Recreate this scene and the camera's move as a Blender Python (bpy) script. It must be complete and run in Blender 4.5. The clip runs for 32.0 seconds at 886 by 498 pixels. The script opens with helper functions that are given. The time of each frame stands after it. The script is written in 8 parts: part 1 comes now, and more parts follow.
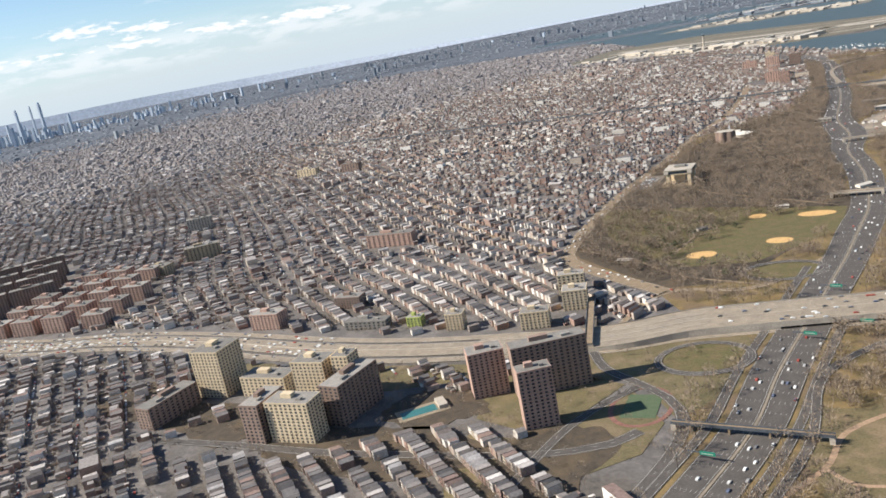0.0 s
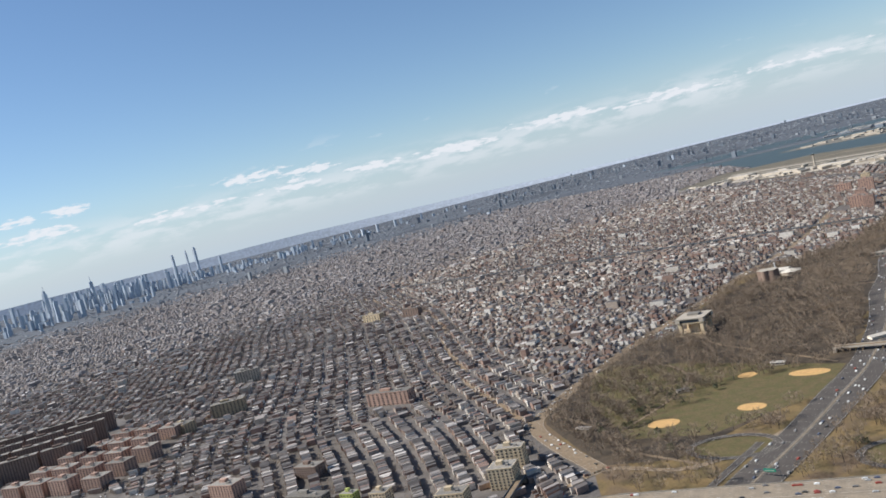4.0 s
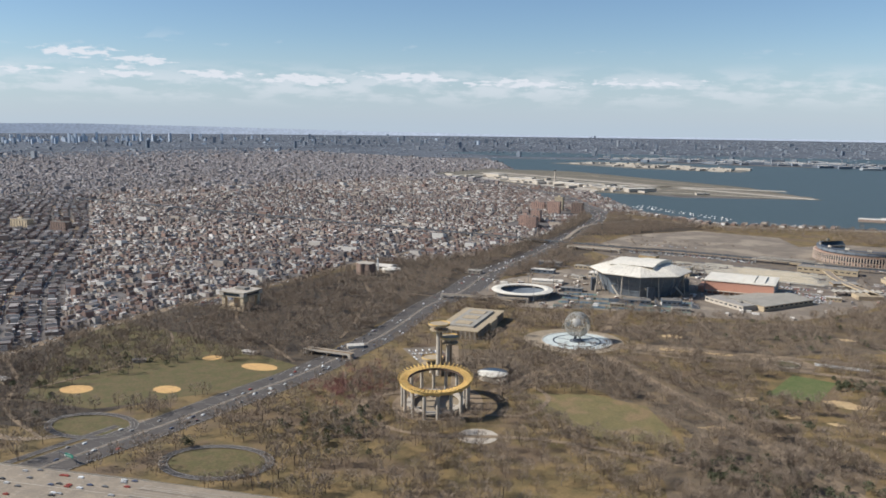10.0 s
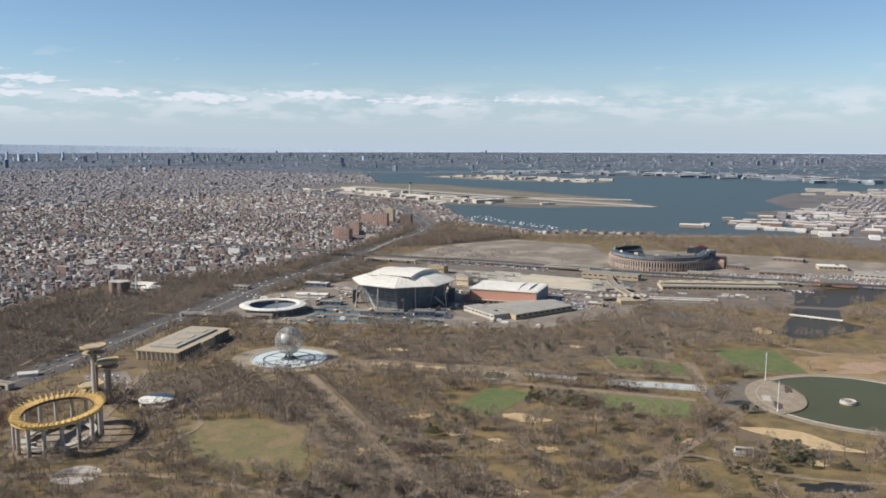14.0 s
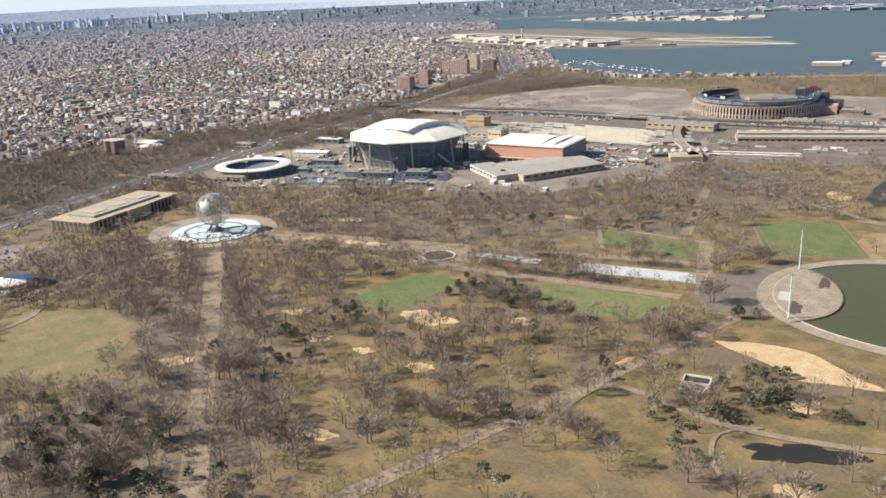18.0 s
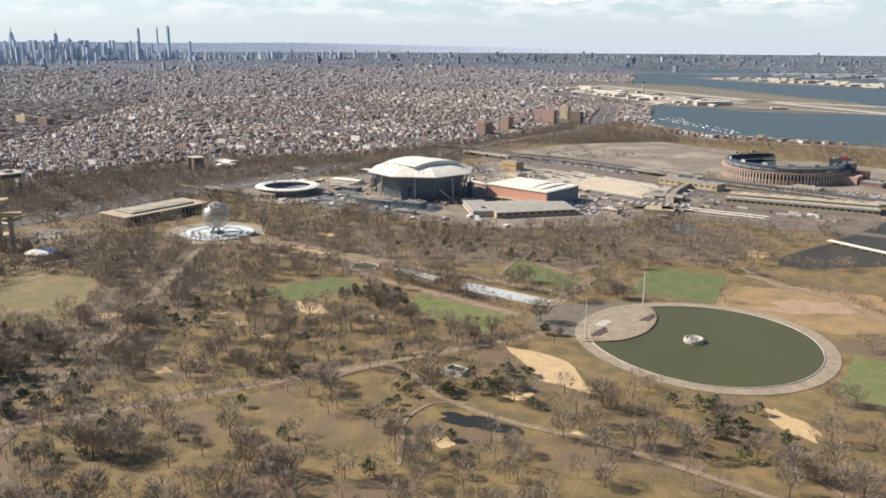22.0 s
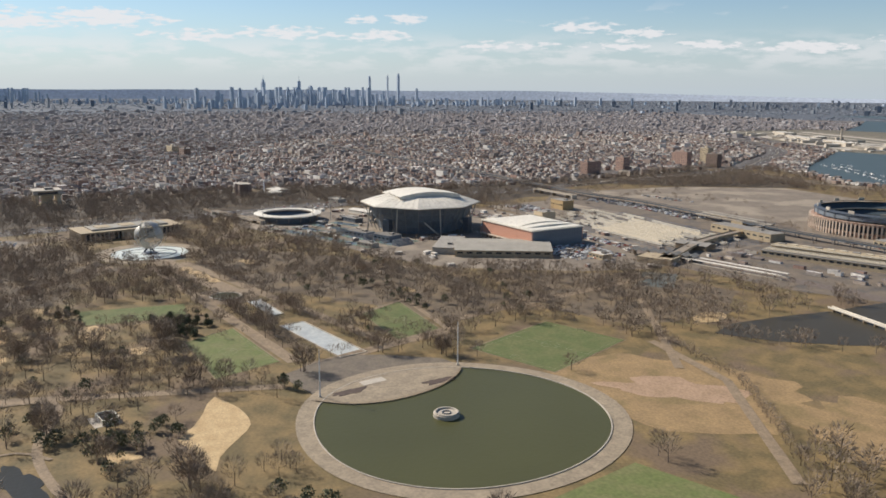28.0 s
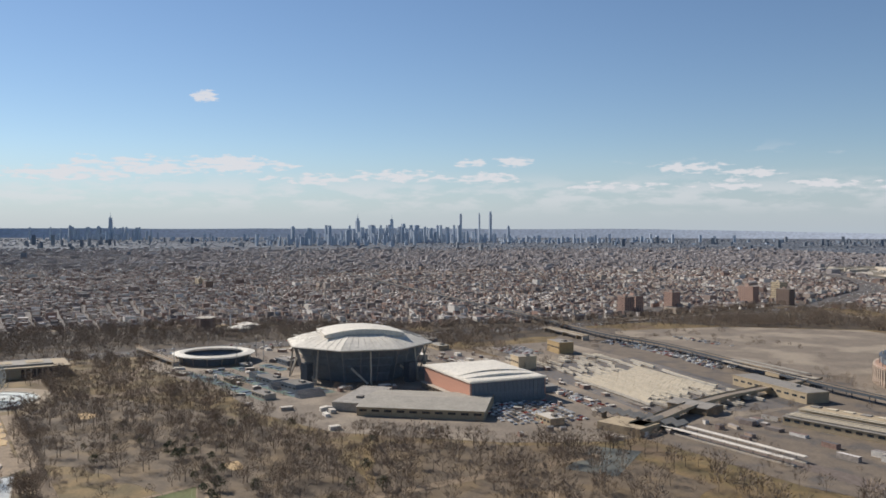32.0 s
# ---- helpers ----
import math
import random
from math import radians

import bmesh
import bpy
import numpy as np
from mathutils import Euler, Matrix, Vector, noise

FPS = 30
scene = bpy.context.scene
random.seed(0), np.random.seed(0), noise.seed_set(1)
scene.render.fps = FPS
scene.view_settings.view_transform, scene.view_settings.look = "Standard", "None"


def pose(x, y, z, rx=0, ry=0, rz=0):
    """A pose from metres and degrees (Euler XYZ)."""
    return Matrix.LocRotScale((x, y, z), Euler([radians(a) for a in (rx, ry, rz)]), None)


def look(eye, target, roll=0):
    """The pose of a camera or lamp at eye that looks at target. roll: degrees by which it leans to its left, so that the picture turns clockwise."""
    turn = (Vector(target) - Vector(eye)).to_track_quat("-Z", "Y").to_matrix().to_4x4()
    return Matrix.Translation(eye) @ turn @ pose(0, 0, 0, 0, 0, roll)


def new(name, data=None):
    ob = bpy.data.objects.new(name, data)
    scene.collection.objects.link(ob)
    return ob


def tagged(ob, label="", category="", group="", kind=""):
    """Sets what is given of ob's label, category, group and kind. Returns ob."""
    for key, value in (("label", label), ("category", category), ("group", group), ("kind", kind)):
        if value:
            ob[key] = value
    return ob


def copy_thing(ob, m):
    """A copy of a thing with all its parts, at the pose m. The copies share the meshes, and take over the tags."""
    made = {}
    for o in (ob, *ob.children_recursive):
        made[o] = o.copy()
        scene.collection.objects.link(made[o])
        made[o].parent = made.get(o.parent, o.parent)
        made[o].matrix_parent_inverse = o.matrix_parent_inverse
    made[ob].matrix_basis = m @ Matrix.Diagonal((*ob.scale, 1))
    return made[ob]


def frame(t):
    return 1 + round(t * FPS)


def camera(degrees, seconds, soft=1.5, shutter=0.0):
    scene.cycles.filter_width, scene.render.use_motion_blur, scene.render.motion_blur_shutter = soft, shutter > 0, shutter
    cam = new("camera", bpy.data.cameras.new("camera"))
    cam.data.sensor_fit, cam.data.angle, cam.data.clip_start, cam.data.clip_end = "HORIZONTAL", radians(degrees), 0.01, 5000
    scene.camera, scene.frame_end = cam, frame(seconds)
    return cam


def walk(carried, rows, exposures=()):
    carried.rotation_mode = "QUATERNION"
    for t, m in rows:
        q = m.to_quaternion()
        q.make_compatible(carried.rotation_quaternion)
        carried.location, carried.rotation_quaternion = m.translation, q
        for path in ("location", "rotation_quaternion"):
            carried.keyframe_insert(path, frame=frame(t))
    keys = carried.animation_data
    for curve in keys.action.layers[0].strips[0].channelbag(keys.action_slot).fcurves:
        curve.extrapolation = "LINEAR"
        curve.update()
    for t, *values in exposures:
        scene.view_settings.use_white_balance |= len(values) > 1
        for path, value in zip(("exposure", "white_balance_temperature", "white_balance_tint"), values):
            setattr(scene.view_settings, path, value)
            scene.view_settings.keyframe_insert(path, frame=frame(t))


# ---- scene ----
S = 0.14           # the whole place stands at this share of its true size, horizon and all
cam = camera(55.82, 32.0, soft=1.7)
# seconds, place, and the three angles of pose()
PATH_ROWS = [
    (0.0, 41.34, -220.34, 49.13, 75.364, 10.820, 46.230),
    (0.5, 44.58, -216.71, 49.03, 76.855, 12.486, 49.902),
    (1.0, 47.86, -213.26, 48.90, 78.941, 13.733, 53.504),
    (1.5, 50.96, -209.38, 48.69, 81.430, 14.426, 56.680),
    (2.0, 53.70, -205.46, 48.21, 83.950, 14.628, 59.062),
    (2.5, 55.84, -201.26, 47.78, 86.256, 14.867, 60.493),
    (3.0, 57.70, -196.59, 47.57, 87.189, 14.848, 60.395),
    (3.5, 59.60, -191.76, 47.52, 87.039, 14.605, 58.960),
    (4.0, 61.86, -187.05, 47.56, 86.114, 14.096, 56.396),
    (4.5, 64.79, -182.77, 47.61, 84.740, 13.250, 52.924),
    (5.0, 68.72, -179.20, 47.62, 83.253, 12.003, 48.774),
    (5.5, 72.78, -176.31, 47.81, 82.039, 9.884, 45.209),
    (6.0, 75.29, -172.67, 47.63, 81.414, 8.603, 42.498),
    (6.5, 76.69, -168.26, 47.18, 80.998, 6.877, 41.037),
    (7.0, 79.06, -164.02, 46.70, 80.830, 5.115, 40.691),
    (7.5, 81.58, -159.32, 46.18, 80.908, 3.559, 41.011),
    (8.0, 84.48, -154.94, 45.60, 81.175, 2.277, 41.681),
    (8.5, 87.28, -150.41, 45.26, 81.302, 1.118, 42.635),
    (9.0, 90.00, -145.94, 44.86, 81.285, 0.206, 43.601),
    (9.5, 92.86, -141.39, 44.44, 81.314, -0.361, 44.579),
    (10.0, 95.65, -136.99, 44.05, 81.379, -0.630, 45.380),
    (10.5, 98.44, -132.63, 43.69, 81.421, -0.533, 45.984),
    (11.0, 101.43, -128.35, 43.40, 81.403, -0.449, 46.539),
    (11.5, 104.10, -123.94, 43.07, 81.386, -0.335, 46.970),
    (12.0, 106.90, -119.58, 42.71, 81.597, -0.116, 47.134),
    (12.5, 109.54, -115.24, 42.37, 82.045, 0.210, 46.487),
    (13.0, 112.00, -110.84, 42.00, 82.533, 0.446, 44.734),
    (13.5, 114.21, -106.58, 41.61, 82.695, 0.347, 41.963),
    (14.0, 116.08, -101.92, 41.14, 82.543, -0.036, 38.907),
    (14.5, 117.26, -96.81, 40.56, 82.081, -0.666, 36.281),
    (15.0, 116.23, -89.41, 40.02, 81.199, -1.164, 34.505),
    (15.5, 114.15, -80.98, 39.47, 79.945, -1.414, 33.802),
    (16.0, 112.17, -72.76, 38.91, 78.378, -1.267, 34.381),
    (16.5, 111.46, -66.02, 38.30, 76.582, -0.538, 36.437),
    (17.0, 113.16, -62.02, 37.63, 74.697, 0.991, 40.146),
    (17.5, 115.94, -58.61, 36.59, 73.240, 2.056, 44.897),
    (18.0, 118.39, -54.90, 34.89, 72.838, 2.490, 49.399),
    (18.5, 120.49, -50.51, 34.28, 72.394, 2.092, 52.989),
    (19.0, 122.51, -46.37, 34.15, 72.481, 1.221, 55.430),
    (19.5, 123.99, -41.69, 34.49, 72.799, 0.557, 56.864),
    (20.0, 126.20, -38.65, 34.72, 73.401, -0.283, 57.701),
    (20.5, 133.99, -39.14, 35.64, 74.483, -0.476, 58.411),
    (21.0, 148.44, -44.14, 36.46, 76.090, -0.526, 58.994),
    (21.5, 155.72, -43.19, 36.82, 76.397, -0.297, 60.131),
    (22.0, 157.38, -38.41, 36.60, 76.012, -0.225, 61.212),
    (22.5, 158.04, -33.04, 36.07, 75.885, -0.292, 62.176),
    (23.0, 158.83, -27.80, 35.60, 76.052, -0.413, 63.109),
    (23.5, 159.23, -22.61, 35.17, 76.489, -0.405, 64.118),
    (24.0, 159.60, -17.70, 34.69, 77.096, -0.055, 65.279),
    (24.5, 159.98, -12.78, 34.18, 77.907, 0.596, 66.911),
    (25.0, 160.21, -7.72, 33.69, 78.644, 1.506, 69.035),
    (25.5, 160.83, -2.88, 33.41, 79.131, 2.188, 71.386),
    (26.0, 162.38, 1.54, 33.37, 79.252, 2.243, 73.228),
    (26.5, 163.90, 5.82, 33.31, 79.156, 1.854, 74.672),
    (27.0, 164.45, 10.25, 32.97, 79.009, 1.194, 75.831),
    (27.5, 163.09, 15.08, 32.10, 78.977, 0.433, 76.818),
    (28.0, 158.87, 20.62, 30.43, 79.232, -0.262, 77.743),
    (28.5, 143.97, 28.07, 29.18, 78.142, -1.114, 79.040),
    (29.0, 140.14, 32.43, 27.85, 78.658, -1.557, 79.841),
    (29.5, 138.72, 36.24, 27.15, 79.481, -1.903, 80.509),
    (30.0, 136.03, 39.96, 26.52, 80.657, -2.179, 81.095),
    (30.5, 134.88, 43.42, 25.99, 82.354, -2.241, 81.613),
    (31.0, 133.62, 46.92, 25.79, 84.307, -2.162, 82.291),
    (31.5, 129.49, 52.60, 26.24, 86.384, -0.933, 83.574),
    (32.0, 127.40, 57.09, 26.02, 88.658, -0.068, 85.006),
]
walk(cam, [(t, pose(x, y, z, rx, ry, rz)) for t, x, y, z, rx, ry, rz in PATH_ROWS],
     exposures=[(0, 0.75, 6200, 10), (2.5, 0.52, 6150, 10), (6, 0.38, 5950, 10), (9, 0.33, 5950, 10), (14, 0.38, 5950, 10), (19, 0.94, 6200, 11), (22, 0.74, 6350, 12), (25, 0.52, 6400, 12), (28, 0.34, 6350, 11), (32, 0.17, 6250, 12)])

# ---- world and sun ----
SUN_AZ, SUN_EL = 224.0, 36.0
world = bpy.data.worlds.new("sky")
scene.world = world
world.use_nodes = True


def build_sky():
    nt = world.node_tree
    nt.nodes.clear()
    n, l = nt.nodes.new, nt.links.new
    out, bg, sky = n("ShaderNodeOutputWorld"), n("ShaderNodeBackground"), n("ShaderNodeTexSky")
    sky.sky_type, sky.sun_disc = "NISHITA", False
    sky.sun_elevation, sky.sun_rotation = radians(SUN_EL), radians(SUN_AZ)
    sky.altitude, sky.air_density, sky.dust_density, sky.ozone_density = 400, 1.0, 0.05, 3.0
    tc, sep = n("ShaderNodeTexCoord"), n("ShaderNodeSeparateXYZ")
    l(tc.outputs["Generated"], sep.inputs[0])
    over, lift = n("ShaderNodeCombineXYZ"), n("ShaderNodeMath")
    lift.operation = "MAXIMUM"
    lift.inputs[1].default_value = 0.006
    l(sep.outputs[2], lift.inputs[0])
    l(sep.outputs[0], over.inputs[0])
    l(sep.outputs[1], over.inputs[1])
    l(lift.outputs[0], over.inputs[2])
    l(over.outputs[0], sky.inputs["Vector"])

    def maths(op, a, b=None, c=None):
        m = n("ShaderNodeMath")
        m.operation = op
        for i, v in enumerate((a, b, c)):
            if v is None:
                continue
            if isinstance(v, (int, float)):
                m.inputs[i].default_value = v
            else:
                l(v, m.inputs[i])
        return m.outputs[0]

    az = maths("ARCTAN2", sep.outputs[0], sep.outputs[1])
    el = maths("ARCSINE", sep.outputs[2])
    comb = n("ShaderNodeCombineXYZ")
    l(maths("MULTIPLY", az, 15.0), comb.inputs[0])
    l(maths("MULTIPLY", el, 56.0), comb.inputs[1])
    big, fine = n("ShaderNodeTexNoise"), n("ShaderNodeTexNoise")
    big.inputs["Scale"].default_value, big.inputs["Detail"].default_value = 1.25, 7
    big.inputs["Roughness"].default_value = 0.56
    fine.inputs["Scale"].default_value, fine.inputs["Detail"].default_value = 0.8, 5
    l(comb.outputs[0], big.inputs["Vector"])
    shift = n("ShaderNodeVectorMath")
    shift.inputs[1].default_value = (7.3, 2.1, 4.0)
    l(comb.outputs[0], shift.inputs[0])
    l(shift.outputs[0], fine.inputs["Vector"])

    curl = n("ShaderNodeTexNoise")
    curl.inputs["Scale"].default_value, curl.inputs["Detail"].default_value = 4.2, 5
    l(comb.outputs[0], curl.inputs["Vector"])

    def band(lo, mid, hi):
        up, down = n("ShaderNodeMapRange"), n("ShaderNodeMapRange")
        for node, a, b in ((up, lo, mid), (down, hi, mid)):
            node.interpolation_type = "SMOOTHSTEP"
            node.inputs[1].default_value, node.inputs[2].default_value = radians(a), radians(b)
            l(el, node.inputs[0])
        return maths("MULTIPLY", up.outputs[0], down.outputs[0])

    def cut(v, lo, hi):
        m = n("ShaderNodeMapRange")
        m.interpolation_type = "SMOOTHSTEP"
        m.inputs[1].default_value, m.inputs[2].default_value = lo, hi
        l(v, m.inputs[0])
        return m.outputs[0]

    low = maths("MULTIPLY", cut(big.outputs[0], 0.42, 0.60), band(0.6, 2.3, 4.1))
    puff = maths("MULTIPLY", cut(fine.outputs[0], 0.62, 0.68), band(3.9, 4.8, 6.0))
    total = maths("MULTIPLY", maths("MINIMUM", maths("ADD", low, maths("MULTIPLY", puff, 0.4)), 1.0), 0.5)
    # single clouds: compass bearing west of north, height, half width, half height (degrees)
    for bearing, up, w, h in ((68.8, 4.05, 2.2, 0.42), (64.6, 3.7, 1.9, 0.30), (83.2, 4.5, 1.0, 0.28), (80.2, 4.6, 1.2, 0.32), (104.0, 4.1, 4.2, 0.62), (99.0, 4.25, 3.4, 0.55), (109.0, 3.5, 4.0, 0.5), (94.0, 3.4, 3.0, 0.35), (88.0, 3.6, 3.4, 0.38), (82.0, 3.5, 2.8, 0.32), (73.5, 2.9, 3.0, 0.32), (66.0, 2.9, 2.6, 0.30), (60.5, 2.9, 2.2, 0.30), (55.0, 2.7, 3.0, 0.34), (48.0, 2.9, 3.4, 0.36), (40.0, 2.6, 3.6, 0.34), (32.0, 2.7, 3.0, 0.3), (100.7, 8.7, 0.8, 0.4)):
        dx = maths("DIVIDE", maths("ADD", az, radians(bearing)), radians(w))
        wob = maths("ADD", maths("MULTIPLY", maths("SUBTRACT", big.outputs[0], 0.5), 4.0), maths("MULTIPLY", maths("SUBTRACT", curl.outputs[0], 0.5), 6.5))
        dy = maths("DIVIDE", maths("SUBTRACT", el, radians(up)), radians(h))
        d2 = maths("ADD", maths("ADD", maths("MULTIPLY", dx, dx), maths("MULTIPLY", dy, dy)), wob)
        spot = maths("MULTIPLY", cut(maths("SUBTRACT", 1.25, d2), 0.0, 1.3), 0.88)
        total = maths("MAXIMUM", total, spot)
    mix = n("ShaderNodeMix")
    mix.data_type = "RGBA"
    mix.inputs[7].default_value = (8.5, 8.35, 8.3, 1)
    l(total, mix.inputs[0])
    haze, low_sky = n("ShaderNodeMix"), n("ShaderNodeMapRange")
    haze.data_type = "RGBA"
    haze.inputs[7].default_value = (4.7, 5.6, 6.6, 1)
    low_sky.interpolation_type = "SMOOTHSTEP"
    low_sky.inputs[1].default_value, low_sky.inputs[2].default_value = radians(6.0), radians(-1.0)
    low_sky.inputs[4].default_value = 0.8
    l(el, low_sky.inputs[0])
    l(low_sky.outputs[0], haze.inputs[0])
    l(sky.outputs[0], haze.inputs[6])
    l(haze.outputs[2], mix.inputs[6])
    l(mix.outputs[2], bg.inputs[0])
    bg.inputs[1].default_value = 0.077
    l(bg.outputs[0], out.inputs[0])


build_sky()
sun_data = bpy.data.lights.new("sun", "SUN")
sun_data.energy, sun_data.angle, sun_data.color = 5.2, radians(0.53), (1.0, 0.93, 0.82)
sun = new("sun", sun_data)
sun.matrix_world = look((0, 0, 0), (-math.sin(radians(SUN_AZ)) * math.cos(radians(SUN_EL)),
                                    -math.cos(radians(SUN_AZ)) * math.cos(radians(SUN_EL)), -math.sin(radians(SUN_EL))))

# ---- materials ----
MATS = {}


def mat(name, c1, c2=None, size=6.0, fine=0.7, rough=0.85, bump=0.3, metal=0.0, rand=0.0, spec=0.3, contrast=1.0, third=None, third_size=60.0):
    """Two colours mixed by noise of a real-world size in metres, finer grain on top, and a random change piece by piece."""
    if name in MATS:
        return MATS[name]
    m = MATS[name] = bpy.data.materials.new(name)
    m.use_nodes = True
    nt = m.node_tree
    n, l = nt.nodes.new, nt.links.new
    b = nt.nodes["Principled BSDF"]
    b.inputs["Roughness"].default_value, b.inputs["Metallic"].default_value = rough, metal
    b.inputs["Specular IOR Level"].default_value = spec
    tc = n("ShaderNodeTexCoord")
    n1, n2 = n("ShaderNodeTexNoise"), n("ShaderNodeTexNoise")
    n1.inputs["Scale"].default_value, n1.inputs["Detail"].default_value = 1 / (size * S), 6
    n2.inputs["Scale"].default_value, n2.inputs["Detail"].default_value = 1 / (fine * S), 3
    l(tc.outputs["Object"], n1.inputs["Vector"])
    l(tc.outputs["Object"], n2.inputs["Vector"])
    ramp = n("ShaderNodeMapRange")
    ramp.inputs[1].default_value, ramp.inputs[2].default_value = 0.5 - 0.16 / contrast, 0.5 + 0.16 / contrast
    l(n1.outputs[0], ramp.inputs[0])
    mix = n("ShaderNodeMix")
    mix.data_type = "RGBA"
    mix.inputs[6].default_value, mix.inputs[7].default_value = (*c1, 1), (*(c2 or [v * 0.72 for v in c1]), 1)
    l(ramp.outputs[0], mix.inputs[0])
    colour = mix.outputs[2]
    if third:
        n3, r3, m3 = n("ShaderNodeTexNoise"), n("ShaderNodeMapRange"), n("ShaderNodeMix")
        n3.inputs["Scale"].default_value, n3.inputs["Detail"].default_value = 1 / (third_size * S), 5
        l(tc.outputs["Object"], n3.inputs["Vector"])
        r3.inputs[1].default_value, r3.inputs[2].default_value = 0.5, 0.62
        l(n3.outputs[0], r3.inputs[0])
        m3.data_type = "RGBA"
        m3.inputs[7].default_value = (*third, 1)
        l(r3.outputs[0], m3.inputs[0])
        l(colour, m3.inputs[6])
        colour = m3.outputs[2]
    hsv = n("ShaderNodeHueSaturation")
    val = n("ShaderNodeMapRange")
    val.inputs[3].default_value, val.inputs[4].default_value = 0.82, 1.18
    val.inputs[1].default_value, val.inputs[2].default_value = 0.3, 0.7
    l(n2.outputs[0], val.inputs[0])
    value = val.outputs[0]
    if rand:
        geo, inf = n("ShaderNodeNewGeometry"), n("ShaderNodeObjectInfo")
        add, fr, r = n("ShaderNodeMath"), n("ShaderNodeMath"), n("ShaderNodeMapRange")
        fr.operation = "FRACT"
        l(geo.outputs["Random Per Island"], add.inputs[0])
        l(inf.outputs["Random"], add.inputs[1])
        l(add.outputs[0], fr.inputs[0])
        r.inputs[3].default_value, r.inputs[4].default_value = 1 - rand, 1 + rand
        l(fr.outputs[0], r.inputs[0])
        mul = n("ShaderNodeMath")
        mul.operation = "MULTIPLY"
        l(value, mul.inputs[0])
        l(r.outputs[0], mul.inputs[1])
        value = mul.outputs[0]
    l(value, hsv.inputs["Value"])
    l(colour, hsv.inputs["Color"])
    l(hsv.outputs[0], b.inputs["Base Color"])
    if bump:
        bp = n("ShaderNodeBump")
        bp.inputs["Strength"].default_value, bp.inputs["Distance"].default_value = bump, 0.3 * S
        l(n2.outputs[0], bp.inputs["Height"])
        l(bp.outputs[0], b.inputs["Normal"])
    return m


def glass(name, c, rough=0.08):
    m = mat(name, c, size=3, rough=rough, bump=0.0, spec=0.6, rand=0.4)
    return m


def palette(name, colours, rough=0.85, var=0.12):
    """Each separate piece of the mesh takes one of the colours at random."""
    m = MATS[name] = bpy.data.materials.new(name)
    m.use_nodes = True
    nt = m.node_tree
    n, l = nt.nodes.new, nt.links.new
    b = nt.nodes["Principled BSDF"]
    b.inputs["Roughness"].default_value = rough
    b.inputs["Specular IOR Level"].default_value = 0.25
    geo, inf, add, fr = n("ShaderNodeNewGeometry"), n("ShaderNodeObjectInfo"), n("ShaderNodeMath"), n("ShaderNodeMath")
    fr.operation = "FRACT"
    l(geo.outputs["Random Per Island"], add.inputs[0])
    l(inf.outputs["Random"], add.inputs[1])
    l(add.outputs[0], fr.inputs[0])
    ramp = n("ShaderNodeValToRGB")
    ramp.color_ramp.interpolation = "CONSTANT"
    els = ramp.color_ramp.elements
    while len(els) < len(colours):
        els.new(0.5)
    for i, c in enumerate(colours):
        els[i].position = i / len(colours)
        els[i].color = (*c, 1)
    l(fr.outputs[0], ramp.inputs[0])
    tc, no, mr, hsv = n("ShaderNodeTexCoord"), n("ShaderNodeTexNoise"), n("ShaderNodeMapRange"), n("ShaderNodeHueSaturation")
    no.inputs["Scale"].default_value, no.inputs["Detail"].default_value = 1 / (2.5 * S), 4
    l(tc.outputs["Object"], no.inputs["Vector"])
    mr.inputs[1].default_value, mr.inputs[2].default_value = 0.3, 0.7
    mr.inputs[3].default_value, mr.inputs[4].default_value = 1 - var * 2, 1 + var * 2
    l(no.outputs[0], mr.inputs[0])
    l(mr.outputs[0], hsv.inputs["Value"])
    l(ramp.outputs[0], hsv.inputs["Color"])
    l(hsv.outputs[0], b.inputs["Base Color"])
    return m


GROUND = mat("city_ground", (0.122, 0.108, 0.097), (0.165, 0.146, 0.13), size=30, fine=4, contrast=2, third=(0.112, 0.096, 0.08), third_size=140)
LAWN = mat("winter_lawn", (0.205, 0.14, 0.06), (0.132, 0.098, 0.043), size=22, fine=2.2, contrast=1.8, third=(0.15, 0.104, 0.062), third_size=60)
TURF = mat("turf_green", (0.102, 0.122, 0.04), (0.13, 0.135, 0.05), size=18, fine=2.5, contrast=1.5)
DULLTURF = mat("turf_dull", (0.108, 0.094, 0.037), (0.135, 0.102, 0.047), size=14, fine=2.5, contrast=1.5)
SAND = mat("bare_sand", (0.50, 0.36, 0.19), (0.42, 0.29, 0.145), size=9, fine=1.2)
CLAY = mat("ball_field_clay", (0.60, 0.37, 0.145), (0.52, 0.32, 0.13), size=8, fine=1.2)
EARTH = mat("bare_earth", (0.31, 0.205, 0.097), (0.24, 0.16, 0.078), size=18, fine=2.0, third=(0.21, 0.147, 0.066), third_size=30)
PINKEARTH = mat("pinkish_earth", (0.37, 0.245, 0.155), (0.30, 0.20, 0.12), size=14, fine=2.0)
PATHM = mat("path_asphalt", (0.27, 0.198, 0.125), (0.205, 0.152, 0.098), size=7, fine=1.5)
PLAZA = mat("plaza_paving", (0.31, 0.245, 0.165), (0.24, 0.19, 0.13), size=11, fine=2.0)
ASPHALT = mat("asphalt", (0.105, 0.09, 0.077), (0.08, 0.069, 0.06), size=14, fine=1.5)
ROOFCREAM = mat("cream_train_roof", (0.55, 0.47, 0.34), (0.46, 0.39, 0.285), size=6, fine=1.0, rand=0.1)
LOT = mat("lot_asphalt", (0.225, 0.18, 0.134), (0.172, 0.14, 0.105), size=30, fine=2.5, third=(0.30, 0.245, 0.18), third_size=90)
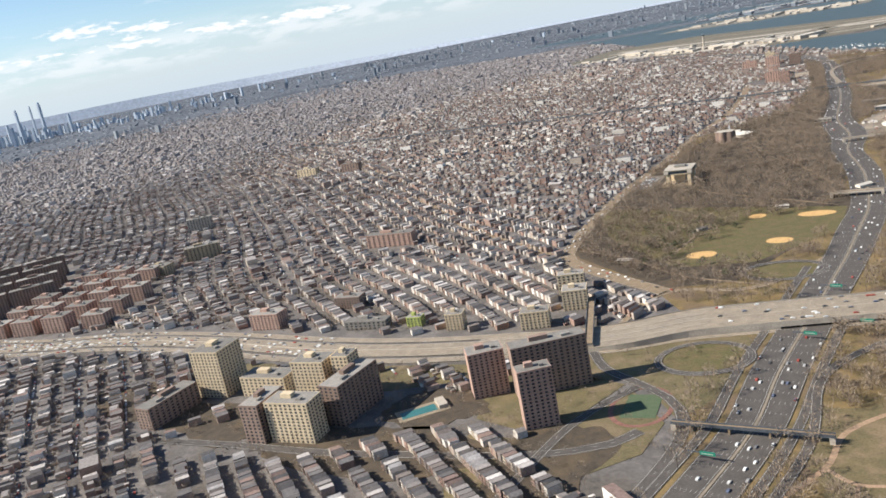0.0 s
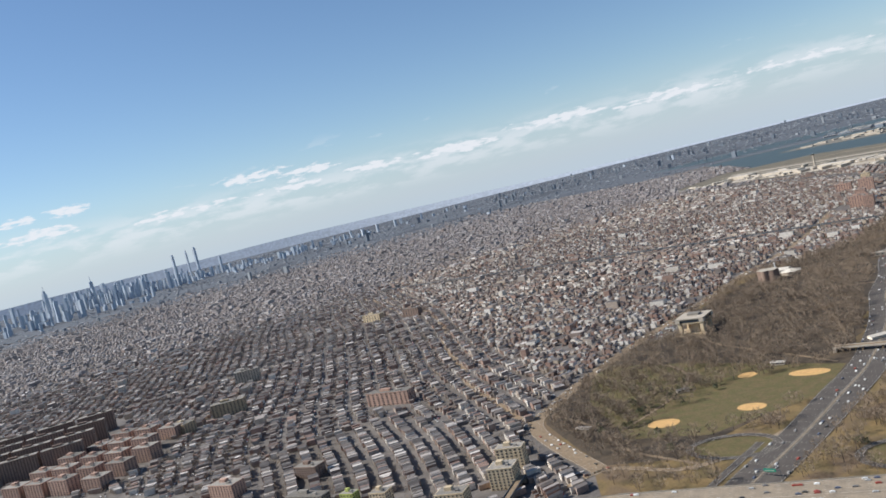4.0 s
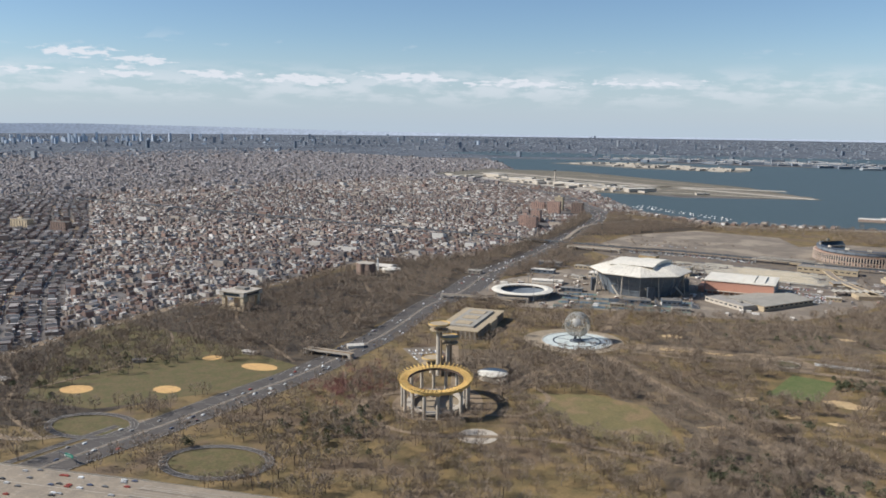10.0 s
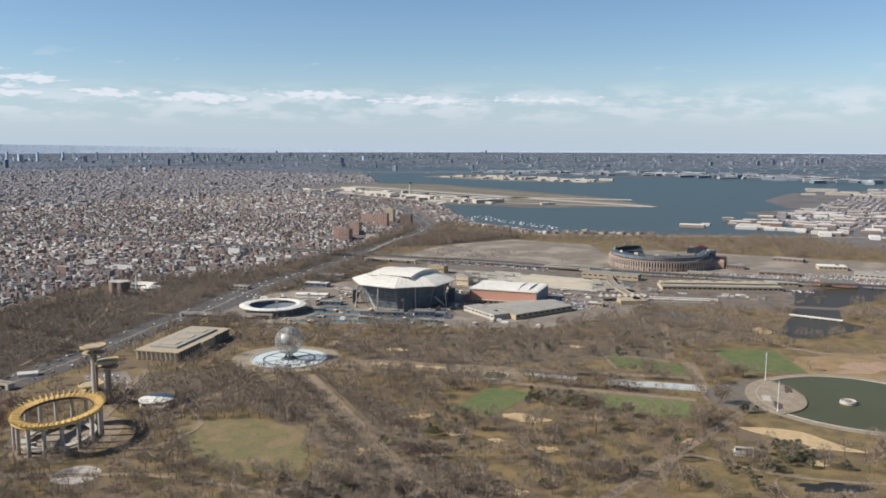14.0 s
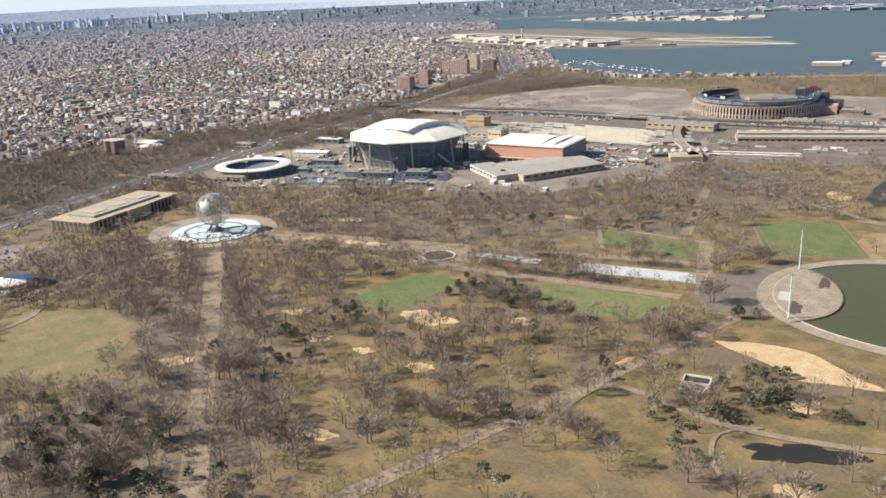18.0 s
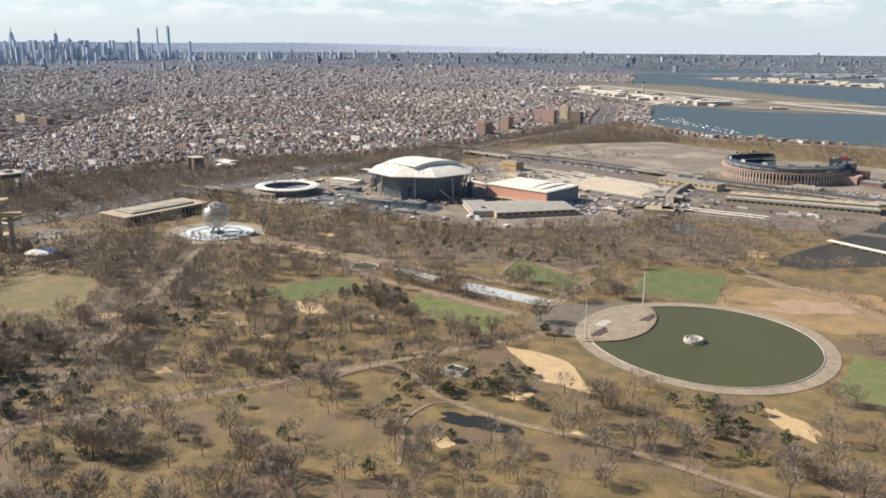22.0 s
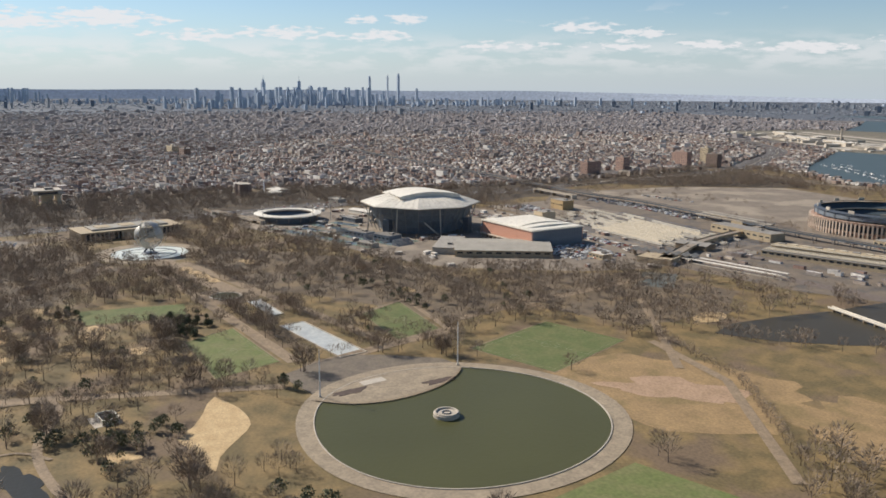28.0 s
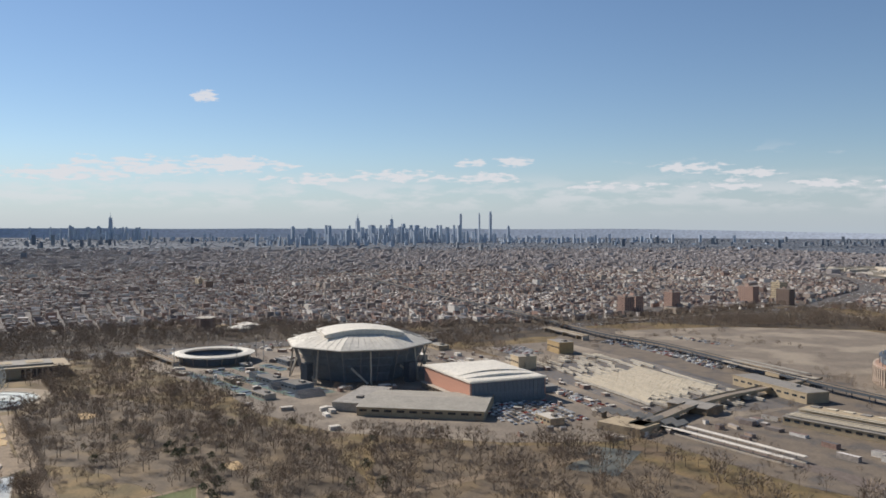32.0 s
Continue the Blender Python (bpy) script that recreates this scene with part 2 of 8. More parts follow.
CONCRETE = mat("road_concrete", (0.31, 0.25, 0.18), (0.235, 0.192, 0.142), size=12, fine=1.5)
PALE = mat("pale_concrete", (0.46, 0.40, 0.32), (0.38, 0.33, 0.265), size=9, fine=1.2)
WHITE = mat("white_membrane", (0.71, 0.65, 0.54), (0.62, 0.565, 0.465), size=10, fine=2.0, rough=0.6, bump=0.05)
PAINT = mat("road_paint", (0.52, 0.49, 0.43), size=2)
STEEL = mat("dark_steel", (0.11, 0.12, 0.135), (0.08, 0.09, 0.10), size=4, rough=0.5, metal=0.3)
STAINLESS = mat("stainless_steel", (0.46, 0.43, 0.37), (0.38, 0.355, 0.31), size=3, rough=0.5, metal=0.35)
BLUESTEEL = mat("blue_grey_cladding", (0.165, 0.185, 0.205), (0.13, 0.147, 0.165), size=6, rough=0.55)
YELLOW = mat("yellow_paint", (0.68, 0.46, 0.16), (0.56, 0.37, 0.125), size=3, fine=0.6)
RUSTRED = mat("terracotta_panel", (0.52, 0.27, 0.185), (0.46, 0.235, 0.16), size=6, fine=1.0)
BRICK = mat("red_brick", (0.42, 0.275, 0.21), (0.35, 0.225, 0.17), size=5, fine=0.6, rand=0.15)
BROWNBRICK = mat("brown_brick", (0.26, 0.18, 0.138), (0.21, 0.147, 0.113), size=5, fine=0.6, rand=0.15)
CREAM = mat("cream_brick", (0.60, 0.475, 0.31), (0.53, 0.42, 0.275), size=6, fine=0.8, rand=0.06)
TAN = mat("tan_stone", (0.42, 0.33, 0.21), (0.35, 0.275, 0.18), size=7, fine=1.0)
ROOFGREY = mat("grey_roof", (0.26, 0.235, 0.20), (0.20, 0.182, 0.158), size=7, fine=1.2, rand=0.3)
ROOFWHITE = mat("pale_roof", (0.62, 0.56, 0.47), (0.52, 0.47, 0.40), size=7, fine=1.2, rand=0.15)
DARKGLASS = glass("dark_glass", (0.03, 0.04, 0.05))
BARK = mat("bark", (0.17, 0.128, 0.096), (0.13, 0.096, 0.074), size=1.5, rand=0.25)
TWIG = mat("winter_twigs", (0.262, 0.20, 0.142), (0.198, 0.152, 0.11), size=14, fine=2.0, bump=0, rand=0.3)
TWIGRED = mat("reddish_twigs", (0.30, 0.14, 0.12), (0.235, 0.11, 0.097), size=8, fine=2.0, bump=0, rand=0.3)
NEEDLE = mat("evergreen_needles", (0.11, 0.115, 0.06), (0.085, 0.088, 0.048), size=6, fine=1.5, bump=0, rand=0.35)
HOUSEWALL = palette("house_walls", [(0.22, 0.155, 0.125), (0.29, 0.22, 0.18), (0.20, 0.17, 0.15), (0.28, 0.185, 0.145), (0.36, 0.295, 0.24), (0.50, 0.45, 0.385), (0.23, 0.185, 0.158), (0.42, 0.35, 0.275), (0.26, 0.175, 0.138), (0.54, 0.49, 0.425), (0.32, 0.275, 0.235), (0.25, 0.165, 0.13), (0.60, 0.555, 0.49), (0.31, 0.23, 0.18), (0.64, 0.60, 0.54)])
HOUSEROOF = palette("house_roofs", [(0.120, 0.108, 0.101), (0.147, 0.126, 0.114), (0.186, 0.153, 0.131), (0.126, 0.112, 0.106), (0.104, 0.096, 0.091), (0.207, 0.182, 0.163), (0.437, 0.389, 0.348), (0.137, 0.123, 0.114), (0.295, 0.259, 0.233), (0.169, 0.145, 0.129), (0.568, 0.514, 0.463), (0.229, 0.158, 0.127), (0.251, 0.221, 0.198), (0.153, 0.137, 0.127), (0.158, 0.140, 0.130), (0.207, 0.144, 0.119)])
# middle-distance houses: the house colours greyed and lifted, some haze painted in
HAZEMIDWALL = palette("hazed_mid_walls", [(0.264, 0.220, 0.200), (0.310, 0.266, 0.243), (0.244, 0.218, 0.207), (0.422, 0.378, 0.346), (0.283, 0.228, 0.202), (0.356, 0.314, 0.288), (0.257, 0.224, 0.210), (0.501, 0.454, 0.422), (0.330, 0.279, 0.251), (0.264, 0.230, 0.218)])
HAZEMIDROOF = palette("hazed_mid_roofs", [(0.171, 0.159, 0.159), (0.196, 0.179, 0.176), (0.220, 0.200, 0.194), (0.178, 0.166, 0.166), (0.156, 0.148, 0.152), (0.355, 0.326, 0.312), (0.196, 0.179, 0.177), (0.171, 0.156, 0.155), (0.284, 0.262, 0.253), (0.163, 0.152, 0.152), (0.185, 0.172, 0.172), (0.483, 0.448, 0.429), (0.178, 0.166, 0.166), (0.163, 0.155, 0.158)])
# far buildings: aerial haze is put into these blue-grey colours
HAZEROOF = palette("hazed_far_roofs", [(0.147, 0.164, 0.188), (0.168, 0.182, 0.204), (0.137, 0.154, 0.179), (0.161, 0.174, 0.196), (0.140, 0.155, 0.179), (0.378, 0.389, 0.402), (0.147, 0.161, 0.183), (0.224, 0.235, 0.252), (0.154, 0.168, 0.189), (0.504, 0.507, 0.511), (0.146, 0.160, 0.182)])
HAZEWALL = palette("hazed_far_walls", [(0.196, 0.212, 0.235), (0.217, 0.232, 0.254), (0.181, 0.199, 0.223), (0.362, 0.373, 0.384), (0.203, 0.216, 0.239), (0.275, 0.284, 0.299)])
HAZEBULK = palette("hazed_far_bulk", [(0.17, 0.195, 0.225), (0.19, 0.213, 0.24), (0.16, 0.184, 0.215), (0.27, 0.285, 0.30), (0.175, 0.197, 0.225)])
LITTER = mat("leaf_litter", (0.088, 0.066, 0.044), (0.064, 0.05, 0.035), size=9, fine=1.5, contrast=1.5, third=(0.105, 0.076, 0.046), third_size=35)
PALELITTER = mat("dry_leaf_litter", (0.155, 0.115, 0.074), (0.118, 0.09, 0.06), size=9, fine=1.5, contrast=1.5, third=(0.175, 0.125, 0.07), third_size=35)
# skyline towers: pale blue-grey for the haze in front of them
HAZETOWER = palette("far_towers", [(0.40, 0.455, 0.52), (0.42, 0.47, 0.53), (0.38, 0.435, 0.505), (0.44, 0.485, 0.54), (0.40, 0.45, 0.51)], rough=0.6)
CARPAINT = palette("car_paint", [(0.66, 0.65, 0.61), (0.07, 0.068, 0.065), (0.40, 0.39, 0.37), (0.80, 0.78, 0.73), (0.16, 0.155, 0.15), (0.30, 0.07, 0.05), (0.10, 0.115, 0.16), (0.55, 0.53, 0.49), (0.74, 0.72, 0.68), (0.30, 0.285, 0.265)], rough=0.35)


def water_material(name, c, rough, wave, spec=0.5):
    m = bpy.data.materials.new(name)
    m.use_nodes = True
    nt = m.node_tree
    n, l = nt.nodes.new, nt.links.new
    b = nt.nodes["Principled BSDF"]
    b.inputs["Roughness"].default_value = rough
    b.inputs["Specular IOR Level"].default_value = spec
    tc, no, big, mix, bp = n("ShaderNodeTexCoord"), n("ShaderNodeTexNoise"), n("ShaderNodeTexNoise"), n("ShaderNodeMix"), n("ShaderNodeBump")
    no.inputs["Scale"].default_value, no.inputs["Detail"].default_value = 1 / (wave * S), 4
    big.inputs["Scale"].default_value = 1 / (90 * S)
    l(tc.outputs["Object"], no.inputs["Vector"])
    l(tc.outputs["Object"], big.inputs["Vector"])
    mix.data_type = "RGBA"
    mix.inputs[6].default_value, mix.inputs[7].default_value = (*c, 1), (*[v * 0.75 for v in c], 1)
    l(big.outputs[0], mix.inputs[0])
    l(mix.outputs[2], b.inputs["Base Color"])
    bp.inputs["Strength"].default_value, bp.inputs["Distance"].default_value = 0.5, 0.25 * S
    l(no.outputs[0], bp.inputs["Height"])
    l(bp.outputs[0], b.inputs["Normal"])
    return m


BAY = water_material("bay_water", (0.066, 0.086, 0.078), 0.42, 7.0, 0.3)
POND = water_material("pond_water", (0.084, 0.081, 0.03), 0.4, 3.0, 0.16)
BASINW = mat("wet_basin_floor", (0.50, 0.50, 0.455), (0.40, 0.41, 0.385), size=8, fine=1.5, rough=0.35)
CREEK = water_material("creek_water", (0.062, 0.05, 0.03), 0.45, 3.0, 0.2)
DARKPOND = water_material("dark_pond_water", (0.030, 0.028, 0.02), 0.4, 3.0, 0.2)


# ---- mesh tools ----
class Shape:
    """Vertices and faces in metres of the real place; they shrink by S when they become a mesh."""

    def __init__(self):
        self.v, self.f = [], []

    def poly(self, pts):
        k = len(self.v)
        self.v += [tuple(p) for p in pts]
        self.f.append(tuple(range(k, k + len(pts))))
        return self

    def prism(self, ring, z0, z1, top=True, bottom=False):
        """An upright wall over a ring of (x, y), counter-clockwise, with its lid."""
        k, n = len(self.v), len(ring)
        self.v += [(x, y, z0) for x, y in ring] + [(x, y, z1) for x, y in ring]
        for i in range(n):
            j = (i + 1) % n
            self.f.append((k + i, k + j, k + n + j, k + n + i))
        if top:
            self.f.append(tuple(k + n + i for i in range(n)))
        if bottom:
            self.f.append(tuple(k + i for i in reversed(range(n))))
        return self

    def box(self, x, y, z, w, d, h, turn=0.0, bottom=False):
        """A box on the centre of its base."""
        c, s = math.cos(turn), math.sin(turn)
        ring = [(x + a * w / 2 * c - b * d / 2 * s, y + a * w / 2 * s + b * d / 2 * c) for a, b in ((-1, -1), (1, -1), (1, 1), (-1, 1))]
        return self.prism(ring, z, z + h, True, bottom)

    def tube(self, x, y, z0, z1, r0, r1=None, n=12, cap=True):
        r1 = r0 if r1 is None else r1
        k = len(self.v)
        for z, r in ((z0, r0), (z1, r1)):
            self.v += [(x + r * math.cos(2 * math.pi * i / n), y + r * math.sin(2 * math.pi * i / n), z) for i in range(n)]
        self.f += [(k + i, k + (i + 1) % n, k + n + (i + 1) % n, k + n + i) for i in range(n)]
        if cap:
            self.f.append(tuple(k + n + i for i in range(n)))
        return self

    def beam(self, a, b, r, n=5):
        a, b = Vector(a), Vector(b)
        d = (b - a).normalized()
        u = d.orthogonal().normalized()
        w = d.cross(u)
        k = len(self.v)
        for p in (a, b):
            self.v += [tuple(p + (u * math.cos(2 * math.pi * i / n) + w * math.sin(2 * math.pi * i / n)) * r) for i in range(n)]
        self.f += [(k + i, k + (i + 1) % n, k + n + (i + 1) % n, k + n + i) for i in range(n)]
        self.f += [tuple(k + n + i for i in range(n)), tuple(k + i for i in reversed(range(n)))]
        return self

    def lathe(self, profile, n=48, x=0.0, y=0.0, sx=1.0, sy=1.0):
        """A profile of (radius, height) turned about an upright axis."""
        k, m = len(self.v), len(profile)
        for i in range(n):
            a = 2 * math.pi * i / n
            self.v += [(x + r * math.cos(a) * sx, y + r * math.sin(a) * sy, z) for r, z in profile]
        for i in range(n):
            j = (i + 1) % n
            for q in range(m - 1):
                self.f.append((k + i * m + q, k + j * m + q, k + j * m + q + 1, k + i * m + q + 1))
        return self

    def strip(self, pts, width, z, left=0.0):
        """A flat ribbon along points (x, y), shifted sideways to the left."""
        k, n = len(self.v), len(pts)
        for i, p in enumerate(pts):
            a, b = pts[max(i - 1, 0)], pts[min(i + 1, n - 1)]
            d = Vector((b[0] - a[0], b[1] - a[1])).normalized()
            zz = z[i] if isinstance(z, (list, tuple)) else z
            for s in (left - width / 2, left + width / 2):
                self.v.append((p[0] - d.y * s, p[1] + d.x * s, zz))
        self.f += [(k + 2 * i + 1, k + 2 * i, k + 2 * i + 2, k + 2 * i + 3) for i in range(n - 1)]
        return self


def mesh_of(name, shape, material, smooth=False):
    me = bpy.data.meshes.new(name)
    v = np.asarray(shape.v, dtype=float) * S
    me.from_pydata(v.tolist(), [], shape.f)
    me.materials.append(material)
    if smooth:
        me.polygons.foreach_set("use_smooth", [True] * len(me.polygons))
    me.update()
    return me


def at(x, y, z=0.0, turn=0.0):
    return Matrix.Translation((x * S, y * S, z * S)) @ Matrix.Rotation(radians(turn), 4, "Z")


def thing(name, x, y, z=0.0, turn=0.0, label="", category="", group="", kind=""):
    ob = new(name)
    ob.empty_display_size = 0.1
    ob.matrix_basis = at(x, y, z, turn)
    return tagged(ob, label, category, group, kind)


def part(name, shape, material, parent=None, label="", m=None, smooth=False):
    ob = new(name, mesh_of(name, shape, material, smooth))
    if parent is not None:
        ob.parent = parent
    if m is not None:
        ob.matrix_basis = m
    return tagged(ob, label)


def piece(name, me, parent, m):
    """One more piece on a mesh that it shares with others."""
    ob = new(name, me)
    ob.parent = parent
    ob.matrix_basis = m
    return ob


def sheet(name, pts, z, material, label="", category="", kind="structure"):
    """A thin flat layer with an edge, over a ring of (x, y)."""
    area = sum(a[0] * b[1] - b[0] * a[1] for a, b in zip(pts, pts[1:] + pts[:1]))
    ring = pts if area > 0 else pts[::-1]
    ob = part(name, Shape().prism(ring, z - 0.3, z), material)
    return tagged(ob, label, category, kind=kind)


def smooth_line(pts, step=18.0):
    """A flowing line through a few (x, y)."""
    out = []
    n = len(pts)
    for i in range(n - 1):
        p0, p1, p2, p3 = (Vector(pts[min(max(j, 0), n - 1)]) for j in (i - 1, i, i + 1, i + 2))
        k = max(2, int((p2 - p1).length / step))
        for q in range(k):
            t = q / k
            out.append(tuple(0.5 * (2 * p1 + (p2 - p0) * t + (2 * p0 - 5 * p1 + 4 * p2 - p3) * t * t + (3 * p1 - p0 - 3 * p2 + p3) * t ** 3)))
    return out + [tuple(pts[-1])]


def oval(x, y, a, b, turn=0.0, n=48, start=0.0, end=360.0):
    c, s = math.cos(radians(turn)), math.sin(radians(turn))
    out = []
    full = abs(end - start) >= 359.9
    for i in range(n if full else n + 1):
        q = radians(start + (end - start) * i / n)
        u, w = a * math.cos(q), b * math.sin(q)
        out.append((x + u * c - w * s, y + u * s + w * c))
    return out


def blob(x, y, a, b, turn=0.0, n=32, seed=0.0, rough=0.22):
    """An oval with an uneven edge."""
    out = []
    for i, (px, py) in enumerate(oval(x, y, a, b, turn, n)):
        q = 2 * math.pi * i / n
        k = 1 + rough * noise.noise((math.cos(q) * 1.7 + seed, math.sin(q) * 1.7, x * 0.01)) + rough * 0.6 * noise.noise((math.cos(q) * 5, math.sin(q) * 5 + seed, y * 0.01))
        out.append((x + (px - x) * k, y + (py - y) * k))
    return out


def rect(x, y, w, d, turn):
    c, s = math.cos(radians(turn)), math.sin(radians(turn))
    return [(x + a * w / 2 * c - b * d / 2 * s, y + a * w / 2 * s + b * d / 2 * c) for a, b in ((-1, -1), (1, -1), (1, 1), (-1, 1))]


def inside(x, y, ring):
    hit, n = False, len(ring)
    for i in range(n):
        (x0, y0), (x1, y1) = ring[i], ring[i - 1]
        if (y0 > y) != (y1 > y) and x < (x1 - x0) * (y - y0) / (y1 - y0) + x0:
            hit = not hit
    return hit




# ---- the lie of the land ----
EXPRESSWAY = smooth_line([(-3200, -2020), (-1700, -1440), (-1060, -1190), (-757, -1072), (-440, -990), (-280, -915), (-120, -815), (20, -724), (240, -590), (520, -440), (900, -300)])
PARKWAY = smooth_line([(60, -1330), (28, -1090), (-14, -850), (-80, -560), (-160, -300), (-262, -110), (-400, 120), (-540, 470), (-700, 850), (-960, 1400), (-1250, 1700), (-1700, 2060), (-2600, 2350)])
PARK_EDGE = [(-215, -752), (-425, -655), (-470, -590), (-545, -419), (-610, -190), (-720, 180), (-650, 420), (-770, 850), (-1040, 1420), (-940, 1560),
             (-612, 1490), (-280, 1690), (90, 1930), (700, 1500), (860, 700), (980, 100), (1050, -400), (700, -900), (330, -1500), (60, -1500), (-20, -1050), (-110, -830)]
BAY_EDGE = [(-1340, 2015), (-1000, 1680), (-810, 1585), (-612, 1545), (-280, 1735), (100, 1975), (30, 2160), (-180, 2520), (-430, 2800), (-300, 3050), (-560, 3500), (-600, 4100), (-300, 4600), (-250, 5600), (-700, 6600),
            (-1450, 6000), (-1800, 5600), (-2500, 5300), (-3600, 5200), (-4400, 4600), (-3700, 4000), (-3000, 3350), (-2680, 3520), (-1300, 3160), (-850, 2890), (-870, 2830), (-1210, 2380), (-1480, 2360), (-1730, 2520), (-1600, 2250)]

ground = part("ground", Shape().poly([(x, y, 0) for x, y in oval(0, 0, 18600, 18600, n=96)]), GROUND)
tagged(ground, "wide city ground of asphalt, yards and bare soil", "ground", kind="structure")
# outer ring of ground, its colour tinted blue-grey for distance haze
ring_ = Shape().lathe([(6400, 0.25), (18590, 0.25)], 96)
tagged(part("far_plain", ring_, mat("far_plain", (0.092, 0.10, 0.113), (0.115, 0.124, 0.137), size=320, fine=50, bump=0, third=(0.066, 0.072, 0.082), third_size=900)), "far city plain below the horizon, blue-grey with haze", "ground", kind="structure")
sheet("bay_water", BAY_EDGE, 0.6, BAY, "wide grey-blue bay with light ripples", "water")
sheet("bay_water", [(-5600, 5200), (-4400, 5150), (-3700, 5900), (-2200, 6300), (-1300, 7000), (-300, 7600), (1500, 8200), (1500, 9000), (-1000, 8300), (-3500, 6900), (-5600, 6000)], 0.5, BAY, "strip of grey-blue water below the far shore", "water")
sheet("park_lawn", PARK_EDGE, 0.35, LAWN, "broad winter park lawn, brown and yellowed grass", "lawn")

# ---- roads ----
def road(name, pts, width, z, material, label, lanes=0, dash=True, median=False, group=""):
    ob = part(name, Shape().strip(pts, width, z), material)
    tagged(ob, label, "road", group, kind="structure")
    if lanes:
        marks = Shape()
        dist = [0.0]
        for a, b in zip(pts, pts[1:]):
            dist.append(dist[-1] + math.hypot(b[0] - a[0], b[1] - a[1]))
        for k in range(1, lanes):
            off = -width / 2 + width * k / lanes
            for i in range(len(pts) - 1):
                a, b = Vector(pts[i]), Vector(pts[i + 1])
                d = (b - a).normalized()
                n = Vector((-d.y, d.x))
                steps = max(1, int((b - a).length / 12))
                for q in range(steps):
                    p = a + (b - a) * (q / steps) + n * off
                    e = p + d * 4.0
                    w = n * 0.12
                    marks.poly([(*(p - w), z + 0.06), (*(e - w), z + 0.06), (*(e + w), z + 0.06), (*(p + w), z + 0.06)])
        part("lane_marking", marks, PAINT, ob, "dashed white lane lines")
    for s in ((-1, 1) if lanes else ()):
        part("edge_line", Shape().strip(pts, 0.3, z + 0.06, s * (width / 2 - 0.9)), PAINT, ob)
    if median:
        wall = Shape()
        left, right = Shape().strip(pts, 0.8, z + 1.0), None
        part("median_barrier", left, PALE, ob, "low pale concrete barrier")
        side = Shape()
        for i in range(len(pts) - 1):
            a, b = Vector(pts[i]), Vector(pts[i + 1])
            d = (b - a).normalized()
            n = Vector((-d.y, d.x)) * 0.4
            side.poly([(*(a - n), z), (*(b - n), z), (*(b - n), z + 1), (*(a - n), z + 1)])
            side.poly([(*(b + n), z), (*(a + n), z), (*(a + n), z + 1), (*(b + n), z + 1)])
        part("barrier_face", side, PALE, ob)
    return ob


def offset(pts, d):
    out = []
    for i, p in enumerate(pts):
        a, b = pts[max(i - 1, 0)], pts[min(i + 1, len(pts) - 1)]
        v = Vector((b[0] - a[0], b[1] - a[1])).normalized()
        out.append((p[0] - v.y * d, p[1] + v.x * d))
    return out


road("expressway", EXPRESSWAY, 34, 0.9, CONCRETE, "wide pale concrete expressway with six lanes", 9, median=True)
road("service_road", offset(EXPRESSWAY, 29), 13, 0.75, CONCRETE, "pale service road along the expressway", 3)
road("service_road", offset(EXPRESSWAY, -29), 13, 0.75, CONCRETE, "pale service road along the expressway", 3)
road("parkway", offset(PARKWAY, 12.8), 22.6, 0.85, ASPHALT, "dark asphalt parkway carriageway", 6)
road("parkway", offset(PARKWAY, -12.8), 22.6, 0.85, ASPHALT, "dark asphalt parkway carriageway", 5)
tagged(part("parkway_median", Shape().strip(PARKWAY, 2.0, 1.0), CONCRETE), "narrow pale median between the carriageways", "median", kind="structure")
road("parkway_ramp", offset(PARKWAY[6:40], 34), 9, 0.8, ASPHALT, "asphalt ramp beside the parkway", 2)
road("parkway_ramp", offset(PARKWAY[4:34], -33), 9, 0.8, ASPHALT, "asphalt ramp beside the parkway", 2)
for cx, cy, a, b, turn in ((-80, -888, 44, 36, 30), (-118, -640, 44, 32, 30), (44, -598, 46, 36, 30), (95, -800, 40, 34, 20)):
    ring = oval(cx, cy, a, b, turn, 40)
    road("loop_ramp", ring + ring[:1], 8, 0.95, ASPHALT, "curved asphalt loop ramp round a grass island", 2)
    sheet("grass_island", oval(cx, cy, a - 5, b - 5, turn, 40), 0.7, DULLTURF, "oval grass island inside a loop ramp", "lawn")
road("ramp", smooth_line([(-230, -880), (-160, -935), (-95, -960), (-50, -985), (-20, -1060), (0, -1200)]), 10, 0.9, ASPHALT, "curved asphalt exit ramp", 2)
road("ramp", smooth_line([(180, -640), (120, -720), (60, -780), (30, -880), (62, -1000), (80, -1150)]), 9, 0.9, ASPHALT, "curved asphalt entry ramp", 2)
CORONA_AVE = smooth_line([(-206, -748), (-300, -715), (-417, -663), (-463, -593), (-545, -412), (-612, -190), (-730, 200), (-850, 560), (-1040, 1000)])
road("avenue", CORONA_AVE, 22, 0.6, PATHM, "street that runs along the edge of the park", 4)
road("avenue", smooth_line([(-417, -663), (-700, -560), (-1163, -323), (-1700, -60), (-2600, 200)]), 18, 0.55, PATHM, "broad city avenue", 4)
road("service_road", smooth_line([(-215, -880), (-206, -748), (-120, -700), (-95, -560), (-130, -440)]), 9, 0.6, PATHM, "narrow park service road", 2)
road("street", smooth_line([(-520, -1250), (-260, -1165), (-90, -1075), (-60, -1030)]), 12, 0.6, ASPHALT, "asphalt street with parked cars", 2)
road("street", smooth_line([(-105, -955), (-118, -1040), (-90, -1180), (-60, -1330)]), 10, 0.63, ASPHALT, "asphalt street with parked cars", 2)
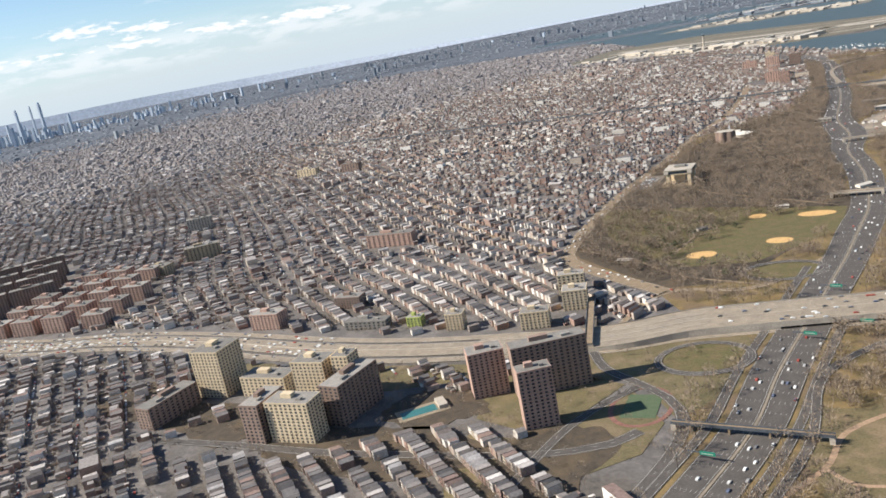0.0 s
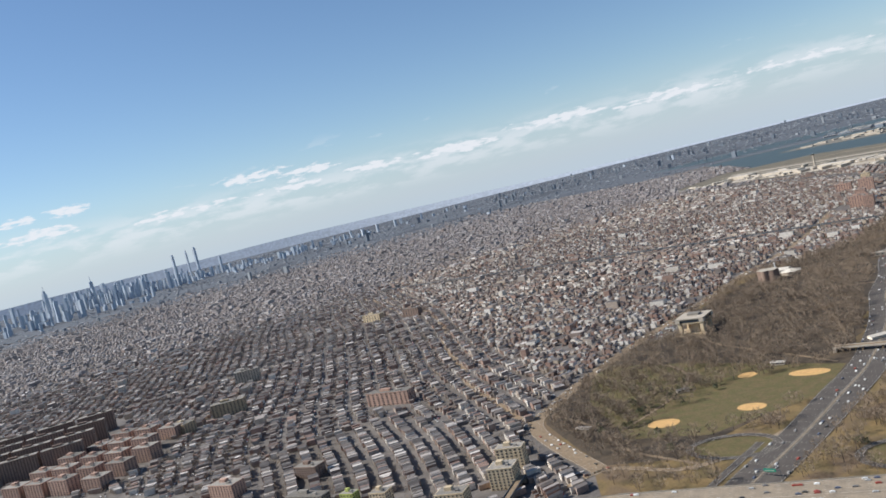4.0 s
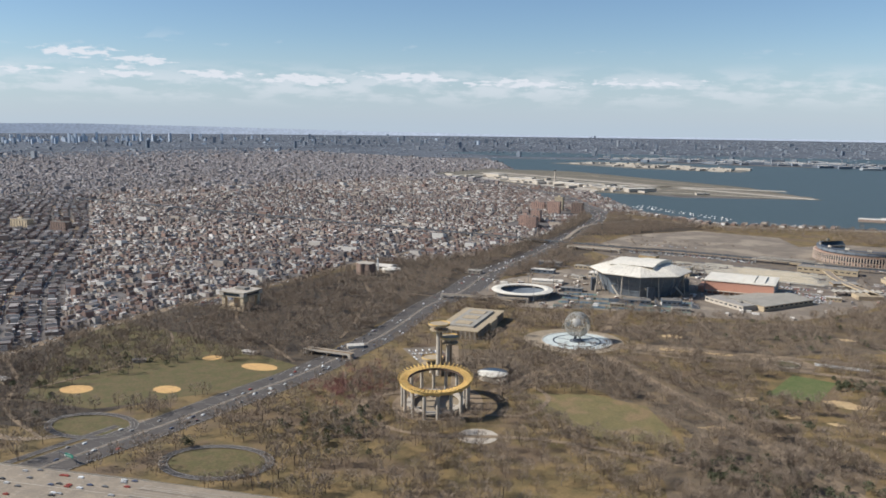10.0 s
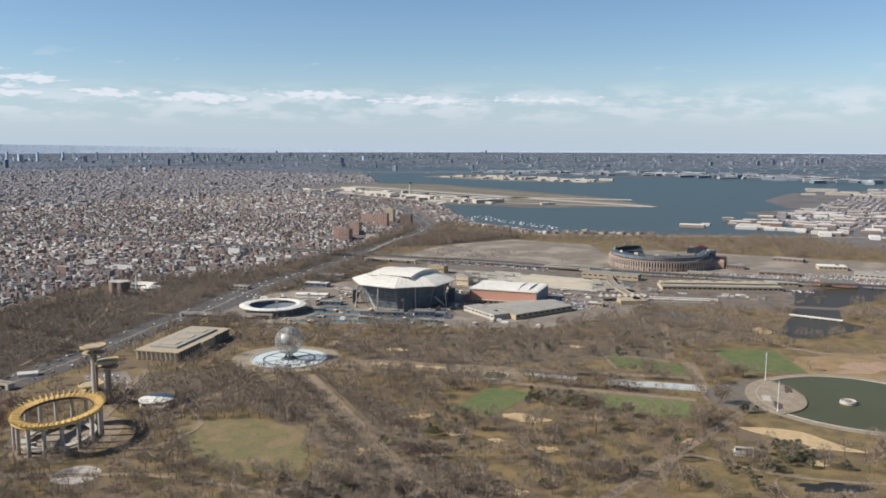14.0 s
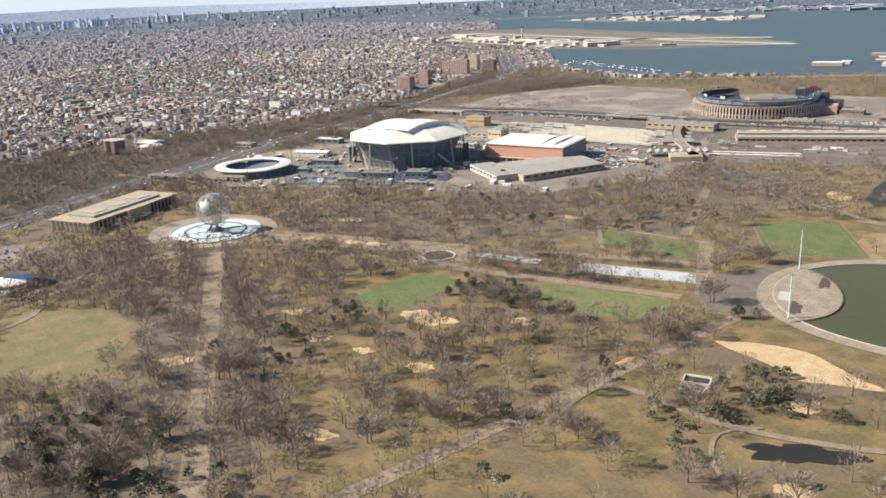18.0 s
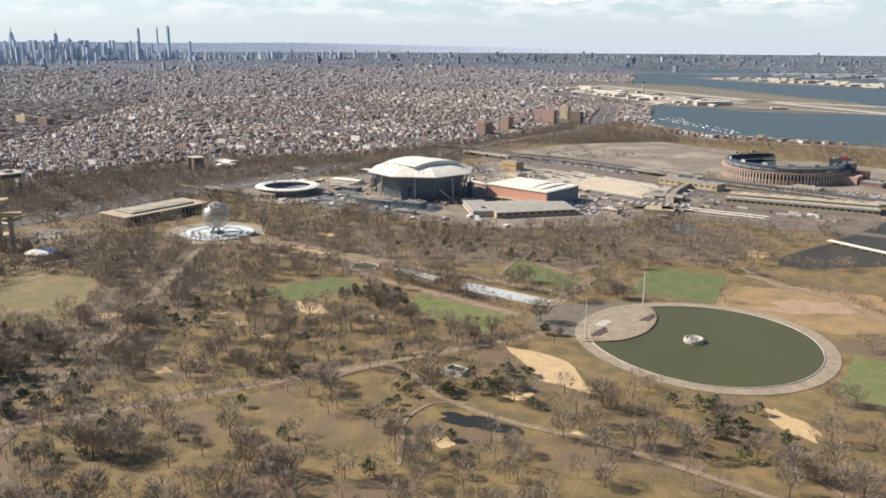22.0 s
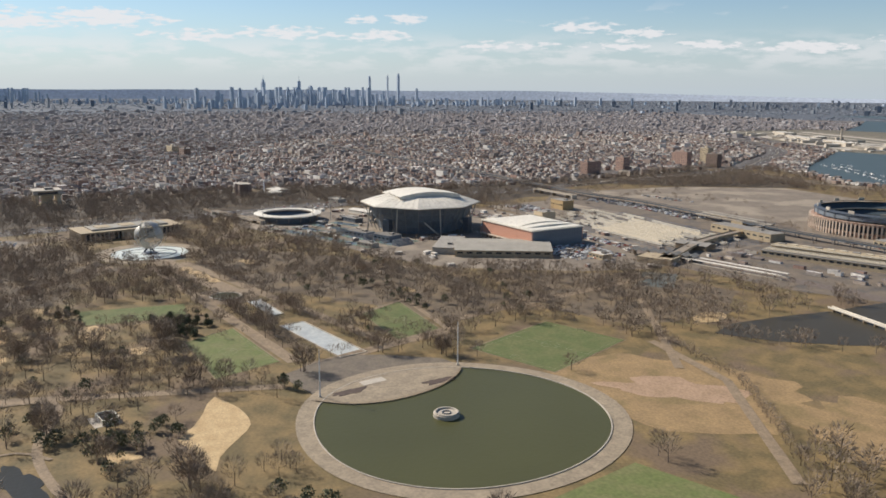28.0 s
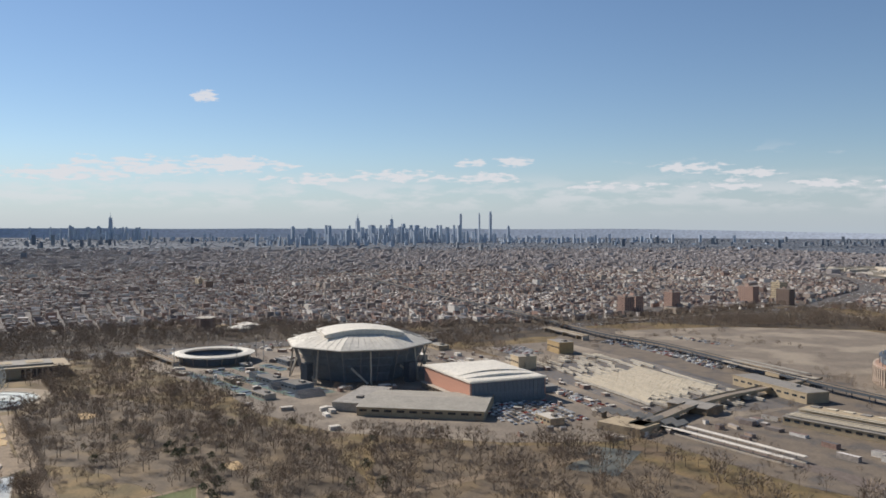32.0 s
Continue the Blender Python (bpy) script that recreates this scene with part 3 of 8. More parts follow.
road("highway", smooth_line([(-960, 1430), (-760, 1440), (-560, 1490), (-300, 1640), (60, 1900), (500, 2150), (1200, 2300)]), 26, 1.0, CONCRETE, "pale highway along the bay shore", 6)
road("highway", smooth_line([(-700, 870), (-840, 1180), (-780, 1420), (-600, 1480)]), 12, 3.0, CONCRETE, "curved pale highway ramp", 2)
road("avenue", smooth_line([(-1040, 540), (-880, 760), (-560, 850), (-180, 960), (200, 1065), (900, 1240)]), 20, 0.6, PATHM, "avenue beneath the elevated railway", 4)
road("avenue", smooth_line([(-460, 40), (-330, 95), (-200, 110), (-90, 75)]), 10, 0.62, PATHM, "park drive of pale asphalt", 0)

RAIL_CUT = smooth_line([(-1960, -1400), (-1868, -1106), (-1773, -788), (-1660, -513), (-1560, -260), (-1400, 60), (-1300, 300)])
road("rail_cut", RAIL_CUT, 24, 0.5, CONCRETE, "pale gravel railway cutting through the city")
for o_ in (-8, -4, 4, 8):
    tagged(part("rail_track", Shape().strip(offset(RAIL_CUT, o_), 1.8, 0.62), STEEL), "dark rail track on pale gravel", "track", kind="structure")

# ---- park surfaces ----
AX = Vector((0.9095, 0.4157))
AN = Vector((-0.4157, 0.9095))


def along(s, o):
    p = AX * s + AN * o
    return (p.x - 8, p.y - 2)


LEVEL = [0.0]


def line_path(a, b, w, z=0.55, label="straight paved park path"):
    LEVEL[0] += 0.012
    return tagged(part("park_path", Shape().strip([a, b], w, z + LEVEL[0]), PATHM), label, "path", kind="structure")


sheet("turf_field", [(477, 328), (407, 420), (478, 468), (549, 378)], 0.5, TURF, "green turf soccer field with white lines", "field")
sheet("turf_field", [(346, 248), (308, 292), (420, 315), (452, 271)], 0.5, TURF, "green turf soccer field beside trees", "field")
sheet("turf_field", [(414, 77), (376, 117), (481, 158), (517, 108)], 0.5, mat("turf_olive", (0.125, 0.145, 0.046), (0.155, 0.155, 0.06), size=16, fine=2.5, contrast=1.5), "faded green turf field", "field")
sheet("turf_field", [(293, -46), (275, 58), (330, 64), (346, -29)], 0.5, TURF, "green turf field among trees", "field")
sheet("turf_field", [(722, 374), (800, 430), (870, 330), (765, 290)], 0.5, mat("turf_olive", (0.125, 0.145, 0.046)), "green turf field beside the pool", "field")


def field_marks(ring, inset):
    """White touch lines inside a four-cornered field, with two goals."""
    c = (sum(q[0] for q in ring) / 4, sum(q[1] for q in ring) / 4)
    r = [(c[0] + (x - c[0]) * inset, c[1] + (y - c[1]) * inset) for x, y in ring]
    m = Shape().strip(r + r[:1], 0.2, 0.56)
    mids = [((a[0] + b[0]) / 2, (a[1] + b[1]) / 2) for a, b in zip(r, r[1:] + r[:1])]
    d01 = math.dist(r[0], r[1])
    d12 = math.dist(r[1], r[2])
    pair_ = (mids[0], mids[2]) if d01 > d12 else (mids[1], mids[3])
    ends = (mids[1], mids[3]) if d01 > d12 else (mids[0], mids[2])
    m.strip(list(pair_), 0.2, 0.58).strip(oval(*c, 8, 8, 0, 20) + oval(*c, 8, 8, 0, 20)[:1], 0.2, 0.57)
    tagged(part("field_line", m, MARKW), "white painted field lines", "field line", kind="structure")
    edge = [(c[0] + (x - c[0]) * 1.02, c[1] + (y - c[1]) * 1.02) for x, y in ring]
    tagged(part("field_border", Shape().strip(edge + edge[:1], 1.3, 0.54), PATHM), "worn asphalt border round the field", "border", kind="structure")
    turn = math.degrees(math.atan2(ends[1][1] - ends[0][1], ends[1][0] - ends[0][0]))
    for e in ends:
        g = thing("goal", e[0], e[1], 0.5, turn + 90, "white tubular soccer goal on turf", "goal", "soccer goals")
        for s in (-1, 1):
            part("post", Shape().tube(s * 3.6, 0, 0, 2.4, 0.12, 0.12, 6), MARKW, g)
        part("crossbar", Shape().box(0, 0, 2.35, 7.3, 0.22, 0.2, 0, True), MARKW, g)


MARKW = mat("worn_field_paint", (0.34, 0.34, 0.22), size=3)
for ring in ([(477, 328), (407, 420), (478, 468), (549, 378)], [(346, 248), (308, 292), (420, 315), (452, 271)], [(414, 77), (376, 117), (481, 158), (517, 108)]):
    field_marks(ring, 0.9)
sheet("rail_land", [(150, 660), (215, 700), (330, 760), (415, 845), (380, 900), (345, 985), (290, 1040), (120, 975), (40, 885), (130, 745)], 0.47, mat("rail_land", (0.19, 0.148, 0.105), (0.14, 0.112, 0.084), size=16, fine=2.0, third=(0.115, 0.098, 0.082), third_size=30), "brown cindery rail land with worn tracks", "ground")
sheet("meadow", [(89, -250), (160, -190), (223, -180), (280, -225), (305, -255), (243, -303), (152, -276)], 0.48, mat("meadow_grass", (0.185, 0.145, 0.062), (0.145, 0.122, 0.052), size=16, fine=2.2, third=(0.215, 0.15, 0.075), third_size=28), "yellow-green meadow with worn patches", "meadow")
sheet("sand_patch", smooth_line([(560, 108), (585, 125), (616, 133), (642, 124), (664, 116), (684, 115), (669, 106), (650, 98), (633, 88), (614, 96), (592, 101), (574, 103), (560, 108)], 9)[:-1], 0.5, SAND, "bare patch of yellow sand", "sand")
for x, y, a, b, turn in ((233, -268, 17, 3.5, 2), (372, -14, 24, 12, 25), (308, -187, 13, 8, 60), (365, -152, 12, 6, 30), (284, -76, 13, 7, 60), (388, -84, 8, 5, 20), (62, 128, 16, 9, 30), (256, 310, 13, 8, 20), (698, -26, 10, 6, 20), (784, 211, 11, 27, 75), (540, 40, 14, 6, 70), (655, 60, 9, 12, 10), (430, 40, 9, 7, 0), (345, -95, 9, 6, 45), (440, -70, 10, 7, 20), (735, 60, 9, 6, 0), (470, -170, 12, 6, 40)):
    sheet("sand_patch", blob(x, y, a, b, turn, 28, a, 0.5), 0.46, SAND, "worn patch of bare sandy soil", "sand")
sheet("bare_ground", blob(605, 455, 72, 96, -30, 48, 1.0, 0.3), 0.44, EARTH, "broad field of bare brown earth", "earth")
sheet("bare_ground", blob(606, 455, 26, 50, -30, 36, 2.0, 0.5), 0.5, PINKEARTH, "pinkish sandy centre of the bare field", "earth")
sheet("bare_ground", blob(735, 560, 90, 60, 20, 40, 4.0, 0.4), 0.43, EARTH, "bare brown earth field", "earth")
sheet("bare_ground", blob(120, -985, 62, 90, 20, 40, 5.0, 0.4), 0.43, mat("rough_grass", (0.165, 0.125, 0.062), (0.125, 0.102, 0.05), size=16, fine=2.0, third=(0.21, 0.15, 0.085), third_size=26), "bare brown earth on a rise", "earth")
for k_, (pts, w) in enumerate((([(70, -1090), (84, -1020), (78, -965), (110, -905), (150, -870)], 5), ([(84, -1020), (112, -1030), (150, -1015), (190, -1030)], 4), ([(98, -1110), (120, -1070), (112, -1030)], 3), ([(110, -905), (130, -940), (170, -950)], 3))):
    tagged(part("worn_track", Shape().strip(smooth_line(pts, 6), w, 0.55 + k_ * 0.012), PINKEARTH), "winding worn earth track on the rise", "track", kind="structure")
VERGE = mat("verge_grass", (0.155, 0.122, 0.06), (0.12, 0.10, 0.05), size=12, fine=2.0, third=(0.185, 0.138, 0.078), third_size=24)
for ring in ([(-248, -945), (-205, -905), (-150, -860), (-112, -800), (-60, -830), (-25, -930), (-45, -1000), (-118, -945), (-190, -985)], [(-190, -1085), (-140, -1075), (-118, -1040), (-112, -965), (-50, -1010), (-40, -1060), (-85, -1160), (-110, -1200), (-160, -1150)], [(-255, -985), (-190, -950), (-120, -960), (-125, -1060), (-200, -1065)],
             [(-600, -1085), (-540, -1060), (-400, -1020), (-260, -960), (-270, -1010), (-330, -1060), (-420, -1070), (-480, -1085), (-560, -1130)]):
    sheet("verge_lawn", ring, 0.36, VERGE, "rough brown verge grass beside roads and towers", "lawn")
sheet("wood_floor", [(-640, 20), (-600, -200), (-545, -400), (-460, -595), (-410, -650), (-300, -700), (-215, -735), (-150, -690), (-140, -440), (-150, -370), (-225, -245), (-325, -60), (-415, 110), (-470, 200), (-640, 200)], 0.385, LITTER, "brown leaf litter beneath the trees west of the parkway", "ground")
for x, y, a, b in ((-240, -1150, 110, 50), (-430, -1170, 90, 45), (-250, -1060, 50, 45), (-95, -1100, 45, 80), (-600, -1200, 90, 50)):
    sheet("yard_lawn", blob(x, y, a, b, 20, 40, a, 0.35), 0.41, LITTER, "worn dark yard ground between tower blocks", "lawn")
sheet("ball_lawn", [(-560, -420), (-400, -385), (-165, -365), (-125, -470), (-165, -620), (-250, -662), (-420, -560)], 0.45, DULLTURF, "worn green ball field lawn", "lawn")
for x, y, a, b in ((-246, -607, 19, 15), (-175, -533, 17, 13), (-188, -404, 23, 15), (-261, -427, 12, 13)):
    sheet("ball_infield", oval(x, y, a, b, 25, 28), 0.52, CLAY, "orange clay baseball infield", "infield")
sheet("shadow_pond", blob(684, 10, 30, 11, 35, 30, 1.0, 0.5), 0.5, DARKPOND, "small dark pond among trees", "pond")
sheet("court_green", rect(-82, -992, 30, 44, 22), 0.5, mat("court_green_paint", (0.075, 0.11, 0.055), (0.10, 0.12, 0.065), size=5), "green ball court in an oval track", "court")
tagged(part("running_track", Shape().strip(oval(-82, -992, 26, 36, 22, 36) + oval(-82, -992, 26, 36, 22, 36)[:1], 4, 0.47), mat("track_red", (0.25, 0.12, 0.09), size=4)), "faded red oval running track", "track", kind="structure")
sheet("usta_plaza", [(-400, 110), (-430, 300), (-420, 540), (-300, 640), (-130, 700), (150, 730), (180, 640), (190, 540), (150, 380), (60, 300), (-60, 250), (-250, 110)], 0.5, LOT, "paved tennis centre grounds", "paving")
sheet("rail_land", [(-650, 810), (-480, 745), (-200, 825), (60, 865), (130, 735), (320, 760), (430, 1060), (300, 1060), (60, 1000), (-60, 1045), (-110, 1090), (-170, 985), (-520, 866), (-630, 900)], 0.44, mat("rail_land", (0.19, 0.148, 0.105)), "grey-brown cindery land along the railway", "ground")
sheet("car_lot", [(-600, 880), (-520, 860), (-160, 985), (-100, 1085), (-190, 1230), (-331, 1380), (-560, 1330), (-640, 1100)], 0.55, LOT, "vast nearly empty asphalt parking lot", "parking lot")
sheet("car_lot", [(-420, 600), (-480, 760), (-200, 840), (60, 880), (130, 740), (-120, 690), (-280, 640)], 0.52, LOT, "asphalt lot with rail sheds", "parking lot")
sheet("car_lot", [(60, 985), (-60, 1030), (-150, 1090), (-230, 1260), (-150, 1420), (60, 1470), (420, 1520), (560, 1330), (400, 1100), (320, 1040)], 0.5, LOT, "asphalt lots and yards round the ballpark", "parking lot")
sheet("car_lot", rect(-92, -212, 46, 90, 62), 0.5, LOT, "asphalt parking lot beside the museum", "parking lot")
sheet("car_lot", rect(-575, -215, 40, 110, 20), 0.5, LOT, "asphalt parking lot beside the banquet hall", "parking lot")
sheet("soccer_pitch", rect(246, 622, 46, 84, 60), 0.5, mat("pale_teal_turf", (0.135, 0.14, 0.122), (0.11, 0.115, 0.10), size=12), "pale grey-blue court among trees", "pitch")
sheet("unisphere_plaza", oval(-27, -4, 70, 70, 0, 48), 0.5, PLAZA, "round paved plaza with a fountain pool", "plaza")
sheet("round_plaza", oval(248, 100, 36, 36, 0, 40), 0.52, PATHM, "round paved crossing of park paths", "plaza")
sheet("pavilion_plaza", oval(57, -337, 62, 50, 130, 48), 0.5, PATHM, "oval paved ground round the pavilion", "plaza")
sheet("round_plaza", oval(162, -391, 21, 21, 0, 36), 0.52, PALE, "round pale paved circle with worn mosaic", "plaza")
for o in (-47, 47):
    line_path(along(70, o * 0.45), along(520, o), 13)
for a, b, w in ((along(20, 0), along(250, 0), 26), ((533, -330), (545, 160), 12), ((700, -470), (533, -270), 9), ((300, 300), (418, 322), 6), ((356, 240), (300, 300), 5),
                ((500, 180), (415, 330), 14), ((390, 330), (230, 620), 12), ((60, -42), (580, -303), 16), ((20, -60), (70, -270), 14), ((35, -65), (92, -262), 6), ((560, 480), (330, 560), 8),
                ((-27, 66), (-120, 300), 20), ((-110, -150), (30, -290), 9), ((485, 491), (595, 503), 9), ((595, 503), (766, 452), 8)):
    line_path(a, b, w)
for k_, (pts, w) in enumerate((([(120, -330), (150, -300), (130, -240), (80, -220)], 6), ([(0, -400), (60, -430), (130, -420), (240, -330), (420, -280)], 8), ([(558, -66), (553, -2), (631, 6), (695, 31), (759, 73), (860, 120)], 6), ([(712, -66), (688, -51), (657, -34), (640, -4), (655, 20)], 3), ([(720, 120), (800, 160), (900, 150)], 3),
               ([(-430, -620), (-330, -640), (-220, -690), (-120, -690)], 5), ([(-560, -380), (-420, -400), (-320, -480), (-280, -640)], 4), ([(-480, -240), (-380, -300), (-180, -360)], 5), ([(-540, 60), (-400, -60), (-240, -240)], 5), ([(40, -480), (20, -430), (-10, -370), (20, -300)], 9))):
    tagged(part("winding_path", Shape().strip(smooth_line(pts, 8), w, 0.80 + k_ * 0.012), PATHM), "winding asphalt park path", "path", kind="structure")


swim = thing("swimming_pool", -258, -1076, 0.4, 62, "teal swimming pool in a paved yard behind the towers", "pool")
part("pool_deck", Shape().box(0, 0, 0, 52, 26, 0.3), PLAZA, swim, "pale paved deck")
part("pool_water", Shape().box(-4, 0, 0.3, 36, 15, 0.12), mat("teal_pool_cover", (0.055, 0.17, 0.16), (0.045, 0.14, 0.135), size=4, rough=0.4), swim, "teal pool cover")
part("bath_house", Shape().box(20, 2, 0.3, 9, 20, 3.6), PALE, swim, "low pale bath house")


# ---- pools and water in the park ----
def great_pool():
    """The round pool with its terrace that bites into it."""
    x, y, r = 630, 282, 105
    rim = tagged(part("pool_promenade", Shape().strip(oval(x, y, 112.5, 112.5, 0, 72) + oval(x, y, 112.5, 112.5, 0, 72)[:1], 13.5, 0.75), PLAZA), "ring-shaped paved promenade round the great pool", "promenade", kind="structure")
    sheet("great_pool", oval(x, y, r, r, 0, 96), 0.72, POND, "large round pool of dark green water", "pool")
    wall = Shape().lathe([(r + 0.2, 0.3), (r + 0.2, 1.3), (r + 1.0, 1.3), (r + 1.0, 0.3)], 96, x, y)
    part("pool_wall", wall, PALE, rim, "low pale concrete wall")
    terrace = tagged(part("pool_terrace", Shape().prism(oval(508, 224, 86, 86, 0, 40, -32, 76) + [(512, 292), (526, 240), (548, 196)], 0.2, 1.15), PLAZA), "round paved terrace that juts into the pool", "terrace", kind="structure")
    part("terrace_wall", Shape().strip(oval(508, 224, 85.6, 85.6, 0, 40, -30, 75), 1.2, 2.1).strip(oval(508, 224, 86.2, 86.2, 0, 40, -30, 75), 0.3, 1.6), PATHM, terrace, "dark parapet wall")
    sheet("pool_forecourt", [(574, 184), (520, 158), (492, 186), (474, 214), (480, 246), (500, 296), (516, 306), (534, 262), (556, 215)], 0.66, mat("forecourt_asphalt", (0.17, 0.138, 0.10), (0.13, 0.105, 0.08), size=9, fine=1.5), "worn asphalt forecourt between basin and pool", "paving")
    sheet("terrace_basin", rect(548, 232, 10, 22, 24), 1.3, PALE, "small pale rectangular basin", "basin")
    for bx, by, a, b in ((568, 211, 6, 15), (557, 287, 5, 13)):
        sheet("planting_bed", blob(bx, by, a, b, 20, 24, bx, 0.7), 1.35, mat("mulch", (0.10, 0.07, 0.055), size=2), "dark mulched planting bed", "bed")
    island = thing("fountain_island", 627, 279, 0.7, label="round pale concrete fountain island in the pool", category="fountain")
    part("drum", Shape().lathe([(9.0, -1), (9.0, 2.6), (8.2, 2.8)], 28), PALE, island)
    part("ring_wall", Shape().lathe([(8.2, 2.8), (8.2, 3.5), (7.2, 3.5), (6.8, 2.4), (0.1, 2.3)], 28), PALE, island, "whitish rim round a sunken top")
    part("nozzle_ring", Shape().lathe([(3.2, 2.3), (3.2, 3.0), (2.6, 3.0), (2.6, 2.3)], 16), STEEL, island)


great_pool()
MASTW = mat("white_pole_paint", (0.72, 0.70, 0.66), size=3)
for mx, my in ((575, 186), (521, 306)):
    mast = thing("light_mast", mx, my, 0.7, label="tall slim white light mast on a round foot", category="mast", group="light masts at the pool")
    part("foot", Shape().tube(0, 0, 0, 1.2, 1.3, 1.0, 14), PALE, mast)
    part("pole", Shape().tube(0, 0, 1.2, 36, 0.55, 0.30, 10), MASTW, mast)
    for k in range(3):
        part("lamp_arm", Shape().box(0, 0, 33 + k * 1.1, 1.8, 0.5, 0.35), STEEL, mast)

for s0, s1, o0, o1 in ((417, 533, -9, 17), (310, 380, -4, 11)):
    ring = [along(s0, o0), along(s1, o0), along(s1, o1), along(s0, o1)]
    basin = tagged(part("reflecting_basin", Shape().prism(ring, 0.1, 0.62), BASINW), "long pale empty reflecting basin, wet in parts", "basin", kind="structure")
    edge = Shape()
    for a, b in zip(ring, ring[1:] + ring[:1]):
        d = Vector((b[0] - a[0], b[1] - a[1]))
        m = ((a[0] + b[0]) / 2, (a[1] + b[1]) / 2)
        edge.box(m[0], m[1], 0.3, d.length + 1.0, 1.0, 0.8, math.atan2(d.y, d.x))
    part("basin_rim", edge, PALE, basin, "pale stone rim")
for k in range(4):
    sheet("mall_mound", blob(*along(118 + k * 26, 5), 12, 7, 24, 28, k + 2.0, 0.3), 0.95, SAND, "low pale sandy mound in the mall", "mound")

round_pond = thing("round_pond", 248, 100, 0.5, label="small dark round pond in a pale stone ring", category="pond")
part("water_disc", Shape().poly([(x, y, 0.5) for x, y in oval(0, 0, 15, 15, 0, 32)]), POND, round_pond)
part("stone_ring", Shape().lathe([(15, 0), (15, 1.1), (17, 1.1), (17, 0)], 32), PALE, round_pond)

sheet("creek_water", [(470, 568), (440, 610), (422, 680), (412, 750), (384, 860), (345, 985), (420, 1100), (560, 1290), (640, 1270), (500, 1010), (452, 880), (490, 765), (530, 745), (520, 690), (500, 620)], 0.5, CREEK, "murky tidal creek with muddy banks", "water")
sheet("creek_bank", oval(415, 600, 14, 30, 30, 24), 0.47, SAND, "sandy bank of the creek", "earth")

foot_bridge = thing("creek_bridge", 449, 756, 0, 3, "long low pale footbridge over the creek", "bridge")
part("deck", Shape().box(0, 0, 3.0, 82, 5, 1.0, 0, True), PALE, foot_bridge)
for k in range(6):
    part("pier", Shape().box(-35 + k * 14, 0, 0, 1.6, 4.2, 3.0), PATHM, foot_bridge)
for s in (-1, 1):
    part("railing", Shape().box(0, s * 2.4, 4.0, 82, 0.2, 1.1), WHITE, foot_bridge)


# ---- the globe ----
def globe():
    g = thing("globe_monument", -27, -4, 0.5, 0, "huge open stainless steel globe on a tripod base", "monument")
    R, zc = 18.3, 25.0

    def on(lat, lon, r=R):
        la, lo = radians(lat), radians(lon)
        p = Vector((r * math.cos(la) * math.cos(lo), r * math.cos(la) * math.sin(lo), r * math.sin(la)))
        p.rotate(Euler((radians(23), 0, radians(40))))
        return (p.x, p.y, p.z + zc)

    for lon in range(0, 180, 15):
        s = Shape()
        for k in range(36):
            s.beam(on(k * 10, lon), on(k * 10 + 10, lon), 0.32, 4)
        part("meridian", s, STAINLESS, g)
    for lat in range(-75, 90, 15):
        s = Shape()
        for k in range(36):
            s.beam(on(lat, k * 10), on(lat, k * 10 + 10), 0.32, 4)
        part("parallel", s, STAINLESS, g)
    # plates of land: centre latitude and longitude, spread north-south and east-west
    for la, lo, a, b, seed in ((48, -100, 22, 30, 1), (-15, -60, 30, 18, 2), (5, 20, 32, 22, 3), (52, 60, 20, 62, 4), (-25, 134, 12, 19, 5), (-84, 0, 8, 170, 6), (70, -40, 9, 14, 7), (20, 78, 12, 10, 8)):
        rng = random.Random(seed)
        wob = [1 + rng.uniform(-0.28, 0.22) for _ in range(24)]
        s = Shape()
        steps = 5
        for i in range(24):
            for q in range(steps):
                def pt(k, t):
                    w = wob[k % 24] * t / steps
                    return on(la + a * w * math.sin(k * math.pi / 12), lo + b * w * math.cos(k * math.pi / 12), R + 0.35)
                if q == 0:
                    s.poly([pt(i, 0), pt(i, 1), pt(i + 1, 1)])
                else:
                    s.poly([pt(i, q), pt(i, q + 1), pt(i + 1, q + 1), pt(i + 1, q)])
        part("continent", s, STAINLESS, g, "riveted steel plate in the shape of land")
    for tilt, lon in ((30, 0), (-35, 60), (60, 110)):
        s = Shape()
        for k in range(48):
            def ring_pt(q):
                p = Vector((22.3 * math.cos(q), 22.3 * math.sin(q), 0))
                p.rotate(Euler((radians(tilt), 0, radians(lon))))
                return (p.x, p.y, p.z + zc)
            s.beam(ring_pt(k * math.pi / 24), ring_pt((k + 1) * math.pi / 24), 0.16, 4)
        part("orbit_ring", s, STAINLESS, g, "thin steel orbit ring")
    for k in range(3):
        a = radians(k * 120 + 20)
        part("base_leg", Shape().beam((9 * math.cos(a), 9 * math.sin(a), 0), (2.2 * math.cos(a), 2.2 * math.sin(a), 8.4), 1.1, 6), STEEL, g)
    part("base_plinth", Shape().tube(0, 0, -0.2, 1.6, 11.5, 9.5, 24), STEEL, g)


globe()
pool = thing("globe_fountain", -27, -4, 0.5, label="round shallow fountain pool, pale blue and drained", category="fountain")
part("pool_floor", Shape().poly([(x, y, 0.35) for x, y in oval(0, 0, 50, 50, 0, 64)]), mat("pale_blue_pool", (0.55, 0.57, 0.52), (0.47, 0.50, 0.46), size=12, fine=2.0, rough=0.7), pool)
part("pool_rim", Shape().lathe([(49.5, 0), (49.5, 1.0), (51.5, 1.0), (51.5, 0)], 64), PALE, pool)
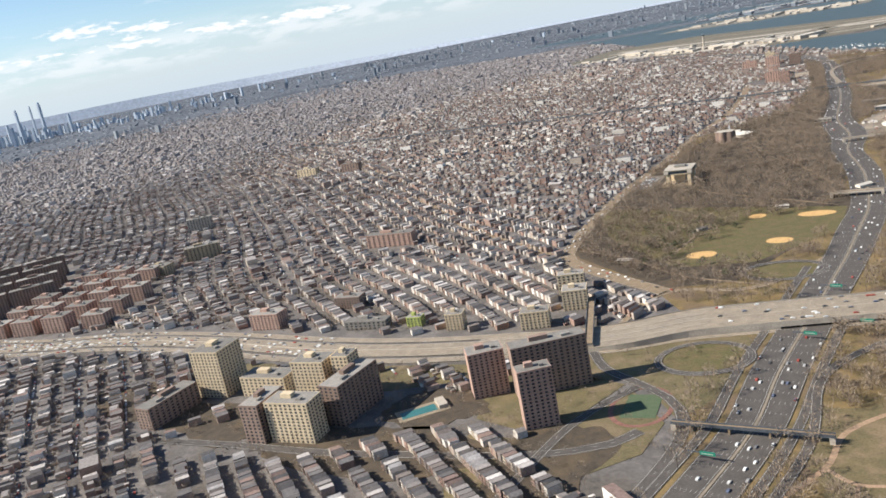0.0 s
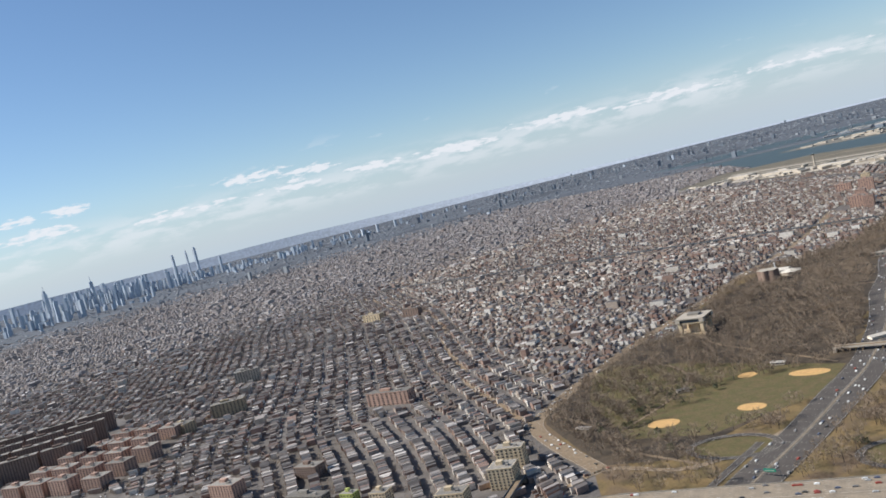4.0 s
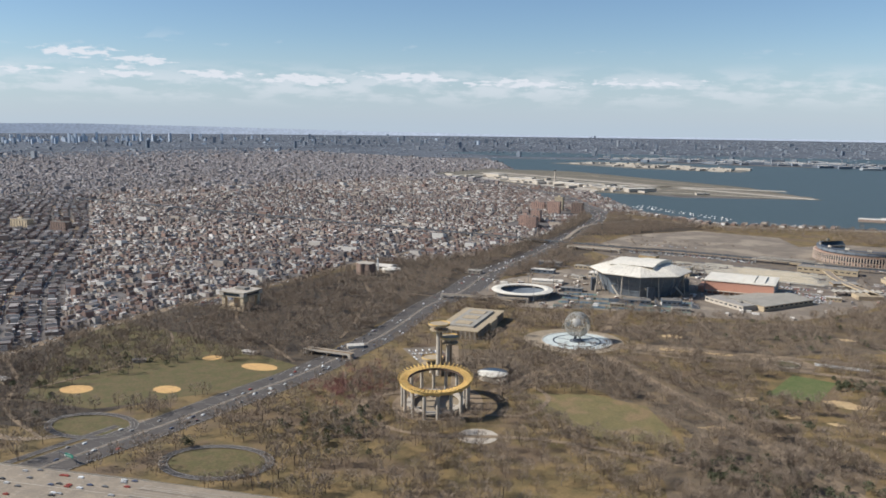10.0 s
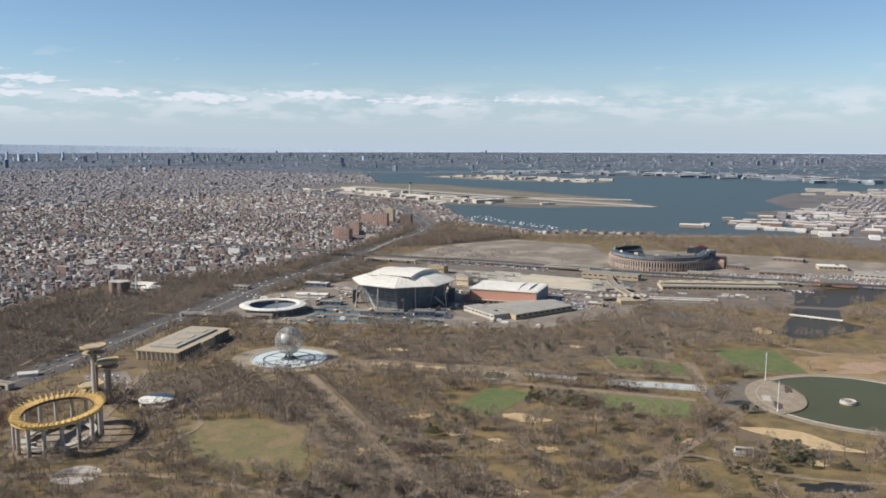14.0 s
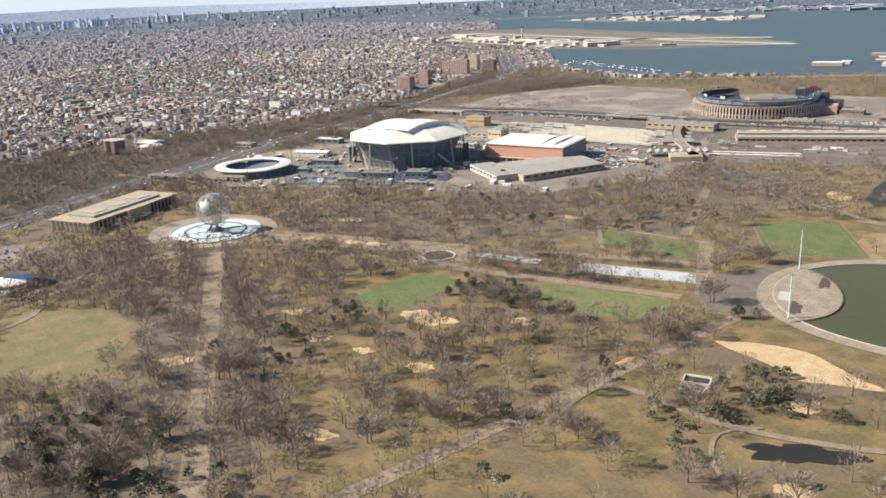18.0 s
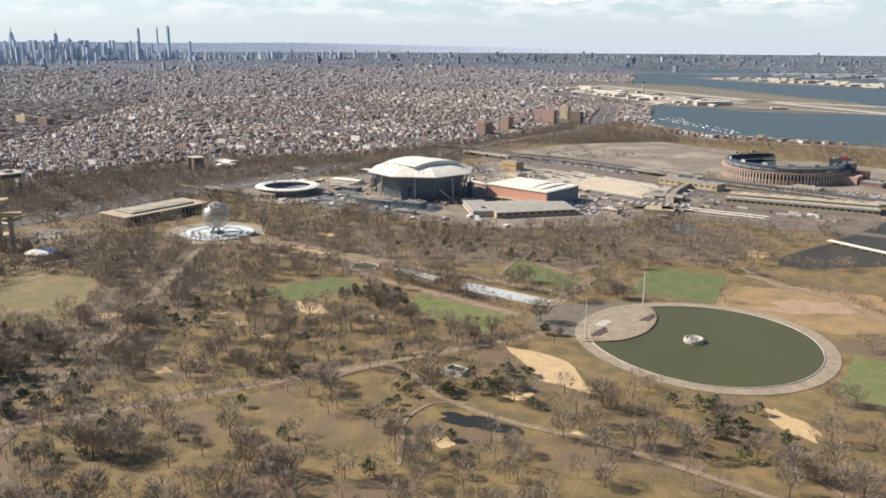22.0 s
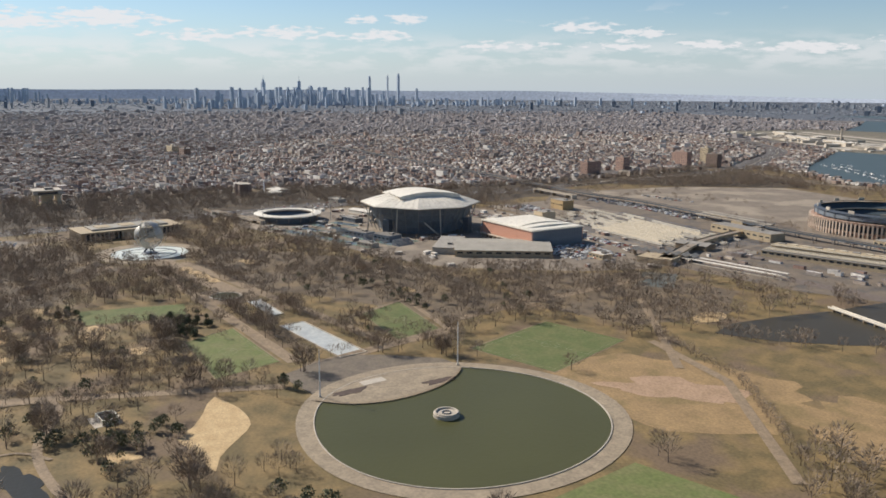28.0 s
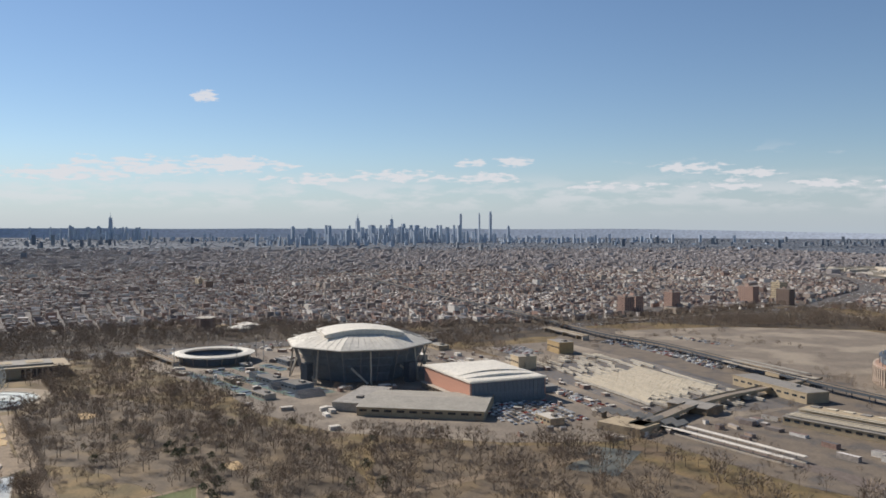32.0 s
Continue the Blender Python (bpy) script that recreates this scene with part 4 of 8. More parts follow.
part("nozzle_channel", Shape().lathe([(33, 0.4), (33, 0.75), (35, 0.75), (35, 0.4)], 48), STEEL, pool, "dark ring of fountain nozzles")
for k in range(6):
    a = radians(60 * k + 15)
    part("water_jet", Shape().box(22 * math.cos(a), 22 * math.sin(a), 0.4, 20, 1.0, 0.3, a), STEEL, pool)


# ---- the state pavilion ----
def pavilion():
    p = thing("tent_pavilion", 57, -337, 0.5, 130, "open oval pavilion, pale concrete columns and a yellow crown ring", "pavilion")
    A, B = 50, 38
    for k in range(16):
        q = 2 * math.pi * (k + 0.5) / 16
        x, y = (A - 1) * math.cos(q), (B - 1) * math.sin(q)
        col = part("column", Shape().tube(x, y, 0, 27.5, 1.9, 1.9, 16), PALE, p)
        part("capital", Shape().tube(x, y, 26.4, 28.0, 2.2, 2.6, 16), YELLOW, col)
    ring = Shape()
    n = 64
    prof = ((1.05, 28.0), (1.06, 31.0), (1.03, 31.3), (0.87, 30.2), (0.83, 30.6), (0.83, 28.8), (1.05, 28.0))
    for i in range(n):
        for q in range(len(prof) - 1):
            quad = []
            for ii, (r, z) in ((i, prof[q]), (i + 1, prof[q]), (i + 1, prof[q + 1]), (i, prof[q + 1])):
                a = 2 * math.pi * ii / n
                quad.append((A * r * math.cos(a), B * r * math.sin(a), z))
            ring.poly(quad)
    part("crown_ring", ring, YELLOW, p, "yellow painted steel ring")
    for k in range(48):
        a = 2 * math.pi * k / 48
        c, s = math.cos(a), math.sin(a)
        fin = Shape()
        fin.beam((A * 0.83 * c, B * 0.83 * s, 30.8), (A * 1.12 * c, B * 1.12 * s, 33.6), 0.5, 4)
        fin.beam((A * 1.05 * c, B * 1.05 * s, 30.6), (A * 1.10 * c, B * 1.10 * s, 33.4), 0.45, 4)
        part("crown_fin", fin, YELLOW, p)
    inner = Shape().lathe([(0.815, 28.3), (0.815, 30.6), (0.795, 30.6), (0.795, 28.3)], 64, 0, 0, A, B)
    part("inner_band", inner, mat("dark_rust", (0.10, 0.065, 0.045), size=3), p)
    part("floor_disc", Shape().poly([(x, y, 0.1) for x, y in oval(0, 0, A - 4, B - 4, 0, 48)]), PLAZA, p, "worn terrazzo floor")
    for k in range(3):
        q = radians(20 + 115 * k)
        part("gallery_stair", Shape().box(0.62 * A * math.cos(q), 0.62 * B * math.sin(q), 0, 7, 3, 4.6, q), PALE, p)
    part("mezzanine", Shape().lathe([(0.86, 3.0), (0.86, 5.0), (0.70, 5.0), (0.70, 3.0)], 48, 0, 0, A, B), PALE, p)


pavilion()


def saucer_tower(x, y, h, label):
    t = thing("observation_tower", x, y, 0.4, label=label, category="tower", group="observation towers")
    part("shaft", Shape().tube(0, 0, 0, h, 3.6, 3.2, 18), PALE, t)
    part("stair_strip", Shape().box(3.9, 0, 0, 1.6, 2.4, h), PATHM, t)
    part("lower_deck", Shape().lathe([(3.2, h - 9.5), (11.6, h - 7.4), (12.0, h - 6.2), (3.2, h - 6.0)], 28), TAN, t)
    deck = part("upper_deck", Shape().lathe([(3.2, h - 3.5), (13.4, h - 1.2), (13.9, h + 0.6), (12.2, h + 0.9), (0.1, h + 0.7)], 28), TAN, t)
    part("deck_rail", Shape().lathe([(13.5, h + 0.6), (13.5, h + 1.9), (13.3, h + 1.9), (13.3, h + 0.6)], 28), YELLOW, deck)


saucer_tower(-22, -272, 66, "tallest concrete observation tower with two round decks")
saucer_tower(-18, -261, 48, "middle concrete observation tower with two round decks")
saucer_tower(-36, -268, 19, "shortest concrete observation tower with two round decks")

theatre = thing("round_theatre", 30, -236, 0.5, label="low round theatre with a pale flat dome roof", category="theatre")
part("drum_wall", Shape().lathe([(18, 0), (18, 7), (17, 7)], 36), PALE, theatre)
part("roof_dome", Shape().lathe([(19, 6.6), (19, 7.4), (14, 9.0), (8, 9.8), (0.1, 10.2)], 36), WHITE, theatre)
part("foyer", Shape().box(18, -8, 0, 16, 14, 4.6, 0.4), PALE, theatre)


# ---- museum ----
SHED = mat("shed_roof", (0.34, 0.305, 0.25), (0.28, 0.255, 0.21), size=12, fine=2)

def museum():
    m = thing("museum", -172, -50, 0.5, 26, "long low tan stone museum with colonnade and flat roof", "museum")
    part("body", Shape().box(0, 0, 0, 62, 146, 11.5), TAN, m)
    part("roof_slab", Shape().box(0, 0, 11.5, 66, 150, 1.3, 0, True), TAN, m)
    part("raised_roof", Shape().box(0, 0, 12.8, 40, 112, 2.4), SHED, m)
    for k in range(3):
        part("skylight", Shape().box(0, -36 + k * 36, 15.2, 24, 20, 0.7), TAN, m)
    fin = mesh_of("colonnade_pillar", Shape().box(0, 0, 0, 1.1, 1.4, 11.5), PALE)
    for k in range(22):
        y = -68 + k * 6.5
        for s in (-1, 1):
            piece("colonnade_pillar", fin, m, at(s * 32.2, y, 0))
    for k in range(9):
        piece("colonnade_pillar", fin, m, at(-28 + k * 7, -74.4, 0))
    dark = mesh_of("window_bay", Shape().box(0, 0, 0.6, 0.2, 4.6, 9.6), DARKGLASS)
    for k in range(21):
        for s in (-1, 1):
            piece("window_bay", dark, m, at(s * 31.15, -64.7 + k * 6.5, 0))
    part("entrance_block", Shape().box(34, 0, 0, 6, 36, 13.6), TAN, m)


museum()


# ---- tennis centre ----
RAKER = mat("grey_steel_paint", (0.22, 0.22, 0.22), (0.18, 0.18, 0.18), size=4, rough=0.5)


def big_stadium():
    st = thing("tennis_stadium", -172, 406, 0.5, 0, "giant octagonal tennis stadium, white roof over a dark steel bowl", "stadium")
    n = 8

    def octa(r, k, turn=22.5):
        a = radians(k * 45 + turn + 10)
        return r * math.cos(a), r * math.sin(a)

    bowl = Shape()
    for i in range(n):
        for (r0, z0), (r1, z1) in zip(((66, 0), (69, 10), (74, 20), (82, 34)), ((69, 10), (74, 20), (82, 34), (84, 39))):
            bowl.poly([(*octa(r0, i), z0), (*octa(r0, i + 1), z0), (*octa(r1, i + 1), z1), (*octa(r1, i), z1)])
    part("bowl", bowl, BLUESTEEL, st, "dark blue-grey stepped bowl")
    for lvl, (r, z) in enumerate(((70.5, 10), (75.5, 20), (81, 30))):
        s = Shape()
        for i in range(n):
            s.poly([(*octa(r, i), z), (*octa(r, i + 1), z), (*octa(r, i + 1), z + 1.6), (*octa(r, i), z + 1.6)])
        part("gallery_rail", s, BLUESTEEL, st)
    for i in range(n):
        for t in (0.0, 0.33, 0.66):
            a0, a1 = Vector(octa(80, i)), Vector(octa(80, i + 1))
            b0, b1 = Vector(octa(90, i)), Vector(octa(90, i + 1))
            p, q = a0.lerp(a1, t), b0.lerp(b1, t)
            part("raking_column", Shape().beam((p.x * 0.96, p.y * 0.96, 0), (q.x * 0.99, q.y * 0.99, 41), 0.7, 5), RAKER, st)
    roof = Shape()
    levels = ((95, 41.0), (95, 42.6), (74, 49.5), (52, 55.0))
    for i in range(n):
        for (r0, z0), (r1, z1) in zip(levels, levels[1:]):
            roof.poly([(*octa(r0, i), z0), (*octa(r0, i + 1), z0), (*octa(r1, i + 1), z1), (*octa(r1, i), z1)])
        roof.poly([(*octa(95, i + 1), 41.0), (*octa(95, i), 41.0), (*octa(80, i), 40.0), (*octa(80, i + 1), 40.0)])
    part("roof_skirt", roof, WHITE, st, "white stretched roof membrane")
    seams = Shape()
    for i in range(n):
        for k in range(7):
            t = k / 7
            p, q = Vector(octa(94.6, i)).lerp(Vector(octa(94.6, i + 1)), t), Vector(octa(52, i)).lerp(Vector(octa(52, i + 1)), t)
            m_ = Vector(octa(74, i)).lerp(Vector(octa(74, i + 1)), t)
            seams.beam((p.x, p.y, 42.7), (m_.x, m_.y, 49.6), 0.22, 3)
            seams.beam((m_.x, m_.y, 49.6), (q.x, q.y, 55.1), 0.22, 3)
    part("roof_seam", seams, PALE, st)
    # two arched sliding panels over the opening
    for sx, z0, label in ((-1, 54.0, "white arched sliding roof panel"), (1, 56.2, "white arched sliding roof panel, set higher")):
        pan = Shape()
        k, seg = len(pan.v), 16
        for i in range(seg + 1):
            t = -1 + 2 * i / seg
            z = z0 + 6.0 * (1 - t * t)
            for x in (0.5 * sx, 44 * sx):
                pan.v.append((x, 50 * t, z))
        for i in range(seg):
            f = (k + 2 * i, k + 2 * i + 1, k + 2 * i + 3, k + 2 * i + 2)
            pan.f.append(f if sx > 0 else f[::-1])
            for o in (0, 1):
                b0, b1 = pan.v[k + 2 * i + o], pan.v[k + 2 * i + 2 + o]
                pan.poly([(b0[0], b0[1], 52.5), (b1[0], b1[1], 52.5), b1, b0])
        part("sliding_panel", pan, WHITE, st, label, m=Matrix.Rotation(radians(10), 4, "Z"))
    for i in range(n):
        p, q = octa(95.2, i), octa(95.2, i + 1)
        part("rim_gutter", Shape().beam((*p, 41.6), (*q, 41.6), 0.9, 5), PALE, st, "pale gutter along the roof edge")
        p, q = Vector(octa(84, i)), Vector(octa(84, i + 1))
        part("stair_flight", Shape().beam((*p.lerp(q, 0.15), 20), (*(p.lerp(q, 0.45) * 1.12), 2), 1.6, 4), PALE, st, "pale outside stair")
        part("roof_leg", Shape().beam((*(p.lerp(q, 0.5) * 1.14), 0), (*(p.lerp(q, 0.5) * 1.08), 41), 1.1, 6), PALE, st, "pale steel roof leg")
    part("ring_truss", Shape().lathe([(52, 54), (52, 55.6), (49, 55.6), (49, 54)], 8), PALE, st, m=Matrix.Rotation(radians(32.5), 4, "Z"))
    for k in range(4):
        a = radians(45 + 90 * k)
        part("stair_tower", Shape().box(88 * math.cos(a), 88 * math.sin(a), 0, 9, 12, 24, a), STEEL, st)


big_stadium()


def box_stadium():
    st = thing("court_stadium", -35, 549.5, 0.5, 19.2, "boxy stadium with terracotta side walls and a white sliding roof", "stadium")
    W, D, H = 125, 92, 25
    part("core", Shape().box(0, 0, 0, W - 3, D - 3, H - 1), BLUESTEEL, st)
    brick = mesh_of("terracotta_louver", Shape().box(0, 0, 0, W / 25 - 0.15, 0.8, 17.4), RUSTRED)
    for k in range(25):
        piece("terracotta_louver", brick, st, at(-W / 2 + W / 25 * (k + 0.5), -D / 2 + 0.9, 6))
        piece("terracotta_louver", brick, st, at(-W / 2 + W / 25 * (k + 0.5), D / 2 - 0.9, 6))
    part("base_wall", Shape().box(0, -D / 2 + 0.8, 0, W - 8, 1.2, 5.2), RUSTRED, st)
    for k in range(12):
        part("arcade_pier", Shape().box(-W / 2 + 6 + k * 10.2, -D / 2 - 3, 0, 1.2, 5, 5.6), PALE, st)
    part("arcade_roof", Shape().box(0, -D / 2 - 3, 5.6, W - 4, 6, 0.6, 0, True), PALE, st)
    fin = mesh_of("dark_louver", Shape().box(0, 0, 0, 0.9, D / 18 - 0.25, H - 3), BLUESTEEL)
    for k in range(18):
        for s in (-1, 1):
            piece("dark_louver", fin, st, at(s * (W / 2 - 1.0), -D / 2 + D / 18 * (k + 0.5), 2))
    part("roof_edge", Shape().box(0, 0, H - 1.4, W + 2, D + 2, 1.6, 0, True), WHITE, st)
    part("roof_deck", Shape().box(0, 0, H + 0.2, W - 4, D - 4, 0.5), WHITE, st)
    for x0, x1, z in ((-12, 6, 2.6), (7, 26, 4.2), (27, 44, 2.6)):
        s = Shape()
        k, seg = 0, 12
        for i in range(seg + 1):
            t = -1 + 2 * i / seg
            for x in (x0, x1):
                s.v.append((x, t * (D / 2 - 2), H + 0.7 + z * (1 - t * t)))
        for i in range(seg):
            s.f.append((2 * i, 2 * i + 1, 2 * i + 3, 2 * i + 2))
            for o in (0, 1):
                p, q = s.v[2 * i + o], s.v[2 * i + 2 + o]
                s.poly([(p[0], p[1], H + 0.5), (q[0], q[1], H + 0.5), q, p])
        part("roof_panel", s, WHITE, st, "arched white roof panel")
    part("annex", Shape().box(-W / 2 - 6, -20, 0, 12, 40, 12), RUSTRED, st)


box_stadium()


def ring_stadium():
    st = thing("ring_stadium", -322, 190, 0.5, label="round sunken stadium under a white ring canopy", category="stadium")
    part("outer_wall", Shape().lathe([(46, 0), (49, 9), (48, 9)], 48), BLUESTEEL, st)
    part("canopy_ring", Shape().lathe([(56, 11.0), (56.5, 12.2), (47, 14.0), (40, 12.8), (40, 12.0), (56, 11.0)], 48), WHITE, st, "white translucent ring canopy")
    part("seating_bowl", Shape().lathe([(46, 8.5), (30, 2.5), (20, 1.0)], 48), BLUESTEEL, st)
    part("court", Shape().box(0, 0, 0.2, 36, 18, 0.9), mat("court_blue", (0.10, 0.135, 0.18), size=4), st, "blue hard court")
    for k in range(16):
        a = 2 * math.pi * k / 16
        part("canopy_post", Shape().beam((49 * math.cos(a), 49 * math.sin(a), 0), (52 * math.cos(a), 52 * math.sin(a), 11.6), 0.5, 5), PALE, st)


ring_stadium()
for mx, my in ((-385, 170), (-300, 262), (-255, 150), (-350, 245), (-270, 230)):
    pole = thing("floodlight_mast", mx, my, 0.5, label="slim grey floodlight mast beside the ring stadium", category="mast", group="stadium floodlights")
    part("pole", Shape().tube(0, 0, 0, 30, 0.5, 0.3, 8), RAKER, pole)
    part("lamp_bank", Shape().box(0, 0, 29, 5, 0.8, 2.4, 0.6, True), PALE, pole)
COURTB = mat("court_blue", (0.10, 0.135, 0.18))
COURTG = mat("court_surround", (0.14, 0.20, 0.16), (0.11, 0.165, 0.14), size=6)
for i in range(4):
    for j in range(7):
        x, y = -200 + j * 30 + i * -18, 178 + j * 20 + i * 33
        if (x + 172) ** 2 + (y - 406) ** 2 < 108 ** 2 or i == 2 and j == 3:
            continue
        tc_ = thing("tennis_court", x, y, 0.5, 33, "blue hard tennis court in a green surround", "tennis court", "practice courts")
        part("surround", Shape().box(0, 0, 0, 34, 17, 0.25), COURTG, tc_)
        part("play_area", Shape().box(0, 0, 0.25, 23.8, 11, 0.08), COURTB, tc_)
        part("net", Shape().box(0, 0, 0.3, 0.1, 12, 0.9), STEEL, tc_)


def hall(name, x, y, w, d, h, turn, wall, roof, label, gable=0.0, windows=0):
    b = thing(name, x, y, 0.5, turn, label, "building")
    part("wall_shell", Shape().box(0, 0, 0, w, d, h), wall, b)
    if gable:
        s = Shape()
        for sy in (-1, 1):
            q = [(-w / 2 - 1, sy * (d / 2 + 1), h), (w / 2 + 1, sy * (d / 2 + 1), h), (w / 2 + 1, 0, h + gable), (-w / 2 - 1, 0, h + gable)]
            s.poly(q if sy < 0 else q[::-1])
        for sx in (-1, 1):
            t = [(sx * w / 2, -d / 2, h), (sx * w / 2, d / 2, h), (sx * w / 2, 0, h + gable)]
            s.poly(t if sx > 0 else t[::-1])
        part("roof", s, roof, b)
    else:
        part("parapet", Shape().box(0, 0, h, w + 0.8, d + 0.8, 0.9, 0, True), wall, b)
        part("roof", Shape().box(0, 0, h + 0.9, w - 0.8, d - 0.8, 0.15), roof, b)
        part("roof_unit", Shape().box(w * 0.2, d * 0.1, h + 1.0, min(8, w * .2), min(6, d * .3), 2.2), ROOFGREY, b)
    if windows:
        wm = mesh_of("window", Shape().box(0, 0, 0, w / windows * 0.6, 0.3, min(2.2, h * 0.3)), DARKGLASS)
        for k in range(windows):
            for sy in (-1, 1):
                piece("window", wm, b, at(-w / 2 + w / windows * (k + 0.5), sy * (d / 2 + 0.05), h * 0.5))
    return b


hall("training_hall", 62, 473, 128, 90, 9, 75, TAN, SHED, "wide tennis training hall with a shallow grey-tan roof", 3.2, 10)
hall("entry_hall", 22, 408, 92, 34, 8, -20, PALE, ROOFGREY, "flat-roofed pavilion of the tennis centre", 0, 8)
hall("service_hall", -110, 300, 46, 20, 7, 35, BLUESTEEL, ROOFGREY, "dark low tennis centre building", 0, 5)
hall("service_hall", -60, 335, 34, 24, 9, 35, BLUESTEEL, ROOFGREY, "dark low tennis centre building", 0, 4)
for x, y, w, d, h, tn in ((-270, 300, 40, 16, 6, 30), (-20, 300, 30, 14, 5, 35), (-120, 250, 24, 12, 5, 33), (-255, 245, 20, 10, 4, 33), (-60, 620, 60, 18, 6, 19), (-190, 540, 50, 16, 6, 10), (110, 600, 26, 16, 6, 20), (-420, 420, 50, 20, 7, 25), (-500, 300, 36, 18, 6, 25), (-480, 520, 60, 22, 7, 20), (-400, 540, 40, 18, 6, 20), (-250, 640, 44, 16, 7, 15), (-330, 420, 30, 14, 5, 10)):
    hall("service_hall", x, y, w, d, h, tn, random.choice((PALE, BLUESTEEL, TAN)), random.choice((ROOFWHITE, ROOFGREY, SHED)), "low flat-roofed service building of the tennis centre", 0, 4)
for x, y, tn in ((-75, 318, 123), (-20, 352, 123), (-140, 282, 213)):
    stand = thing("court_stand", x, y, 0.5, tn, "sloped dark blue grandstand beside a court", "grandstand", "court stands")
    s_ = Shape().poly([(-16, -7, 0), (16, -7, 0), (16, 7, 8), (-16, 7, 8)]).poly([(16, 7, 0), (-16, 7, 0), (-16, 7, 8), (16, 7, 8)]).poly([(-16, 7, 0), (-16, -7, 0), (-16, 7, 8)]).poly([(16, -7, 0), (16, 7, 0), (16, 7, 8)])
    part("seating_slope", s_, BLUESTEEL, stand)
    for k in range(6):
        part("seat_row", Shape().box(0, -6 + k * 2.2, 0.6 + k * 1.26, 31, 0.5, 0.4, 0, True), PALE, stand)
hall("service_hall", -350, 330, 60, 22, 6, 30, WHITE, ROOFWHITE, "low white tent-like hall of the tennis centre", 2.0, 0)
hall("service_hall", -300, 480, 70, 26, 8, 20, PALE, ROOFWHITE, "pale flat-roofed hall beside the stadium", 0, 6)
depot = hall("bus_depot", 216, 918, 230, 60, 8, 34, TAN, ROOFGREY, "very long depot with cream roof bands in two tiers", 1.2, 24)
part("upper_tier", Shape().box(0, 9, 8.4, 226, 24, 4.2), TAN, depot, "set-back upper storey")
for k in range(5):
    part("roof_band", Shape().box(0, -25 + k * 5.6, 9.4 if k < 3 else 12.6, 228 - k * 2, 2.6, 0.5), ROOFCREAM, depot, "cream roof band")
for k in range(14):
    part("skylight", Shape().box(-104 + k * 16, 13, 12.6, 9, 7, 0.9), ROOFCREAM if k % 3 else ROOFGREY, depot)
hall("rail_shop", -30, 905, 120, 30, 11, 14, TAN, ROOFGREY, "tan rail workshop with a flat roof", 0, 10)
hall("rail_shop", -372, 742, 40, 24, 16, 14, mat("tan_panel", (0.44, 0.31, 0.155), (0.37, 0.26, 0.13), size=4), ROOFGREY, "tan brick rail yard building", 0, 6)
hall("rail_shop", -215, 640, 26, 26, 16, 14, CREAM, ROOFGREY, "square tan tower building", 0, 4)
hall("station_hall", 60, 770, 46, 30, 7, 35, PATHM, ROOFGREY, "dark station hall with a folded roof", 2.5, 0)
for x, y, w, d, h, tn in ((300, 1040, 60, 30, 7, 30), (390, 1110, 70, 36, 8, 30), (120, 1060, 50, 26, 8, 15), (250, 1180, 80, 30, 7, 20), (420, 1260, 60, 40, 9, 10), (130, 1250, 40, 26, 8, 15), (560, 1420, 90, 50, 9, 0), (320, 1340, 60, 40, 8, 25), (200, 1420, 70, 30, 7, 5)):
    hall("warehouse", x, y, w, d, h, tn, random.choice((TAN, PALE, RUSTRED, BROWNBRICK)), random.choice((ROOFWHITE, ROOFGREY, SHED)), "low warehouse with a flat roof", 0, 6)


# ---- the ballpark ----
PIERBRICK = mat("pale_terracotta", (0.43, 0.275, 0.20), (0.37, 0.235, 0.17), size=5, fine=0.8)
LIMESTONE = mat("pale_stone_trim", (0.52, 0.41, 0.32), (0.45, 0.35, 0.27), size=4, fine=0.8)


